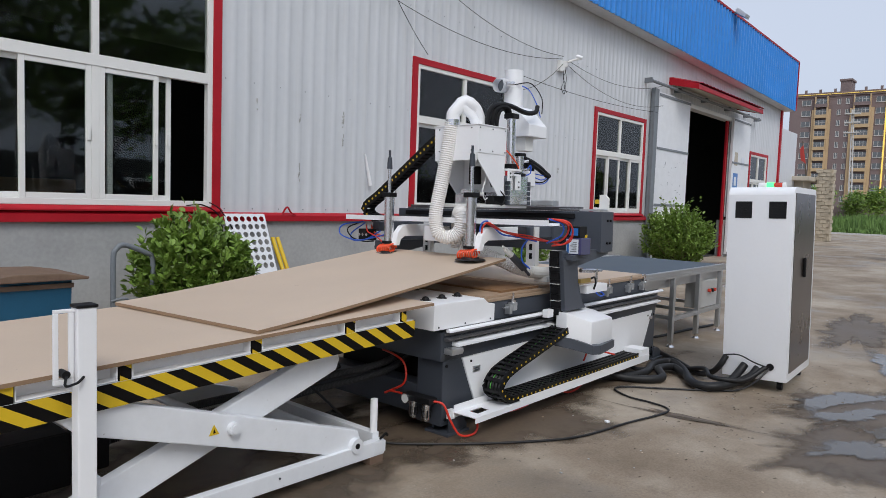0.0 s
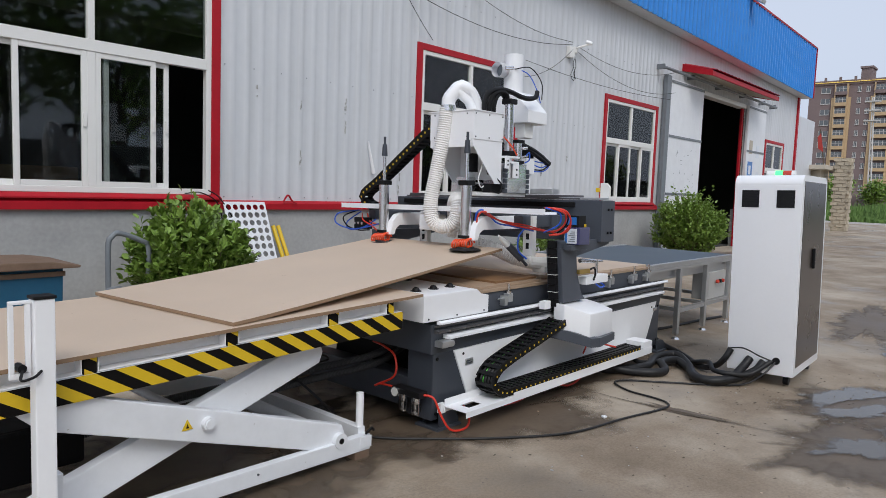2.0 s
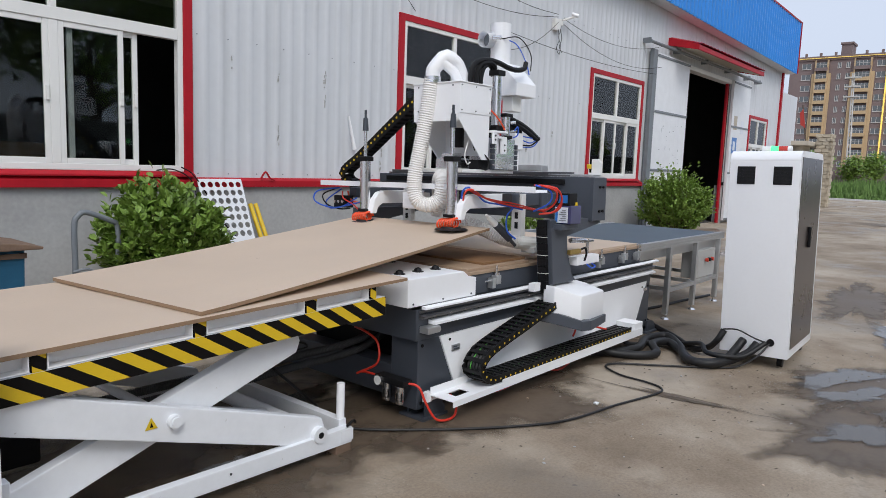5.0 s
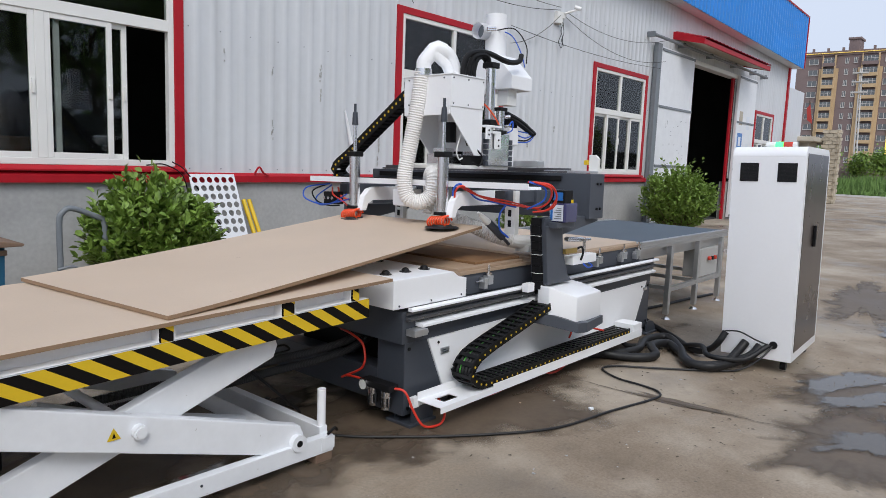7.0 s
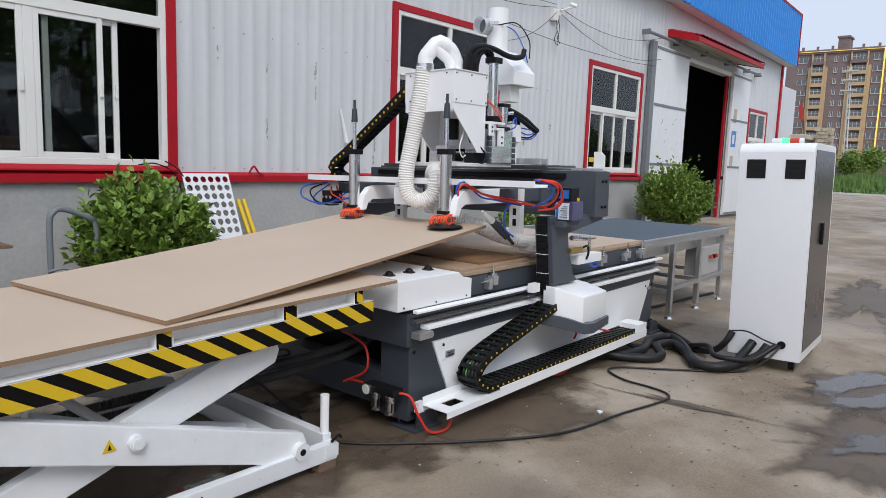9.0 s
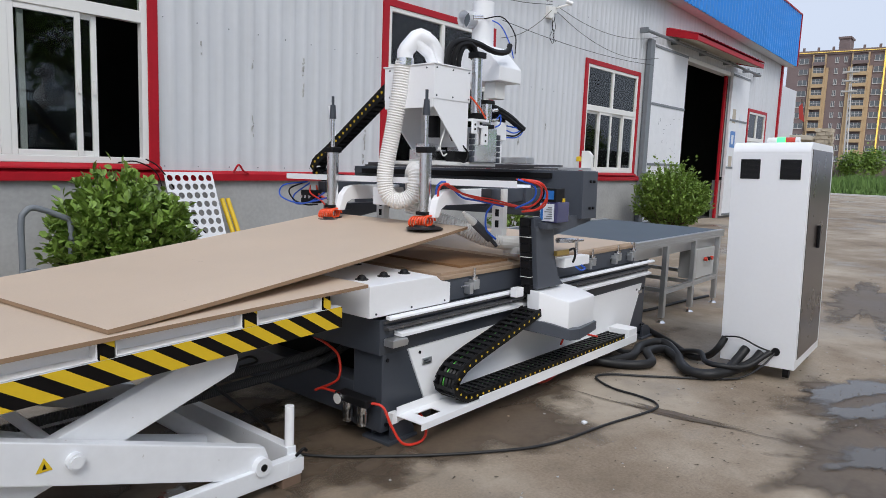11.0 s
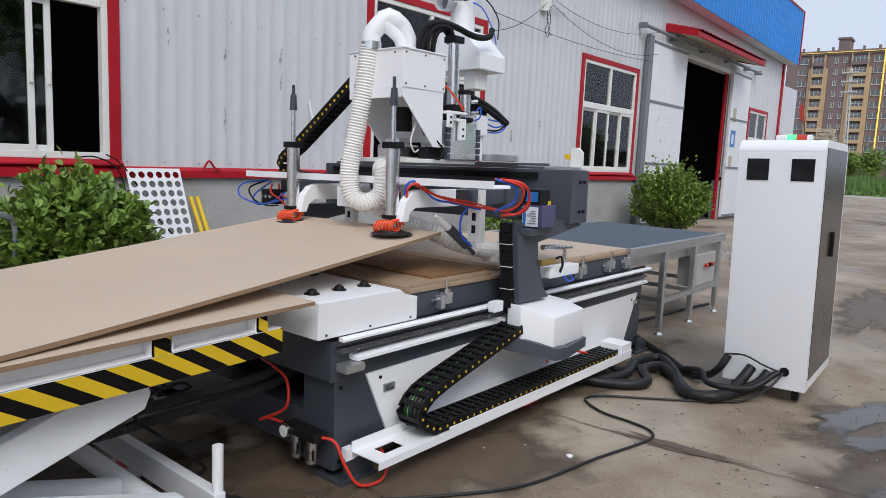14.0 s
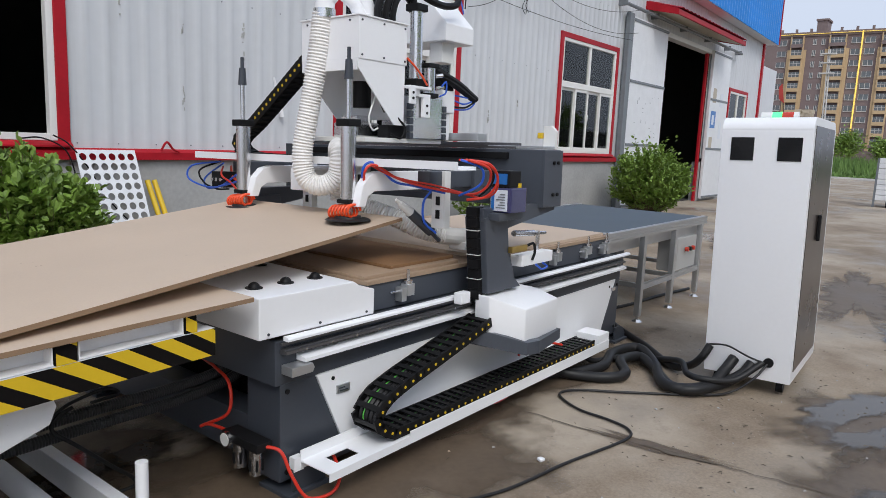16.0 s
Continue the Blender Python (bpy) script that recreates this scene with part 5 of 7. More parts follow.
for y0 in (4.59, 5.0):
    b = B()
    prism(b, [(5.20, 1.89), (5.20, 1.845), (5.475, 1.57), (5.55, 1.57), (5.555, 1.89)], "y", y0, y0 + 0.008)
    part("funnel_plate", b, WHITE, gan, "white funnel plate under the dust box")
b = B()
box(b, 5.55, 5.557, 4.613, 5.0, 1.60, 1.89)
part("funnel_back", b, WHITE, gan)
b = B()
box(b, 5.195, 5.205, 4.60, 5.01, 1.835, 1.89)
part("funnel_front", b, WHITE, gan)
# white duct bends on the box
b = B()
sweep(b, [(5.20, 4.84, 2.13), (5.20, 4.838, 2.195), (5.205, 4.834, 2.205), (5.258, 4.792, 2.288), (5.270, 4.782, 2.296), (5.32, 4.757, 2.278)], 0.052, 18)
part("duct_bend", b, WHITE, hop, "white plastic duct bend", smooth=True)
b = B()
sweep(b, [(5.235, 4.79, 2.26), (5.33, 4.75, 2.19), (5.37, 4.73, 2.10)], 0.036, 14)
part("duct_branch", b, WHITE, hop, smooth=True)
b = ridged(B(), [(5.30, 4.763, 2.287), (5.355, 4.748, 2.255), (5.39, 4.738, 2.20), (5.41, 4.735, 2.15), (5.415, 4.735, 2.108)], 0.047, 0.012, 0.0009, 18)
part("duct_sleeve", b, WHITE, hop, "white ribbed duct sleeve", smooth=True)
b = B()
cyl(b, (5.20, 4.84, 2.105), (5.20, 4.84, 2.15), 0.058, seg=20)
part("hose_clamp", b, STEEL, hop, smooth=True)
b = ridged(B(), [(5.195, 4.845, 2.13), (5.18, 4.87, 1.90), (5.16, 4.91, 1.65), (5.14, 4.945, 1.42), (5.15, 4.93, 1.28), (5.19, 4.86, 1.235), (5.24, 4.79, 1.28), (5.25, 4.77, 1.38), (5.27, 4.80, 1.44), (5.33, 4.87, 1.40), (5.38, 4.91, 1.30), (5.40, 4.93, 1.15)], 0.054, 0.0165, 0.0032, 20)
part("suction_hose", b, HOSE, gan, "white ribbed suction hose")
b = ridged(B(), [(5.34, 4.86, 1.15), (5.42, 4.76, 1.12), (5.50, 4.62, 1.07), (5.60, 4.48, 1.0), (5.70, 4.40, 0.97)], 0.05, 0.0165, 0.0032, 18)
part("suction_hose", b, HOSE, gan, "white ribbed suction hose")
b = B()
sweep(b, curve_points([(5.68, 4.42, 0.97), (5.80, 4.38, 0.955), (5.9, 4.38, 0.95)]), 0.05, 14)
box(b, 5.78, 6.06, 4.31, 4.43, 0.885, 0.93, 0.006)
part("dust_shoe", b, PVC, gan, "pale dust shoe")
# spindle carriage
b = B()
box(b, 6.02, 6.12, 4.42, 5.05, 1.50, 1.545, 0.004)
part("carriage_plate", b, ALU, gan)
b = B()
box(b, 5.60, 5.88, 4.58, 4.80, 1.50, 1.735, 0.005)
mot = part("spindle_motor", b, STEEL, gan, "brushed steel spindle motor block")
for x0, z0, z1 in ((5.585, 1.50, 1.70), (5.881, 1.50, 1.72)):
    b = B()
    for k in range(5):
        box(b, x0, x0 + 0.03, 4.572, 4.60, z0 + k * 0.04, z0 + k * 0.04 + 0.034, 0.003)
    part("slotted_strip", b, DARK, mot)
b = B()
box(b, 5.56, 5.74, 4.55, 4.60, 1.772, 1.788, 0.002)
box(b, 5.56, 5.605, 4.55, 4.565, 1.69, 1.772, 0.002)
box(b, 5.645, 5.735, 4.553, 4.567, 1.73, 1.748, 0.002)
box(b, 5.675, 5.735, 4.553, 4.572, 1.62, 1.73, 0.002)
box(b, 5.61, 5.66, 4.57, 4.60, 1.735, 1.772, 0.002)
brk = part("carriage_bracket", b, WHITE, gan, "white bent bracket plate")
for x, y, z in ((5.705, 4.553, 1.645), (5.705, 4.553, 1.685), (5.582, 4.55, 1.72), (5.582, 4.55, 1.75)):
    part("bolt", cyl(B(), (x, y + 0.004, z), (x, y - 0.004, z), 0.008, seg=6), BLACK, brk)
b = B()
cyl(b, (5.68, 4.62, 1.83), (5.68, 4.62, 2.20), 0.036, seg=24)
part("lift_cylinder", b, STEEL, gan, "polished lift cylinder", smooth=True)
b = B()
box(b, 5.635, 5.725, 4.575, 4.665, 2.195, 2.235, 0.006)
part("cylinder_cap", b, BLACK, gan)
b = B()
box(b, 5.635, 5.725, 4.575, 4.665, 1.788, 1.832, 0.006)
part("cylinder_cap", b, BLACK, gan)
b = B()
cyl(b, (5.78, 4.60, 1.76), (5.78, 4.60, 1.90), 0.033, seg=20)
sc = part("small_cylinder", b, STEEL, gan, "short polished air cylinder", smooth=True)
for z in (1.735, 1.90):
    part("end_cap", box(B(), 5.735, 5.825, 4.565, 4.64, z, z + 0.026, 0.006), BLACK, sc)
part("fitting", cyl(B(), (5.82, 4.58, 1.79), (5.86, 4.56, 1.80), 0.012, seg=10), STEEL, sc, smooth=True)
part("fitting", cyl(B(), (5.82, 4.58, 1.86), (5.85, 4.56, 1.865), 0.012, seg=10), STEEL, sc, smooth=True)
b = B()
box(b, 5.34, 5.52, 4.74, 4.92, 1.50, 1.58, 0.01)
box(b, 5.38, 5.48, 4.78, 4.90, 1.58, 1.62, 0.01)
part("spindle_head", b, STEEL, gan, "steel spindle head under the funnel", )
b = B()
box(b, 5.26, 5.9, 4.60, 5.1, 1.475, 1.50, 0.004)
part("head_plate", b, PVC, gan)
b = B()
box(b, 5.46, 5.6, 4.62, 4.7, 1.50, 1.57, 0.004)
part("motor_box", b, BLACK, gan)
b = B()
cyl(b, (5.42, 4.78, 1.66), (5.42, 4.78, 1.80), 0.05, seg=18)
part("tool_motor", b, BLACK, gan)
b = B()
box(b, 5.905, 6.025, 4.60, 4.72, 1.66, 1.79, 0.008)
box(b, 5.905, 6.0, 4.62, 4.72, 1.50, 1.66, 0.004)
part("servo_cover", b, WHITE, gan)
b = B()
box(b, 5.90, 6.02, 4.605, 4.715, 1.79, 1.865, 0.01)
part("servo_motor", b, BLACK, gan)
# rear dust collector head
b = B()
cyl(b, (6.12, 4.91, 2.28), (6.12, 4.91, 2.68), 0.082, seg=28)
coll = part("dust_pipe", b, WHITE, gan, "white vertical dust pipe", smooth=True)
b = B()
sweep(b, [(6.1, 4.95, 2.55), (5.95, 4.96, 2.54)], 0.062, 24, caps=False)
bmesh.ops.solidify(b, geom=list(b.faces), thickness=0.004)
part("dust_inlet", b, WHITE, coll, "open white pipe branch", smooth=True)
# grey disc within the open pipe, coloured as its shaded inside
b = B()
sweep(b, [(6.03, 4.955, 2.543), (6.025, 4.955, 2.543)], 0.058, 24)
part("inlet_shade_disc", b, GREY_TUBE, coll)
b = B()
prism(b, [(4.66, 2.09), (4.66, 2.19), (4.82, 2.36), (5.06, 2.36), (5.10, 2.09)], "x", 6.0, 6.28, 0.006)
part("dust_box", b, WHITE, gan, "white sloped dust collector box")
b = B()
box(b, 6.04, 6.16, 4.72, 4.82, 1.97, 2.09, 0.004)
part("dust_outlet", b, PVC, gan)
# energy chain on the beam
ch2 = thing("energy_chain", (5.9, 5.9, 1.46), "black energy chain with yellow pins rising over the gantry beam", "energy chain")
lm2 = chain_link_mesh(0.10, 0.074, 0.06)
drag_chain(ch2, [(6.0, 6.0, 1.345), (5.95, 6.28, 1.345), (5.9, 6.40, 1.36), (5.85, 6.45, 1.42), (5.82, 6.40, 1.49), (5.80, 6.2, 1.60), (5.76, 5.82, 1.83), (5.70, 5.36, 2.10)], (1, 0, 0), 0.10, 0.058, 0.058, lm2)
drag_chain(ch2, [(5.29, 4.35, 1.372), (5.29, 6.0, 1.372)], (1, 0, 0), 0.10, 0.04, 0.058, chain_link_mesh(0.10, 0.04, 0.058))
# oil pump on the column
oil = thing("oil_pump", (5.76, 4.03, 1.1), "small blue and black lubrication pump with a tinted tank", "pump")
part("pump_body", box(B(), 5.69, 5.80, 3.975, 4.09, 1.258, 1.345, 0.006), BLACK, oil)
part("display", box(B(), 5.683, 5.69, 3.99, 4.075, 1.275, 1.33), BLUE_BOX, oil, "blue display panel")
part("tank", box(B(), 5.69, 5.85, 3.965, 4.095, 1.125, 1.258, 0.01), mat("tank_blue", (0.05, 0.05, 0.13), 0.15, var=0.2), oil, "tinted plastic tank")
part("tank_label", box(B(), 5.683, 5.69, 3.985, 4.085, 1.135, 1.245), PAPER, oil, "white printed label")
part("label_stripe", box(B(), 5.680, 5.683, 4.062, 4.08, 1.14, 1.24), BLUE_BOX, oil)
for k in range(6):
    part("label_bar", box(B(), 5.680, 5.683, 3.995, 4.05 - 0.012 * (k % 3), 1.15 + k * 0.014, 1.155 + k * 0.014), GREY_TUBE, oil)
part("filler_cap", cyl(B(), (5.79, 3.99, 1.258), (5.79, 3.99, 1.28), 0.022), YELLOW, oil, "yellow filler cap")
part("mount", box(B(), 5.64, 5.88, 4.0, 4.12, 1.085, 1.125, 0.004), DARK2, oil)

# tubes and leads on the gantry
for pts, r, m, lab in (
        ([(5.22, 4.55, 1.20), (5.16, 4.50, 1.32), (5.2, 4.47, 1.36), (5.3, 4.42, 1.30), (5.32, 4.30, 1.27), (5.4, 4.15, 1.24), (5.48, 4.05, 1.23), (5.50, 3.98, 1.28), (5.46, 3.95, 1.36), (5.38, 4.02, 1.40)], 0.0068, RED_TUBE, "red air tube looped along the suction bar"),
        ([(5.46, 4.08, 1.20), (5.52, 4.0, 1.22), (5.54, 3.95, 1.30), (5.48, 3.96, 1.38), (5.4, 4.05, 1.40)], 0.0068, RED_TUBE, "red air tube looped along the suction bar"),
        ([(5.2, 4.55, 1.22), (5.18, 4.53, 1.34), (5.22, 4.49, 1.37), (5.30, 4.43, 1.28), (5.33, 4.32, 1.26), (5.4, 4.17, 1.23)], 0.0062, BLUE_TUBE, "blue air tube along the suction bar"),
        ([(5.42, 4.10, 1.22), (5.46, 4.0, 1.28), (5.44, 3.98, 1.36), (5.36, 4.05, 1.40)], 0.0062, BLUE_TUBE, "blue air tube along the suction bar"),
        ([(5.35, 4.22, 1.24), (5.34, 4.26, 1.18), (5.36, 4.27, 1.08), (5.42, 4.24, 1.02)], 0.0062, BLUE_TUBE, "blue air tube to the air gun"),
        ([(5.36, 5.98, 1.32), (5.30, 6.1, 1.22), (5.25, 6.0, 1.16), (5.2, 5.75, 1.19), (5.18, 5.55, 1.23)], 0.0062, BLUE_TUBE, "blue air tube to the suction cup"),
        ([(5.36, 5.9, 1.30), (5.3, 5.8, 1.24), (5.22, 5.6, 1.22), (5.16, 5.5, 1.3), (5.14, 5.48, 1.34)], 0.008, ORANGE, "orange air tube to the suction cup"),
        ([(5.34, 5.98, 1.33), (5.22, 6.12, 1.30), (5.20, 6.14, 1.22), (5.24, 6.02, 1.17), (5.22, 5.82, 1.18), (5.2, 5.62, 1.26)], 0.006, BLUE_TUBE, "blue air tube looped at the suction bar end"),
        ([(5.36, 6.02, 1.33), (5.26, 6.10, 1.27), (5.26, 6.05, 1.19), (5.24, 5.88, 1.16), (5.2, 5.7, 1.17)], 0.006, BLACK, "black lead looped at the suction bar end"),
        ([(5.30, 5.90, 1.30), (5.22, 5.80, 1.25), (5.19, 5.66, 1.21), (5.16, 5.56, 1.17), (5.14, 5.52, 1.14)], 0.006, RED_TUBE, "red air tube at the suction bar end"),
        ([(5.20, 4.50, 1.36), (5.28, 4.44, 1.31), (5.31, 4.32, 1.285), (5.36, 4.22, 1.27), (5.44, 4.10, 1.235), (5.52, 4.02, 1.21), (5.56, 3.97, 1.25), (5.53, 3.95, 1.33), (5.45, 3.97, 1.385), (5.36, 4.06, 1.40)], 0.005, RED_TUBE, "thin red air tube looped along the suction bar"),
        ([(5.50, 4.06, 1.20), (5.55, 4.0, 1.27), (5.52, 3.965, 1.34), (5.44, 3.99, 1.38), (5.38, 4.08, 1.395)], 0.005, BLACK, "thin black lead looped beside the pump"),
        ([(5.41, 4.66, 2.10), (5.415, 4.66, 2.19), (5.46, 4.655, 2.265), (5.58, 4.65, 2.303), (5.72, 4.64, 2.298), (5.84, 4.63, 2.275), (5.95, 4.63, 2.272), (6.05, 4.63, 2.295), (6.09, 4.64, 2.345)], 0.02, BLACK, "thick black sleeved cable over the dust box"),
        ([(5.465, 4.655, 2.10), (5.47, 4.655, 2.18), (5.51, 4.65, 2.255), (5.60, 4.645, 2.285), (5.66, 4.64, 2.27), (5.685, 4.64, 2.215)], 0.02, BLACK, "thick black sleeved cable over the dust box"),
        ([(5.515, 4.65, 2.10), (5.52, 4.65, 2.17), (5.55, 4.65, 2.24), (5.61, 4.655, 2.27), (5.67, 4.665, 2.255), (5.70, 4.67, 2.20)], 0.017, BLACK, "thick black sleeved cable over the dust box"),
        ([(5.84, 4.61, 1.895), (5.95, 4.595, 1.865), (6.06, 4.585, 1.825), (6.14, 4.58, 1.785), (6.21, 4.58, 1.755)], 0.021, BLACK, "thick black sleeved cable behind the spindle"),
        ([(5.87, 4.61, 1.87), (5.97, 4.59, 1.835), (6.07, 4.58, 1.795), (6.18, 4.575, 1.75)], 0.018, BLACK, "thick black sleeved cable behind the spindle"),
        ([(6.02, 4.61, 1.77), (6.09, 4.58, 1.76), (6.17, 4.575, 1.755), (6.19, 4.575, 1.73), (6.12, 4.58, 1.69), (6.02, 4.61, 1.685)], 0.005, BLUE_TUBE, "blue air tube behind the spindle"),
        ([(6.02, 4.61, 1.74), (6.08, 4.58, 1.72), (6.15, 4.575, 1.735), (6.18, 4.575, 1.755)], 0.005, BLUE_TUBE, "blue air tube behind the spindle"),
        ([(5.84, 4.56, 1.80), (5.87, 4.55, 1.83), (5.87, 4.55, 1.77), (5.83, 4.565, 1.745)], 0.005, BLUE_TUBE, "blue air tube at the small cylinder"),
        ([(6.02, 4.61, 1.70), (6.10, 4.58, 1.70), (6.17, 4.575, 1.73), (6.21, 4.575, 1.75)], 0.006, BLACK, "thin black lead behind the spindle"),
        ([(5.555, 4.575, 1.93), (5.61, 4.565, 1.89), (5.67, 4.56, 1.84), (5.71, 4.56, 1.80)], 0.006, ORANGE, "short orange air tube at the lift cylinder"),
        ([(6.12, 4.86, 2.56), (6.14, 4.76, 2.50), (6.15, 4.68, 2.36), (6.14, 4.64, 2.26)], 0.0045, BLUE_TUBE, "blue air tube on the dust pipe"),
        ([(6.06, 4.86, 2.55), (6.10, 4.72, 2.55), (6.12, 4.62, 2.42), (6.1, 4.6, 2.28)], 0.0045, BLACK, "black lead on the dust pipe")):
    cable("air_tube" if m is not BLACK else "sleeved_cable", pts, r, m, lab, "tube" if m is not BLACK else "cable", "tubes on the gantry")
b = B()
for dz in (0.0, 0.012):
    cyl(b, (5.95, 4.87, 2.535 + dz), (6.02, 4.84, 2.545 + dz), 0.012, seg=10)
part("valve", b, STEEL, gan)

GANTRY_TUBES = [o for o in scene.objects if o.get("group") == "tubes on the gantry"]
# near clamp arm beyond the column
b = B()
cyl(b, (5.98, 4.12, 0.985), (6.20, 4.12, 0.970), 0.018, seg=16)
cyl(b, (6.20, 4.12, 0.970), (6.28, 4.12, 0.965), 0.010, seg=12)
cyl(b, (6.25, 4.12, 0.86), (6.25, 4.12, 0.98), 0.012, seg=10)
cyl(b, (6.28, 4.12, 0.965), (6.34, 4.12, 0.962), 0.010, seg=10)
part("push_cylinder", b, STEEL, gan, smooth=True)
b = B()
box(b, 5.97, 6.32, 4.05, 4.13, 0.80, 0.865, 0.006)
part("clamp_rail", b, WHITE, gan)
part("clamp_bracket", box(B(), 5.83, 5.99, 4.03, 4.058, 0.895, 0.93, 0.004), BRASS, gan, "brass coloured clamp bracket")
part("clamp_lead", sweep(B(), curve_points([(5.99, 4.04, 0.92), (6.05, 4.03, 0.93), (6.08, 4.035, 0.88), (6.07, 4.045, 0.83)]), 0.008, 6), BLACK, gan, smooth=True)
part("clamp_tube", sweep(B(), curve_points([(6.12, 4.05, 0.80), (6.16, 4.03, 0.77), (6.24, 4.04, 0.775), (6.20, 4.05, 0.80)]), 0.006, 6), BLUE_TUBE, gan, smooth=True)

# the gantry leans a little with the yard's fall
LEAN = pose(6.0, 4.975, 0.3, -1.2, 0, 0) @ Matrix.Translation((-6.0, -5.0, -0.3))
for o in (gan, ch2, oil):
    o.matrix_basis = LEAN @ Matrix.Translation(o.location)
for o in GANTRY_TUBES:
    o.matrix_basis = LEAN

# ---- air preparation unit and leads under the bed ----
air = thing("air_filter_unit", (4.36, 4.32, 0.1), "air filter and regulator with pressure gauge on the bed leg", "air filter")
b = B()
box(b, 4.30, 4.38, 4.22, 4.46, 0.215, 0.255, 0.006)
part("manifold", b, BLACK, air)
b = B()
cyl(b, (4.285, 4.42, 0.225), (4.30, 4.42, 0.225), 0.034, seg=20)
g = part("gauge", b, STEEL, air, "round pressure gauge", smooth=True)
b = B()
cyl(b, (4.283, 4.42, 0.225), (4.2845, 4.42, 0.225), 0.028, seg=20)
part("dial", b, PVC, g)
for yy in (4.39, 4.28):
    b = B()
    cyl(b, (4.34, yy, 0.10), (4.34, yy, 0.215), 0.028, seg=18)
    bowl = part("filter_bowl", b, STEEL, air, smooth=True)
    b = B()
    for a in range(6):
        t = a / 6 * math.tau
        cx, cy = 4.34 + 0.0275 * math.cos(t), yy + 0.0275 * math.sin(t)
        box(b, cx - 0.004, cx + 0.004, cy - 0.004, cy + 0.004, 0.12, 0.17)
    part("slot", b, BLACK, bowl)
for pts in ([(4.34, 4.24, 0.235), (4.38, 4.17, 0.22), (4.40, 4.12, 0.12), (4.44, 4.07, 0.03), (4.54, 4.04, 0.02), (4.61, 4.06, 0.05), (4.63, 4.10, 0.10), (4.66, 4.17, 0.13)],
            [(4.34, 4.44, 0.235), (4.32, 4.58, 0.235), (4.3, 4.62, 0.22)],
            [(4.31, 4.62, 0.22), (4.36, 4.50, 0.30), (4.38, 4.52, 0.42), (4.38, 4.62, 0.47), (4.4, 4.75, 0.48)],
            [(4.9, 4.17, 0.12), (5.0, 4.1, 0.06), (5.3, 4.12, 0.04), (5.5, 4.16, 0.10)],
            [(5.7, 4.17, 0.10), (5.85, 4.1, 0.03), (6.1, 4.12, 0.04), (6.25, 4.17, 0.12)],
            [(6.55, 4.05, 0.24), (6.3, 4.15, 0.30), (6.2, 4.16, 0.22)]):
    cable("air_tube", pts, 0.0075, RED_TUBE, "red air tube hanging from the bed", "tube", "red tubes under the bed")

# pipe hose under the feed end
for dy, dz in ((0.0, 0.0), (-0.02, -0.055)):
    single("corrugated_hose", ridged(B(), [(4.75, 4.82 + dy, 0.44 + dz), (4.5, 4.78 + dy, 0.385 + dz), (4.23, 4.75 + dy, 0.375 + dz), (3.98, 4.75 + dy, 0.375 + dz), (3.76, 4.75 + dy, 0.372 + dz), (3.57, 4.76 + dy, 0.365 + dz), (3.2, 4.85 + dy, 0.345 + dz), (2.75, 4.95 + dy, 0.30 + dz), (2.5, 5.0 + dy, 0.26 + dz)], 0.023, 0.011, 0.002, 12), GREY_DARK,
           "dark grey corrugated hose running from the bed to the lift", "hose", smooth=True, group="hoses under the lift table")
cable("tie_cable", [(3.80, 4.70, 0.43), (3.74, 4.70, 0.405), (3.72, 4.69, 0.36), (3.80, 4.68, 0.28), (3.92, 4.66, 0.16), (4.02, 4.66, 0.06), (4.0, 4.7, 0.012), (3.7, 4.75, 0.012), (3.4, 4.8, 0.012)], 0.008, RUBBER, "black cable tied over the hoses and trailing down", group="cables on the ground")
cable("tie_cable", [(3.72, 4.70, 0.41), (3.80, 4.72, 0.44), (3.95, 4.74, 0.455), (4.0, 4.74, 0.42), (3.88, 4.72, 0.42)], 0.007, RUBBER, "black cable tied over the hoses and trailing down", group="cables on the ground")
b = B()
box(b, 4.7, 5.6, 4.9, 5.5, 0.12, 0.45, 0.02)
single("vacuum_pump", b, BLACK, "dark vacuum pump standing under the router bed", "pump")
for xx in (4.8, 5.4):
    for yy in (4.95, 5.4):
        single("pump_support", cyl(B(), (xx, yy, 0.0), (xx, yy, 0.13), 0.04), BLACK, "dark pump mount under the router bed", "mount", group="pump mounts")
# ---- outfeed conveyor ----
cv = thing("belt_conveyor", (8.8, 5.0, 0.0), "aluminium framed belt conveyor with a blue-grey belt", "conveyor")
CX0, CX1, CY0, CY1 = 7.66, 10.05, 4.28, 5.78
for y0 in (CY0, CY1 - 0.05):
    b = B()
    for za, zb2, d in ((0.765, 0.787, 0), (0.787, 0.795, 0.008), (0.795, 0.815, 0), (0.815, 0.822, 0.008), (0.822, 0.842, 0)):
        box(b, CX0, CX1, y0 + d, y0 + 0.05 - d, za, zb2)
    part("side_profile", b, ALU, cv, "slotted aluminium profile")
b = B()
box(b, CX0 + 0.02, CX1 - 0.02, CY0 + 0.055, CY1 - 0.055, 0.79, 0.836, 0.015)
part("belt", b, BELT, cv, "blue-grey rubber belt")
for xx in (CX0 + 0.03, CX1 - 0.03):
    b = B()
    cyl(b, (xx, CY0 + 0.055, 0.80), (xx, CY1 - 0.055, 0.80), 0.033)
    part("end_roller", b, BLACK, cv, smooth=True)
b = B()
box(b, CX0 - 0.06, CX0, CY0 + 0.0, CY0 + 0.05, 0.765, 0.85, 0.003)
part("end_block", b, ALU, cv)
b = B()
box(b, CX0 + 0.05, CX1 - 0.05, CY0 + 0.07, CY1 - 0.07, 0.66, 0.765, 0.004)
part("motor_tray", b, ALU, cv)
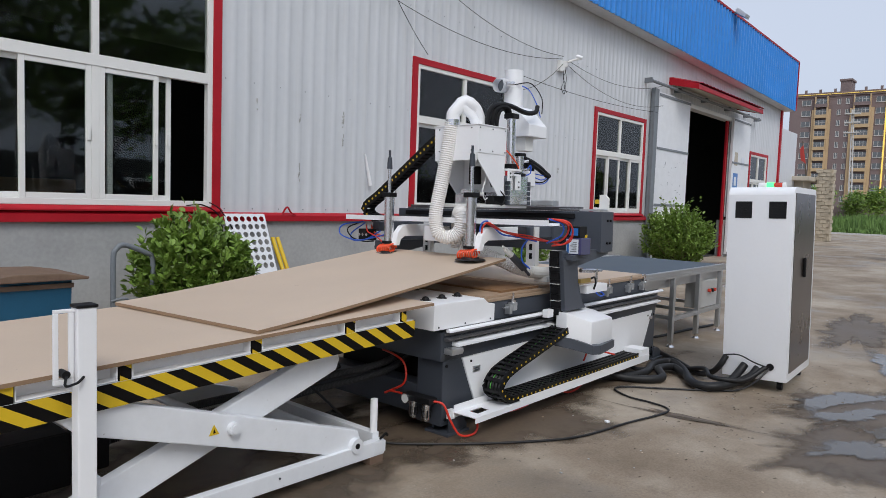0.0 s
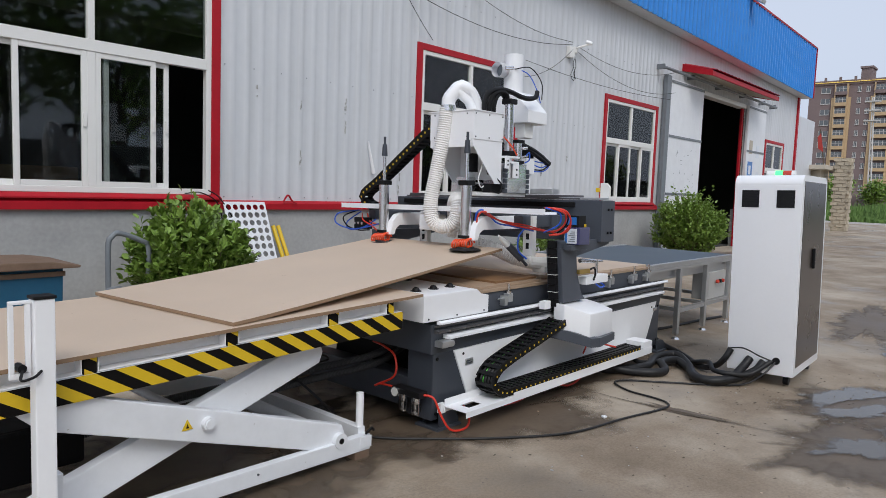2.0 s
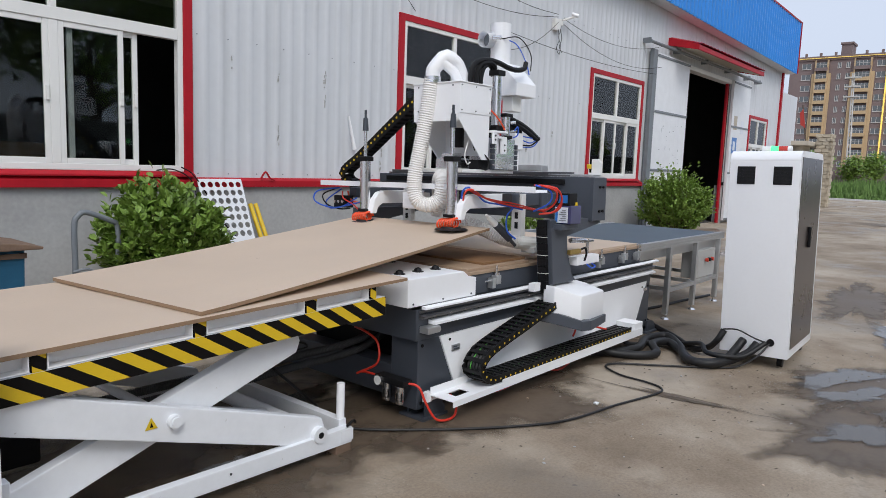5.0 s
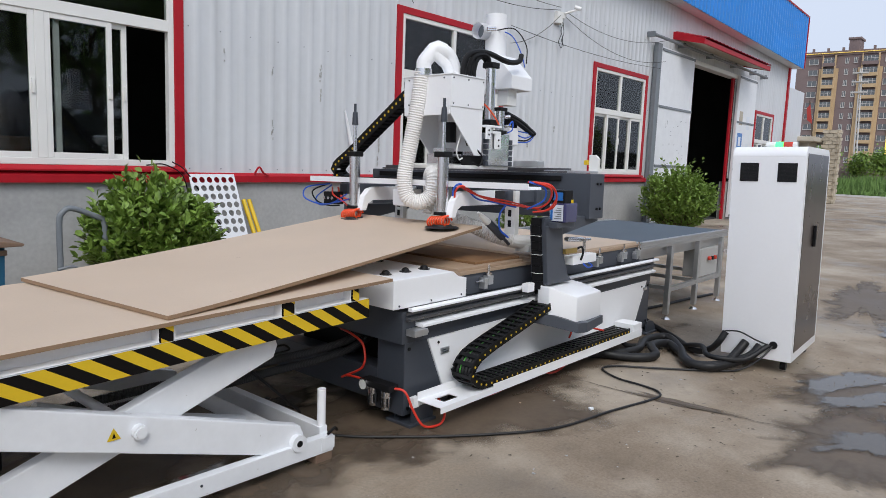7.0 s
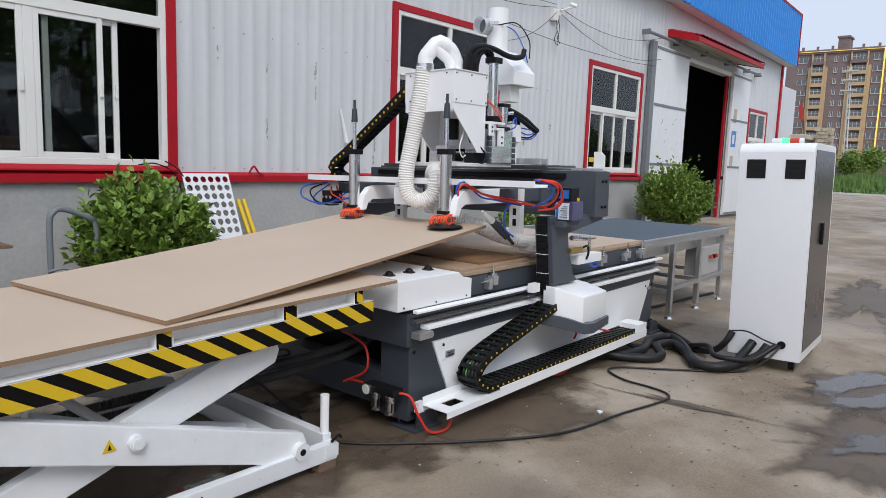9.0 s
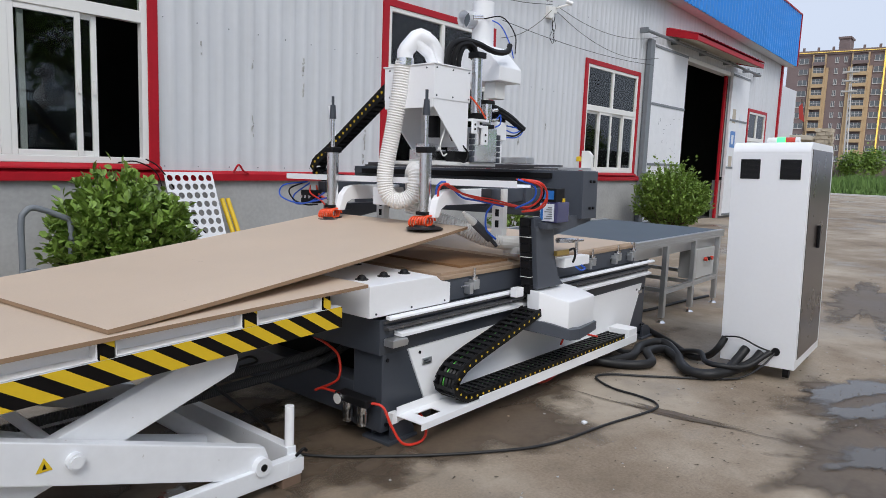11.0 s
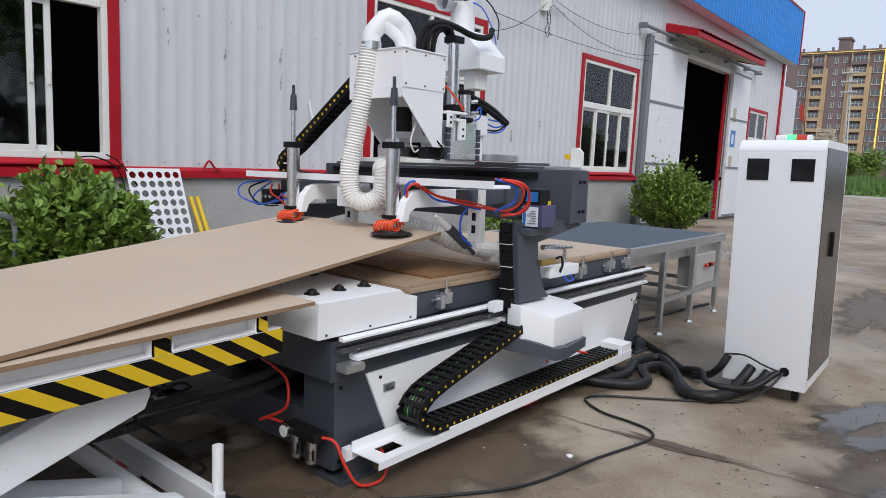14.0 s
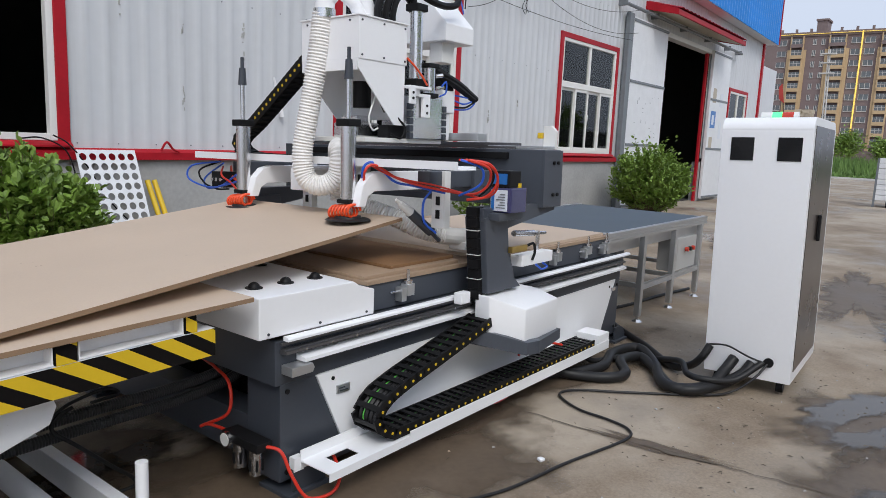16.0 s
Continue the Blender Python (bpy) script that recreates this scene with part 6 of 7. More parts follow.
for xx in (8.42, 9.18, 9.92):
    for yy in (CY0 + 0.0, CY1 - 0.05):
        b = B()
        box(b, xx - 0.03, xx + 0.03, yy, yy + 0.05, 0.05, 0.765, 0.004)
        leg = part("leg", b, ALU, cv)
        b = B()
        cyl(b, (xx, yy + 0.025, 0.0), (xx, yy + 0.025, 0.02), 0.045, 0.025, seg=18)
        cyl(b, (xx, yy + 0.025, 0.02), (xx, yy + 0.025, 0.05), 0.012, seg=10)
        part("levelling_foot", b, STEEL, leg, "steel levelling foot", smooth=True)
    b = B()
    box(b, xx - 0.02, xx + 0.02, CY0 + 0.05, CY1 - 0.05, 0.30, 0.34, 0.004)
    part("cross_rail", b, ALU, cv)
for yy in (CY0 + 0.004, CY1 - 0.046):
    b = B()
    for xa, xb in ((8.45, 9.15), (9.21, 9.89)):
        b = B()
        for za, zb2, d in ((0.285, 0.305, 0), (0.305, 0.312, 0.006), (0.312, 0.332, 0)):
            box(b, xa, xb, yy + d, yy + 0.04 - d, za, zb2)
        part("lower_rail", b, ALU, cv)
b = B()
box(b, 8.95, 9.15, CY0 + 0.5, CY0 + 0.9, 0.345, 0.60, 0.01)
part("drive_motor", b, GREY_TUBE, cv)
ctl = tagged(part("conveyor_control_box", box(B(), 9.24, 9.86, CY0 + 0.03, CY0 + 0.2, 0.34, 0.66, 0.008), BOXGREY), "pale grey control box hung on the conveyor legs", "control box")
for k, m in enumerate((RED_LAMP, BLACK, RED_LAMP)):
    b = B()
    cyl(b, (9.52 + k * 0.09, CY0 + 0.02, 0.54), (9.52 + k * 0.09, CY0 - 0.01, 0.54), 0.022, seg=14)
    bt = part("button", b, m, ctl)
b = B()
box(b, 10.05, 10.35, CY0 + 0.1, CY0 + 0.6, 0.76, 0.80, 0.004)
part("outfeed_lip", b, ALU, cv)
cable("floor_cable", [(8.2, 4.75, 0.015), (8.9, 4.6, 0.015), (9.5, 4.55, 0.015), (10.2, 4.45, 0.015)], 0.016, RUBBER, "black cable on the ground behind the conveyor", group="cables on the ground")

# ---- electrical cabinet ----
cab = thing("electrical_cabinet", (0, 0, 0), "tall white control cabinet on castors with dark side doors", "cabinet")
CW, CD, CH, CB = 0.52, 0.92, 1.728, 0.085
b = B()
box(b, 0.0, CD, 0, CW, CB, CH)
es = [e for e in b.edges if (abs(e.verts[0].co.z - e.verts[1].co.z) < 1e-4 and e.verts[0].co.z > 1 and abs(e.verts[0].co.x - e.verts[1].co.x) < 1e-4)]
bmesh.ops.bevel(b, geom=es, offset=0.085, segments=8, affect="EDGES", profile=0.5)
es = [e for e in b.edges if e.calc_length() > 0.3]
bmesh.ops.bevel(b, geom=es, offset=0.006, segments=2, affect="EDGES", profile=0.6)
body = part("body", b, WHITE, cab, smooth=True)
for y0 in (0.055, 0.325):
    b = B()
    box(b, -0.004, 0.002, y0, y0 + 0.135, 1.462, 1.604, 0.002)
    v = part("vent", b, BLACK, body, "black vent grille")
    b = B()
    for k in range(22):
        box(b, -0.006, -0.004, y0 + 0.006, y0 + 0.129, 1.467 + k * 0.0061, 1.4695 + k * 0.0061)
    part("grille_bar", b, MESH_DARK, v)
for yy, s in ((-0.004, -1), (CW + 0.004, 1)):
    b = B()
    box(b, 0.06, CD - 0.06, min(yy, yy - s * 0.008), max(yy, yy - s * 0.008), CB + 0.07, CH - 0.05, 0.003)
    dr = part("door", b, DARKWINDOW, cab, "dark bronze side door")
    b = B()
    box(b, 0.44, 0.47, min(yy, yy + s * 0.022), max(yy, yy + s * 0.022), 0.95, 1.12, 0.006)
    part("handle", b, BLACK, dr)
for xx in (0.1, CD - 0.1):
    for yy in (0.07, CW - 0.07):
        b = B()
        cyl(b, (xx, yy - 0.02, 0.035), (xx, yy + 0.02, 0.035), 0.035, seg=18)
        box(b, xx - 0.02, xx + 0.03, yy - 0.025, yy + 0.025, 0.06, CB)
        part("castor", b, BLACK, cab)
b = B()
cyl(b, (-0.012, 0.13, 0.205), (0.002, 0.13, 0.205), 0.03, seg=16)
part("cable_gland", b, BLACK, cab)
bar = B()
cyl(bar, (0.5, 0.40, CH + 0.03), (0.5, 0.33, CH + 0.03), 0.026, seg=16)
box(bar, 0.48, 0.52, 0.36, 0.38, CH - 0.004, CH + 0.02)
sl = part("signal_lamp", bar, PVC, cab, "lit green and red signal lamp", smooth=True)
for ya, yb2, m in ((0.33, 0.27, GREEN_LAMP), (0.27, 0.20, RED_LAMP), (0.20, 0.17, PVC)):
    b = B()
    cyl(b, (0.5, ya, CH + 0.03), (0.5, yb2, CH + 0.03), 0.026, seg=16)
    part("lamp_segment", b, m, sl, smooth=True)
cab.matrix_basis = pose(7.25, 2.83, 0.013, -1.4, 0, 2.0)

# cables from the bed to the cabinet
for pts, r in (
        ([(6.35, 4.2, 0.10), (6.53, 4.1, 0.04), (6.87, 3.92, 0.045), (7.2, 3.98, 0.06), (7.42, 3.88, 0.07), (7.17, 3.66, 0.06), (6.88, 3.5, 0.05), (6.84, 3.36, 0.05), (7.0, 3.24, 0.06), (7.16, 3.2, 0.13), (7.24, 3.17, 0.2)], 0.034),
        ([(6.5, 4.15, 0.09), (6.61, 4.0, 0.04), (6.72, 3.8, 0.04), (6.87, 3.74, 0.045), (7.04, 3.85, 0.07), (7.25, 3.8, 0.06), (7.11, 3.64, 0.05), (6.86, 3.44, 0.045), (6.87, 3.29, 0.05), (7.06, 3.2, 0.06), (7.18, 3.1, 0.12), (7.24, 3.06, 0.19)], 0.034),
        ([(7.85, 4.35, 0.12), (7.9, 4.2, 0.03), (7.64, 3.91, 0.03), (7.3, 3.59, 0.035), (7.25, 3.45, 0.08), (7.19, 3.36, 0.17), (7.22, 3.32, 0.26)], 0.026),
        ([(6.9, 4.12, 0.14), (6.95, 4.02, 0.05), (7.2, 3.92, 0.04), (7.35, 3.75, 0.035), (7.2, 3.5, 0.11), (7.0, 3.38, 0.10), (6.98, 3.25, 0.10), (7.1, 3.12, 0.10), (7.24, 3.0, 0.205)], 0.020)):
    cable("power_cable", pts, r, RUBBER, "thick black cable bundle between the bed and the cabinet", group="cables between bed and cabinet", seg=12)
cable("floor_cable", [(7.24, 2.97, 0.205), (7.16, 3.02, 0.12), (7.08, 3.12, 0.03), (6.94, 3.24, 0.012), (6.62, 3.63, 0.012), (6.46, 3.85, 0.012), (6.34, 3.92, 0.012), (6.25, 3.87, 0.012), (6.16, 3.71, 0.012), (6.14, 3.52, 0.012), (6.09, 3.38, 0.012), (5.95, 3.34, 0.012), (5.51, 3.44, 0.012), (5.04, 3.53, 0.012), (4.7, 3.72, 0.012), (4.3, 4.05, 0.012), (4.0, 4.4, 0.012), (3.9, 4.9, 0.012)], 0.0078, RUBBER, "thin black cable snaking over the concrete", group="cables on the ground")
cable("thin_lead", [(7.2, 3.32, 0.27), (7.17, 3.2, 0.29), (7.2, 3.08, 0.24), (7.24, 2.98, 0.205)], 0.006, RUBBER, "thin black lead looped at the cabinet gland", group="cables between bed and cabinet")
# joint in the concrete
b = B()
rnd = random.Random(12)
jl, jr = [], []
for k in range(60):
    f = k / 59
    x = 5.93 + 0.06 * f + 0.35 * f * f + rnd.uniform(-0.012, 0.012)
    y = 4.05 - 2.9 * f
    w = rnd.uniform(0.001, 0.006) + (0.02 * max(0.0, 1 - abs(f - 0.33) / 0.07) if f < 0.5 else 0.0)
    jl.append(b.verts.new((x - w, y, 0.0068)))
    jr.append(b.verts.new((x + w, y, 0.0068)))
for k in range(59):
    b.faces.new((jl[k], jr[k], jr[k + 1], jl[k + 1]))
single("floor_joint", b, JOINT, "dirty open joint in the concrete", "joint", "structure")
# chips, twigs and dirt crumbs on the yard
b = B()
for k in range(300):
    x, y = rnd.uniform(3.6, 12.0), rnd.uniform(1.2, 4.1)
    if k % 2:
        x, y = rnd.gauss(6.9, 0.7), rnd.gauss(2.7, 0.5)
    L, w, a = rnd.uniform(0.004, 0.018), rnd.uniform(0.002, 0.005), rnd.uniform(0, 6.28)
    ca, sa = math.cos(a), math.sin(a)
    q = [(-L, -w), (L, -w * 0.6), (L * 0.8, w), (-L * 0.7, w * 0.8)]
    v = [b.verts.new((x + px * ca - py * sa, y + px * sa + py * ca, 0.007)) for px, py in q] + [b.verts.new((x, y, 0.012))]
    for t in range(4):
        b.faces.new((v[t], v[(t + 1) % 4], v[4])).material_index = 1 if k % 8 == 0 else 0
single("yard_litter", b, [JOINT, PLASTER], "scattered dirt crumbs and chips on the concrete", "litter", "stuff")

# ---- yard clutter by the wall ----
def leaf_mesh(bm, p, d, up, L, w):
    d, up = d.normalized(), up.normalized()
    s = d.cross(up).normalized()
    n = s.cross(d)
    q = [p, p + d * L * 0.28 + s * w * 0.42, p + d * L * 0.68 + s * w * 0.46, p + d * L - n * L * 0.08, p + d * L * 0.68 - s * w * 0.46, p + d * L * 0.28 - s * w * 0.42]
    v = [bm.verts.new(a + n * (L * 0.07 if k in (1, 2, 4, 5) else 0)) for k, a in enumerate(q)]
    bm.faces.new((v[0], v[1], v[2], v[3]))
    bm.faces.new((v[0], v[3], v[4], v[5]))


def bush(name, c, rad, n_twig, L, seed, label, top_shoots=5, group="bushes by the wall"):
    rnd = random.Random(seed)
    root = thing(name, (c[0], c[1], 0.0), label, "bush", group)
    st, lf = B(), B()
    base = Vector((c[0], c[1], 0.0))
    for k in range(n_twig):
        while True:
            v = Vector((rnd.uniform(-1, 1), rnd.uniform(-1, 1), rnd.uniform(-0.75, 1)))
            if 0.15 < v.length < 1:
                break
        v = v.normalized() * (0.55 + 0.45 * rnd.random() ** 0.6)
        bumpy = 1 + 0.26 * noise.noise(v * 2.6 + Vector((seed, 0, 0))) + 0.12 * noise.noise(v * 6.0 + Vector((0, seed, 0)))
        tip = Vector((c[0] + v.x * rad[0] * bumpy, c[1] + v.y * rad[1] * bumpy, c[2] + v.z * rad[2] * bumpy))
        if tip.z < 0.06:
            tip.z = 0.06 + rnd.random() * 0.1
        if k < top_shoots:
            tip = Vector((c[0] + rnd.uniform(-0.7, 0.5) * rad[0], c[1] + rnd.uniform(-0.4, 0.4) * rad[1], c[2] + rad[2] * rnd.uniform(1.02, 1.3)))
        inner = base.lerp(tip, 0.62) + Vector((rnd.uniform(-0.05, 0.05), rnd.uniform(-0.05, 0.05), 0.02))
        if k % 3 == 0:
            sweep(st, [base + Vector((rnd.uniform(-0.08, 0.08), rnd.uniform(-0.08, 0.08), 0)), inner, tip], lambda i: (0.011, 0.006, 0.002)[i], 5, caps=False)
        for j in range(11):
            t = rnd.random()
            p = inner.lerp(tip, 0.25 + 0.8 * t)
            d = (tip - inner).normalized() * 0.7 + Vector((rnd.gauss(0, 0.6), rnd.gauss(0, 0.6), rnd.gauss(0.25, 0.5)))
            up = Vector((rnd.gauss(0, 0.4), rnd.gauss(0, 0.4), 1))
            if abs(d.normalized().dot(up.normalized())) > 0.97:
                continue
            leaf_mesh(lf, p, d, up, L * rnd.uniform(0.6, 1.15), L * rnd.uniform(0.5, 0.75))
    tagged(part("branchwork", st, STEM, root), kind="stuff")
    tagged(part("foliage", lf, LEAF, root, "dense small green leaves"), kind="stuff")


bush("bush", (4.95, 8.15, 0.70), (0.66, 0.48, 0.54), 1300, 0.09, 3, "dense green evergreen bush against the plinth", 5)
bush("bush", (17.2, 7.72, 0.86), (0.89, 0.82, 0.70), 1500, 0.085, 8, "round clipped green bush beside the gate", 10)
bush("bush", (11.6, 8.25, 0.5), (0.5, 0.4, 0.5), 160, 0.08, 11, "small green bush against the plinth", 2)

# punched sheet leaning on the wall
b = B()
PX0, PX1, PZ0, PZ1 = 5.68, 6.26, 0.0, 1.27
holes = [(PX0 + 0.058 + i * 0.093, PZ1 - 0.065 - j * 0.093) for j in range(7) for i in range(6)]
cell = 0.093
nx, nz = 6, 7


def lean_y(z):
    return WALL_Y - 0.10 - (1.27 - z) * 0.42


seg = 16
for (hx, hz) in holes:
    inner, outer = [], []
    for k in range(seg):
        a = k / seg * math.tau
        ca, sa = math.cos(a), math.sin(a)
        m = max(abs(ca), abs(sa))
        inner.append((hx + 0.034 * ca, hz + 0.034 * sa))
        outer.append((hx + cell / 2 * ca / m, hz + cell / 2 * sa / m))
    vi = [b.verts.new((x, lean_y(z), z)) for x, z in inner]
    vo = [b.verts.new((x, lean_y(z), z)) for x, z in outer]
    for k in range(seg):
        b.faces.new((vi[k], vi[(k + 1) % seg], vo[(k + 1) % seg], vo[k]))
zl = PZ1 - 0.065 - 6.5 * cell
for (xa, xb, za, zb2) in ((PX0, PX0 + 0.0115, zl, PZ1), (PX0 + 0.0115 + 6 * cell, PX1, zl, PZ1), (PX0 + 0.0115, PX0 + 0.0115 + 6 * cell, PZ1 - 0.0185, PZ1), (PX0, PX1, PZ0, zl)):
    b.faces.new([b.verts.new((x, lean_y(z), z)) for x, z in ((xa, za), (xb, za), (xb, zb2), (xa, zb2))])
bmesh.ops.recalc_face_normals(b, faces=b.faces)
bmesh.ops.solidify(b, geom=list(b.faces), thickness=0.003)
single("punched_sheet", b, WHITE_WORN, "white sheet punched with rows of round holes, leaning on the wall", "metal sheet")
for dx in (0.0, 0.075):
    b = B()
    cyl(b, (6.44 + dx, 8.30, 0.0), (6.37 + dx, 8.76, 0.97), 0.026, seg=14)
    single("yellow_pipe", b, YELLOW, "yellow plastic pipe leaning on the wall", "pipe", smooth=True, group="yellow pipes")
# tube handle of a cart
b = B()
sweep(b, curve_points([(4.03, 8.05, 0.0), (4.03, 8.05, 0.5), (4.03, 8.05, 0.86), (4.06, 8.05, 0.95), (4.14, 8.05, 0.985), (4.36, 8.05, 0.90), (4.42, 8.05, 0.84), (4.42, 8.05, 0.6), (4.40, 8.05, 0.0)], 6), 0.026, 12)
sweep(b, curve_points([(4.0, 8.03, 0.45), (4.12, 8.0, 0.47), (4.2, 8.0, 0.40), (4.2, 8.03, 0.3)], 6), 0.012, 8)
single("cart_handle", b, GREY_TUBE, "bent grey tube handle of a yard cart", "cart", smooth=True)
bn = thing("waste_bin", (3.12, 7.7, 0.0), "dark blue metal bin with a rusty flat lid", "bin")
part("body", prism(B(), [(2.87, 0.0), (3.38, 0.0), (3.40, 0.77), (2.85, 0.77)], "y", 7.4, 7.95, 0.01), BLUE_BIN, bn)
part("band", box(B(), 2.84, 3.41, 7.385, 7.4, 0.70, 0.74, 0.004), RUST, bn)
part("lid", prism(B(), [(2.76, 0.77), (3.50, 0.77), (3.51, 0.79), (3.3, 0.825), (2.95, 0.835), (2.75, 0.80)], "y", 7.32, 8.02, 0.008), RUST, bn, "rusty flat lid")
cable("blue_pipe", [(1.8, 8.3, 0.9), (2.6, 8.25, 0.9), (2.75, 8.2, 0.88), (2.8, 8.2, 0.75), (2.8, 8.2, 0.0)], 0.04, BLUE_BIN, "blue painted water pipe by the wall", "pipe")
for pts in ([(5.5, WALL_Y - 0.08, 1.40), (5.62, WALL_Y - 0.12, 1.32), (5.8, WALL_Y - 0.1, 1.1), (5.95, WALL_Y - 0.16, 0.8), (6.2, 8.55, 0.45)], [(5.2, WALL_Y - 0.1, 1.36), (5.4, WALL_Y - 0.1, 1.37), (5.6, WALL_Y - 0.12, 1.25), (5.7, WALL_Y - 0.1, 0.95)]):
    cable("wall_cable", pts, 0.007, BLACK, "loose black cable hanging out of the window", group="cables at the window")
cable("red_cord", [(6.55, WALL_Y - 0.09, 1.27), (6.6, WALL_Y - 0.12, 1.36), (6.68, WALL_Y - 0.1, 1.29), (6.75, WALL_Y - 0.1, 1.26)], 0.012, RED, "red cord hooked over the drip band", "cord")
b = B()
cyl(b, (8.15, WALL_Y - 0.05, 1.7), (8.02, WALL_Y - 0.06, 2.15), 0.03, 0.012, seg=8)
single("white_stick", b, WHITE, "white plastic stick leaning on the sheet wall", "stick")
rnd = random.Random(4)
for k in range(28):
    x, y = rnd.uniform(3.9, 8.5), rnd.uniform(2.2, 4.0)
    s = rnd.uniform(0.004, 0.010)
    b = B()
    bmesh.ops.create_icosphere(b, subdivisions=1, radius=s)
    for v in b.verts:
        v.co = Vector((x + v.co.x * rnd.uniform(0.7, 1.5), y + v.co.y * rnd.uniform(0.7, 1.5), max(0.0, s * 0.35 + v.co.z * 0.5)))
    single("pebble", b, PLASTER if k % 3 else MDF, "small stone chip on the concrete", "pebble", group="chips on the ground")
b = B()
prism(b, [(5.43, 3.54), (5.465, 3.535), (5.47, 3.56), (5.445, 3.57)], "z", 0.004, 0.018, 0.004)
single("debris_chip", b, WHITE, "white chip lying on the concrete", "debris")

# ---- distance ----
b = B()
box(b, 32.5, 41.0, 11.0, 18.0, 0, 5.6)
single("annex_wall", b, SHEET, "white sheet metal annex beyond the workshop", "wall", "structure")
gp = thing("stone_gate_pillar", (42.3, 9.75, 0), "tall gate pillar of rough tan stone blocks", "pillar")
pc = B()
box(pc, 42.03, 42.67, 9.43, 10.12, 0, 3.8)
part("core", pc, STONE, gp)
rnd = random.Random(2)
sm = []
for k in range(4):
    s = B()
    box(s, -0.16, 0.16, -0.03, 0.03, -0.085, 0.085, 0.012)
    for v in s.verts:
        v.co += Vector((rnd.uniform(-0.008, 0.008), rnd.uniform(-0.012, 0.012), rnd.uniform(-0.008, 0.008)))
    me = bpy.data.meshes.new("stone")
    s.to_mesh(me)
    s.free()
    me.materials.append(STONE)
    sm.append(me)
for r in range(20):
    for k in range(2):
        for face in range(2):
            ob = new("stone", sm[rnd.randrange(4)])
            ob.parent = gp
            ob.matrix_parent_inverse = Matrix.Translation(-gp.location)
            off = (0.17 if r % 2 else 0.0) + k * 0.345 - 0.09
            if face:
                ob.matrix_basis = pose(42.17 + off, 9.41, 0.1 + r * 0.19)
            else:
                ob.matrix_basis = pose(42.01, 9.60 + off, 0.1 + r * 0.19, 0, 0, 90)
b = B()
box(b, 40.5, 43.2, 10.2, 12.2, 3.15, 3.38, 0.03)
box(b, 41.2, 42.9, 10.6, 12.2, 0, 3.15)
single("gate_house", b, CAN_BEIGE, "low beige gate house roof beside the pillar", "gate house")
fl = thing("flag", (42.0, 10.7, 3.38), "red flag on a thin pole", "flag")
b = B()
cyl(b, (42.0, 10.65, 3.38), (42.0, 10.95, 5.3), 0.03, seg=8)
part("pole", b, STEM, fl)
b = B()
prism(b, [(10.72, 4.1), (10.90, 5.1), (11.05, 4.9), (10.98, 4.3)], "x", 41.96, 41.98)
part("cloth", b, FLAG, fl)

wc = thing("crate", (28.2, 4.2, 0), "tall white slatted crate on a dark pallet", "crate")
for k in range(8):
    part("slat", box(B(), 28.05, 29.2, 3.5, 4.72, 0.22 + k * 0.165, 0.375 + k * 0.165, 0.012), WHITE_WORN, wc)
part("post", box(B(), 28.03, 28.09, 4.70, 4.76, 0.0, 1.52, 0.004), GREY_TUBE, wc)
part("pallet", box(B(), 28.0, 29.2, 3.4, 4.4, 0.0, 0.2, 0.01), BLACK, wc)
# weeds along the far edge of the yard
rnd = random.Random(9)
b = B()
for k in range(22000):
    x, y = 58 + rnd.random() ** 1.5 * 34, rnd.uniform(-30, 40)
    h = 0.25 + 0.9 * max(0, noise.noise(Vector((x * 0.2, y * 0.2, 0))) + 0.4) + 0.03 * (x - 58)
    w = rnd.uniform(0.05, 0.16)
    a = rnd.uniform(0, math.pi)
    dx, dy = math.cos(a) * w, math.sin(a) * w
    lx, ly = rnd.uniform(-0.2, 0.2), rnd.uniform(-0.2, 0.2)
    v = [b.verts.new(p) for p in ((x - dx, y - dy, 0), (x + dx, y + dy, 0), (x + lx + dx * 0.5, y + ly + dy * 0.5, h * 0.7), (x + lx * 1.6, y + ly * 1.6, h), (x + lx - dx * 0.5, y + ly - dy * 0.5, h * 0.7))]
    b.faces.new(v)
single("weeds", b, GRASS, "green weeds and long grass beyond the yard", "grass", "stuff")
b = B()
box(b, 57.6, 58.0, -40, 45, 0, 0.12)
single("kerb", b, FAR_WHITE, "pale concrete kerb before the weeds", "kerb", "structure")
b = B()
box(b, 108, 108.5, -20, 70, 0, 2.4)
single("far_wall", b, HAZED_BROWN, "low grey-brown boundary wall before the flats", "wall", "structure")

# lattice mast
ms = thing("lattice_mast", (120, 22.2, 0), "pale lattice mast standing before the flats", "mast")
for dx, dy in ((-0.22, -0.22), (0.22, -0.22), (0.22, 0.22), (-0.22, 0.22)):
    b = B()
    sweep(b, [(120 + dx, 22.0 + dy, 0), (120 + dx * 0.5, 22.6 + dy * 0.5, 17)], 0.07, 5)
    part("upright", b, FAR_WHITE, ms)
b = B()
for k in range(16):
    z = 1 + k
    f = 1 - 0.5 * z / 17
    s = 0.22 * f
    yo = 22.0 + 0.6 * z / 17
    sg = 1 if k % 2 else -1
    sweep(b, [(120 - s, yo - s * sg, z), (120 - s, yo + s * sg, z + 1)], 0.04, 4)
for z in (13.5, 15.0, 16.3):
    box(b, 119.6, 120.4, 21.6, 23.6, z, z + 0.18)
part("bracing", b, FAR_WHITE, ms)


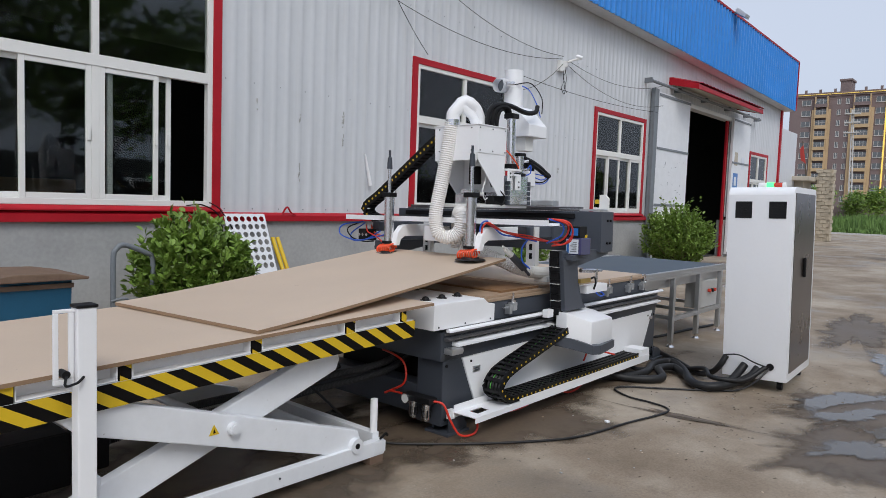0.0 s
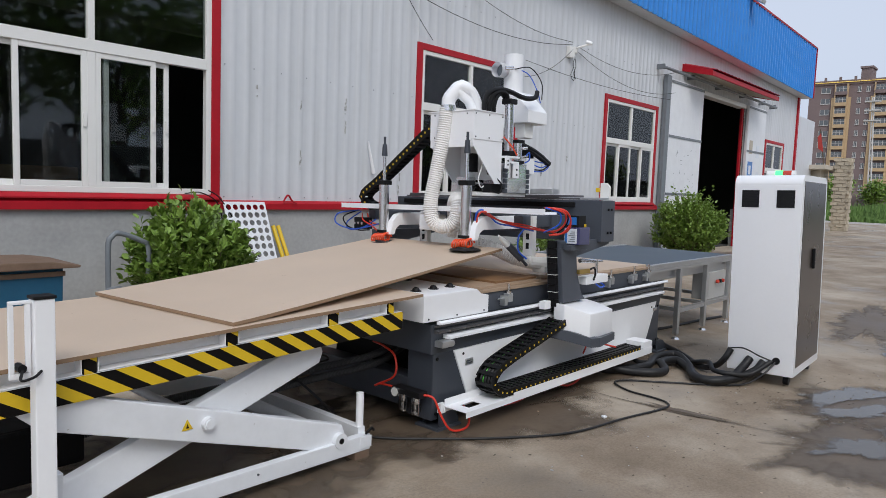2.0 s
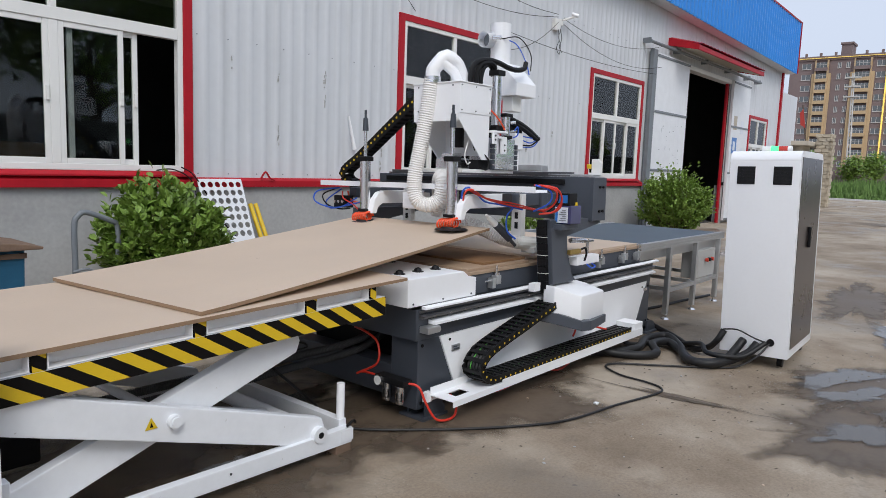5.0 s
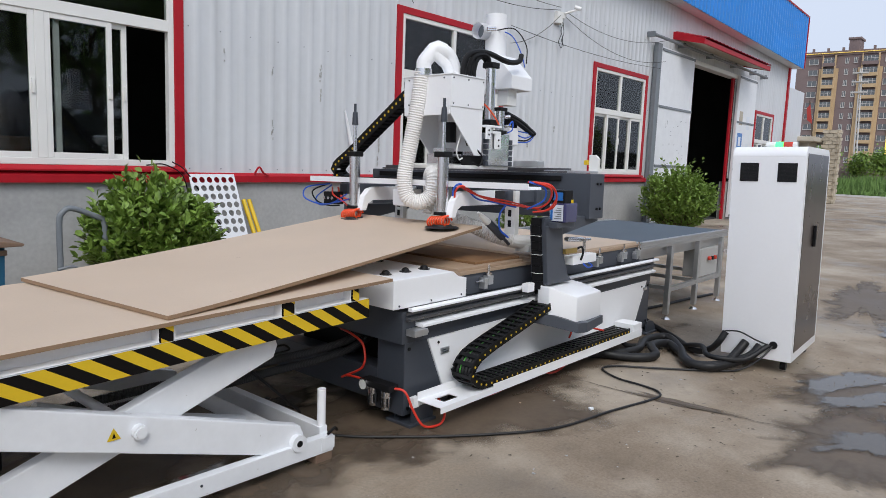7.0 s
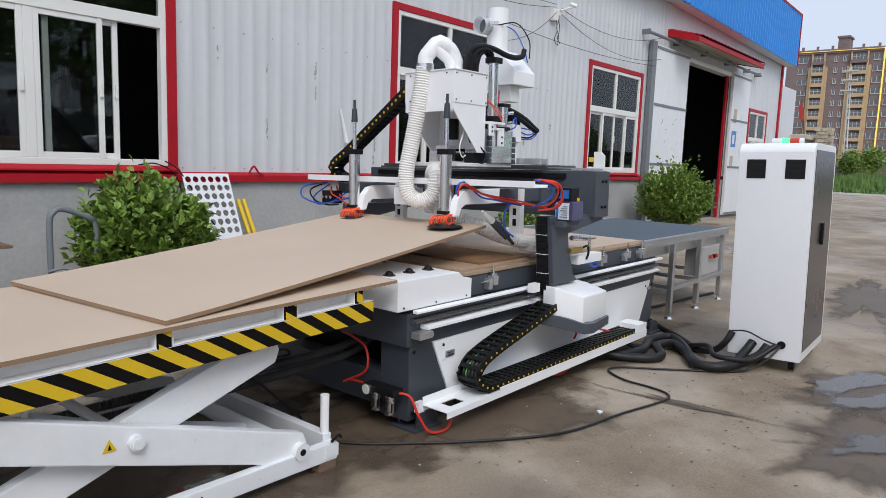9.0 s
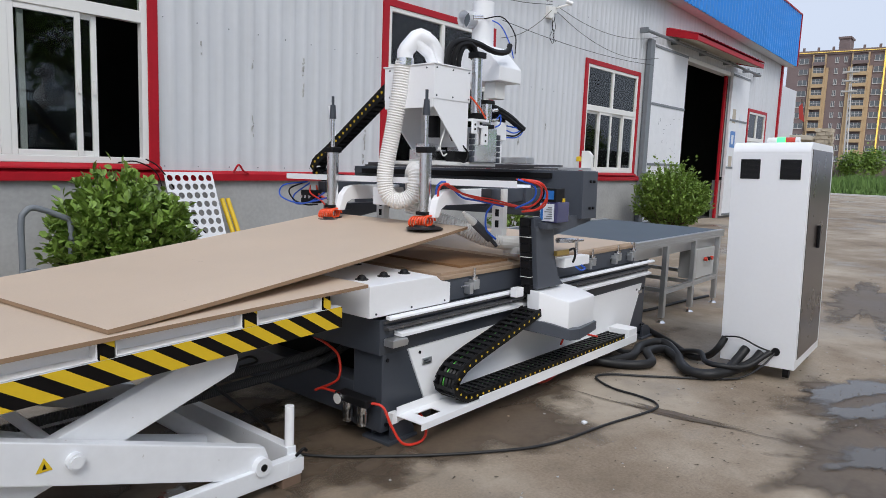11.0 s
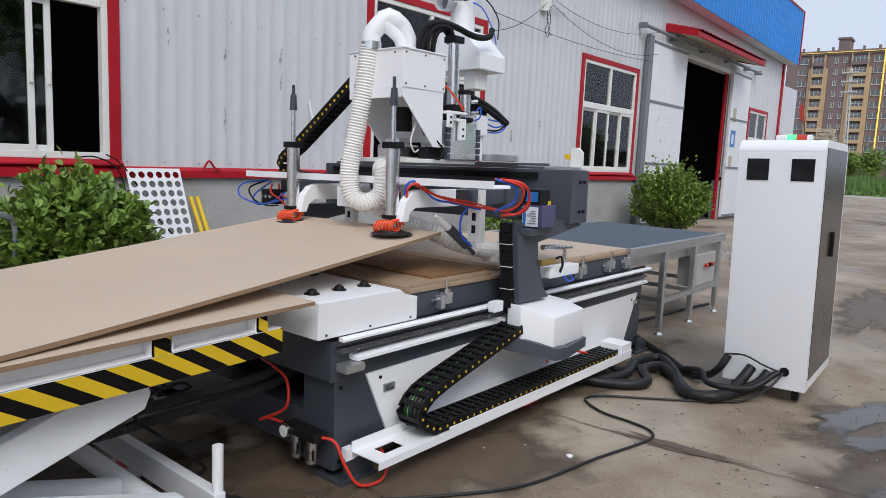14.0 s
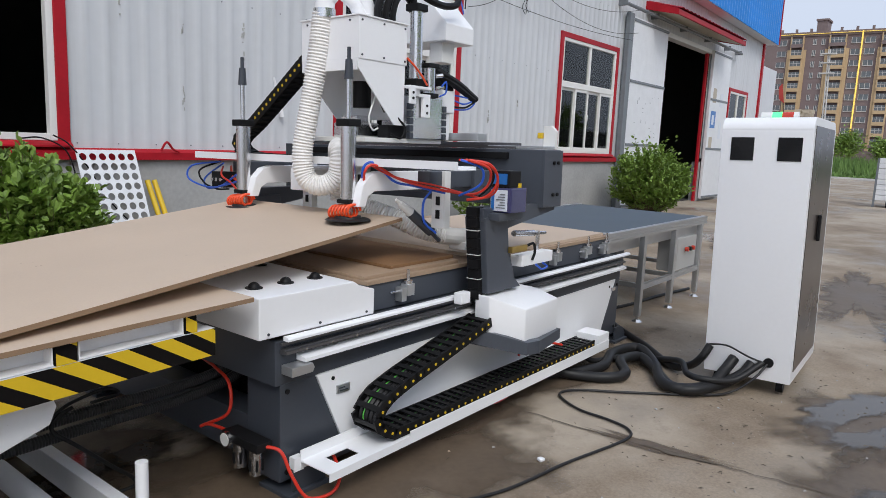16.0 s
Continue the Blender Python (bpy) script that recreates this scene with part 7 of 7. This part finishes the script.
def flats(name, x0, ya, yb, floors, fh, label, bays, depth=14):
    """A block of flats: bays are (y from left, width, kind) counted along its front."""
    H = floors * fh + 1.0
    root = thing(name, (x0, (ya + yb) / 2, 0), label, "apartment building", "far flats")
    b = B()
    box(b, x0, x0 + depth, ya, yb, 0, H)
    part("wall", b, HAZED_BROWN, root)
    b = B()
    box(b, x0 - 0.35, x0 + depth + 0.3, ya - 0.3, yb + 0.3, H, H + 0.5)
    box(b, x0 - 0.4, x0 - 0.1, ya - 0.3, yb + 0.3, H + 0.5, H + 1.3)
    roof = part("roof", b, HAZED_BROWN, root)
    k = yb
    while k > ya:
        part("parapet_block", box(B(), x0 - 0.42, x0 - 0.02, k - 0.7, k, H + 1.3, H + 2.3), HAZED_BROWN, roof)
        k -= 4.2
    for (o, w, kind) in bays:
        y1 = yb - o
        y0 = y1 - w
        if kind == "balcony":
            b = B()
            box(b, x0 - 1.1, x0 - 0.9, y0, y0 + 0.35, 1, H)
            box(b, x0 - 1.1, x0 - 0.9, y1 - 0.35, y1, 1, H)
            box(b, x0 - 0.9, x0 + 0.05, y0, y0 + 0.12, 1, H)
            box(b, x0 - 0.9, x0 + 0.05, y1 - 0.12, y1, 1, H)
            part("pier", b, HAZED_TAN, root)
        if kind == "pier":
            b = B()
            box(b, x0 - 0.6, x0 + 0.05, y0, y1, 1, H - fh * 1.2)
            part("pier", b, HAZED_TAN, root)
            continue
        for f in range(floors):
            z = 1.0 + f * fh
            if kind == "balcony":
                b = B()
                box(b, x0 - 1.2, x0, y0 + 0.12, y1 - 0.12, z, z + 1.05)
                bal = part("balcony", b, HAZED_TAN if 1 < f < floors - 1 else HAZED_BROWN, root)
                b = B()
                box(b, x0 - 0.8, x0 - 0.7, y0 + 0.35, y1 - 0.35, z + 1.05, z + 2.65)
                wnd = part("window", b, FAR_GLASS, root)
                b = B()
                n = max(2, int(w / 1.1))
                for q in range(n + 1):
                    yy = y0 + 0.35 + (w - 0.7) * q / n
                    box(b, x0 - 0.86, x0 - 0.8, yy - 0.05, yy + 0.05, z + 1.05, z + 2.65)
                box(b, x0 - 0.87, x0 - 0.8, y0 + 0.35, y1 - 0.35, z + 1.9, z + 1.98)
                part("frame", b, FAR_WHITE, wnd)
            else:
                b = B()
                box(b, x0 - 0.06, x0 + 0.02, y0, y1, z + 0.9, z + 2.5)
                wnd = part("window", b, FAR_GLASS, root)
                b = B()
                for yy in (y0, (y0 + y1) / 2, y1):
                    box(b, x0 - 0.12, x0 - 0.06, yy - 0.06, yy + 0.06, z + 0.9, z + 2.5)
                box(b, x0 - 0.2, x0 - 0.02, y0 - 0.1, y1 + 0.1, z + 0.72, z + 0.9)
                part("frame", b, FAR_WHITE, wnd)
    return root, H


fb, FH = flats("apartment_building", 250, 26.0, 64.0, 11, 3.4, "tall brown and tan block of flats with rows of balconies",
               [(3.6, 2.6, "window"), (6.7, 0.8, "pier"), (7.5, 3.8, "balcony"), (11.3, 0.8, "pier"), (13.8, 0.9, "window"), (16.2, 0.9, "window"), (17.5, 0.9, "pier"), (18.4, 4.7, "balcony"), (23.1, 0.9, "pier"), (24.4, 2.4, "window"), (28.0, 2.6, "window"), (31.5, 0.8, "pier"), (32.3, 3.6, "balcony")])
b = B()
box(b, 249.4, 250.0, 36.65, 37.0, 8, FH + 1)
part("gold_strip", b, GOLD, fb, "lit gold strip down the facade")
b = B()
box(b, 249.3, 249.55, 26, 64, FH + 0.6, FH + 0.72)
part("gold_strip", b, GOLD, fb)
b = B()
box(b, 252, 258, 47.1, 50.1, FH + 0.5, FH + 5.3)
box(b, 251.7, 258.3, 46.8, 50.4, FH + 4.9, FH + 5.5)
part("roof_tower", b, HAZED_BROWN, fb)
flats("apartment_building", 300, -4.0, 30.0, 11, 3.3, "brown and tan block of flats farther off",
      [(1.0, 4.5, "balcony"), (7.5, 1.5, "window"), (11.0, 4.5, "balcony"), (18, 1.6, "window"), (22, 4.5, "balcony")])
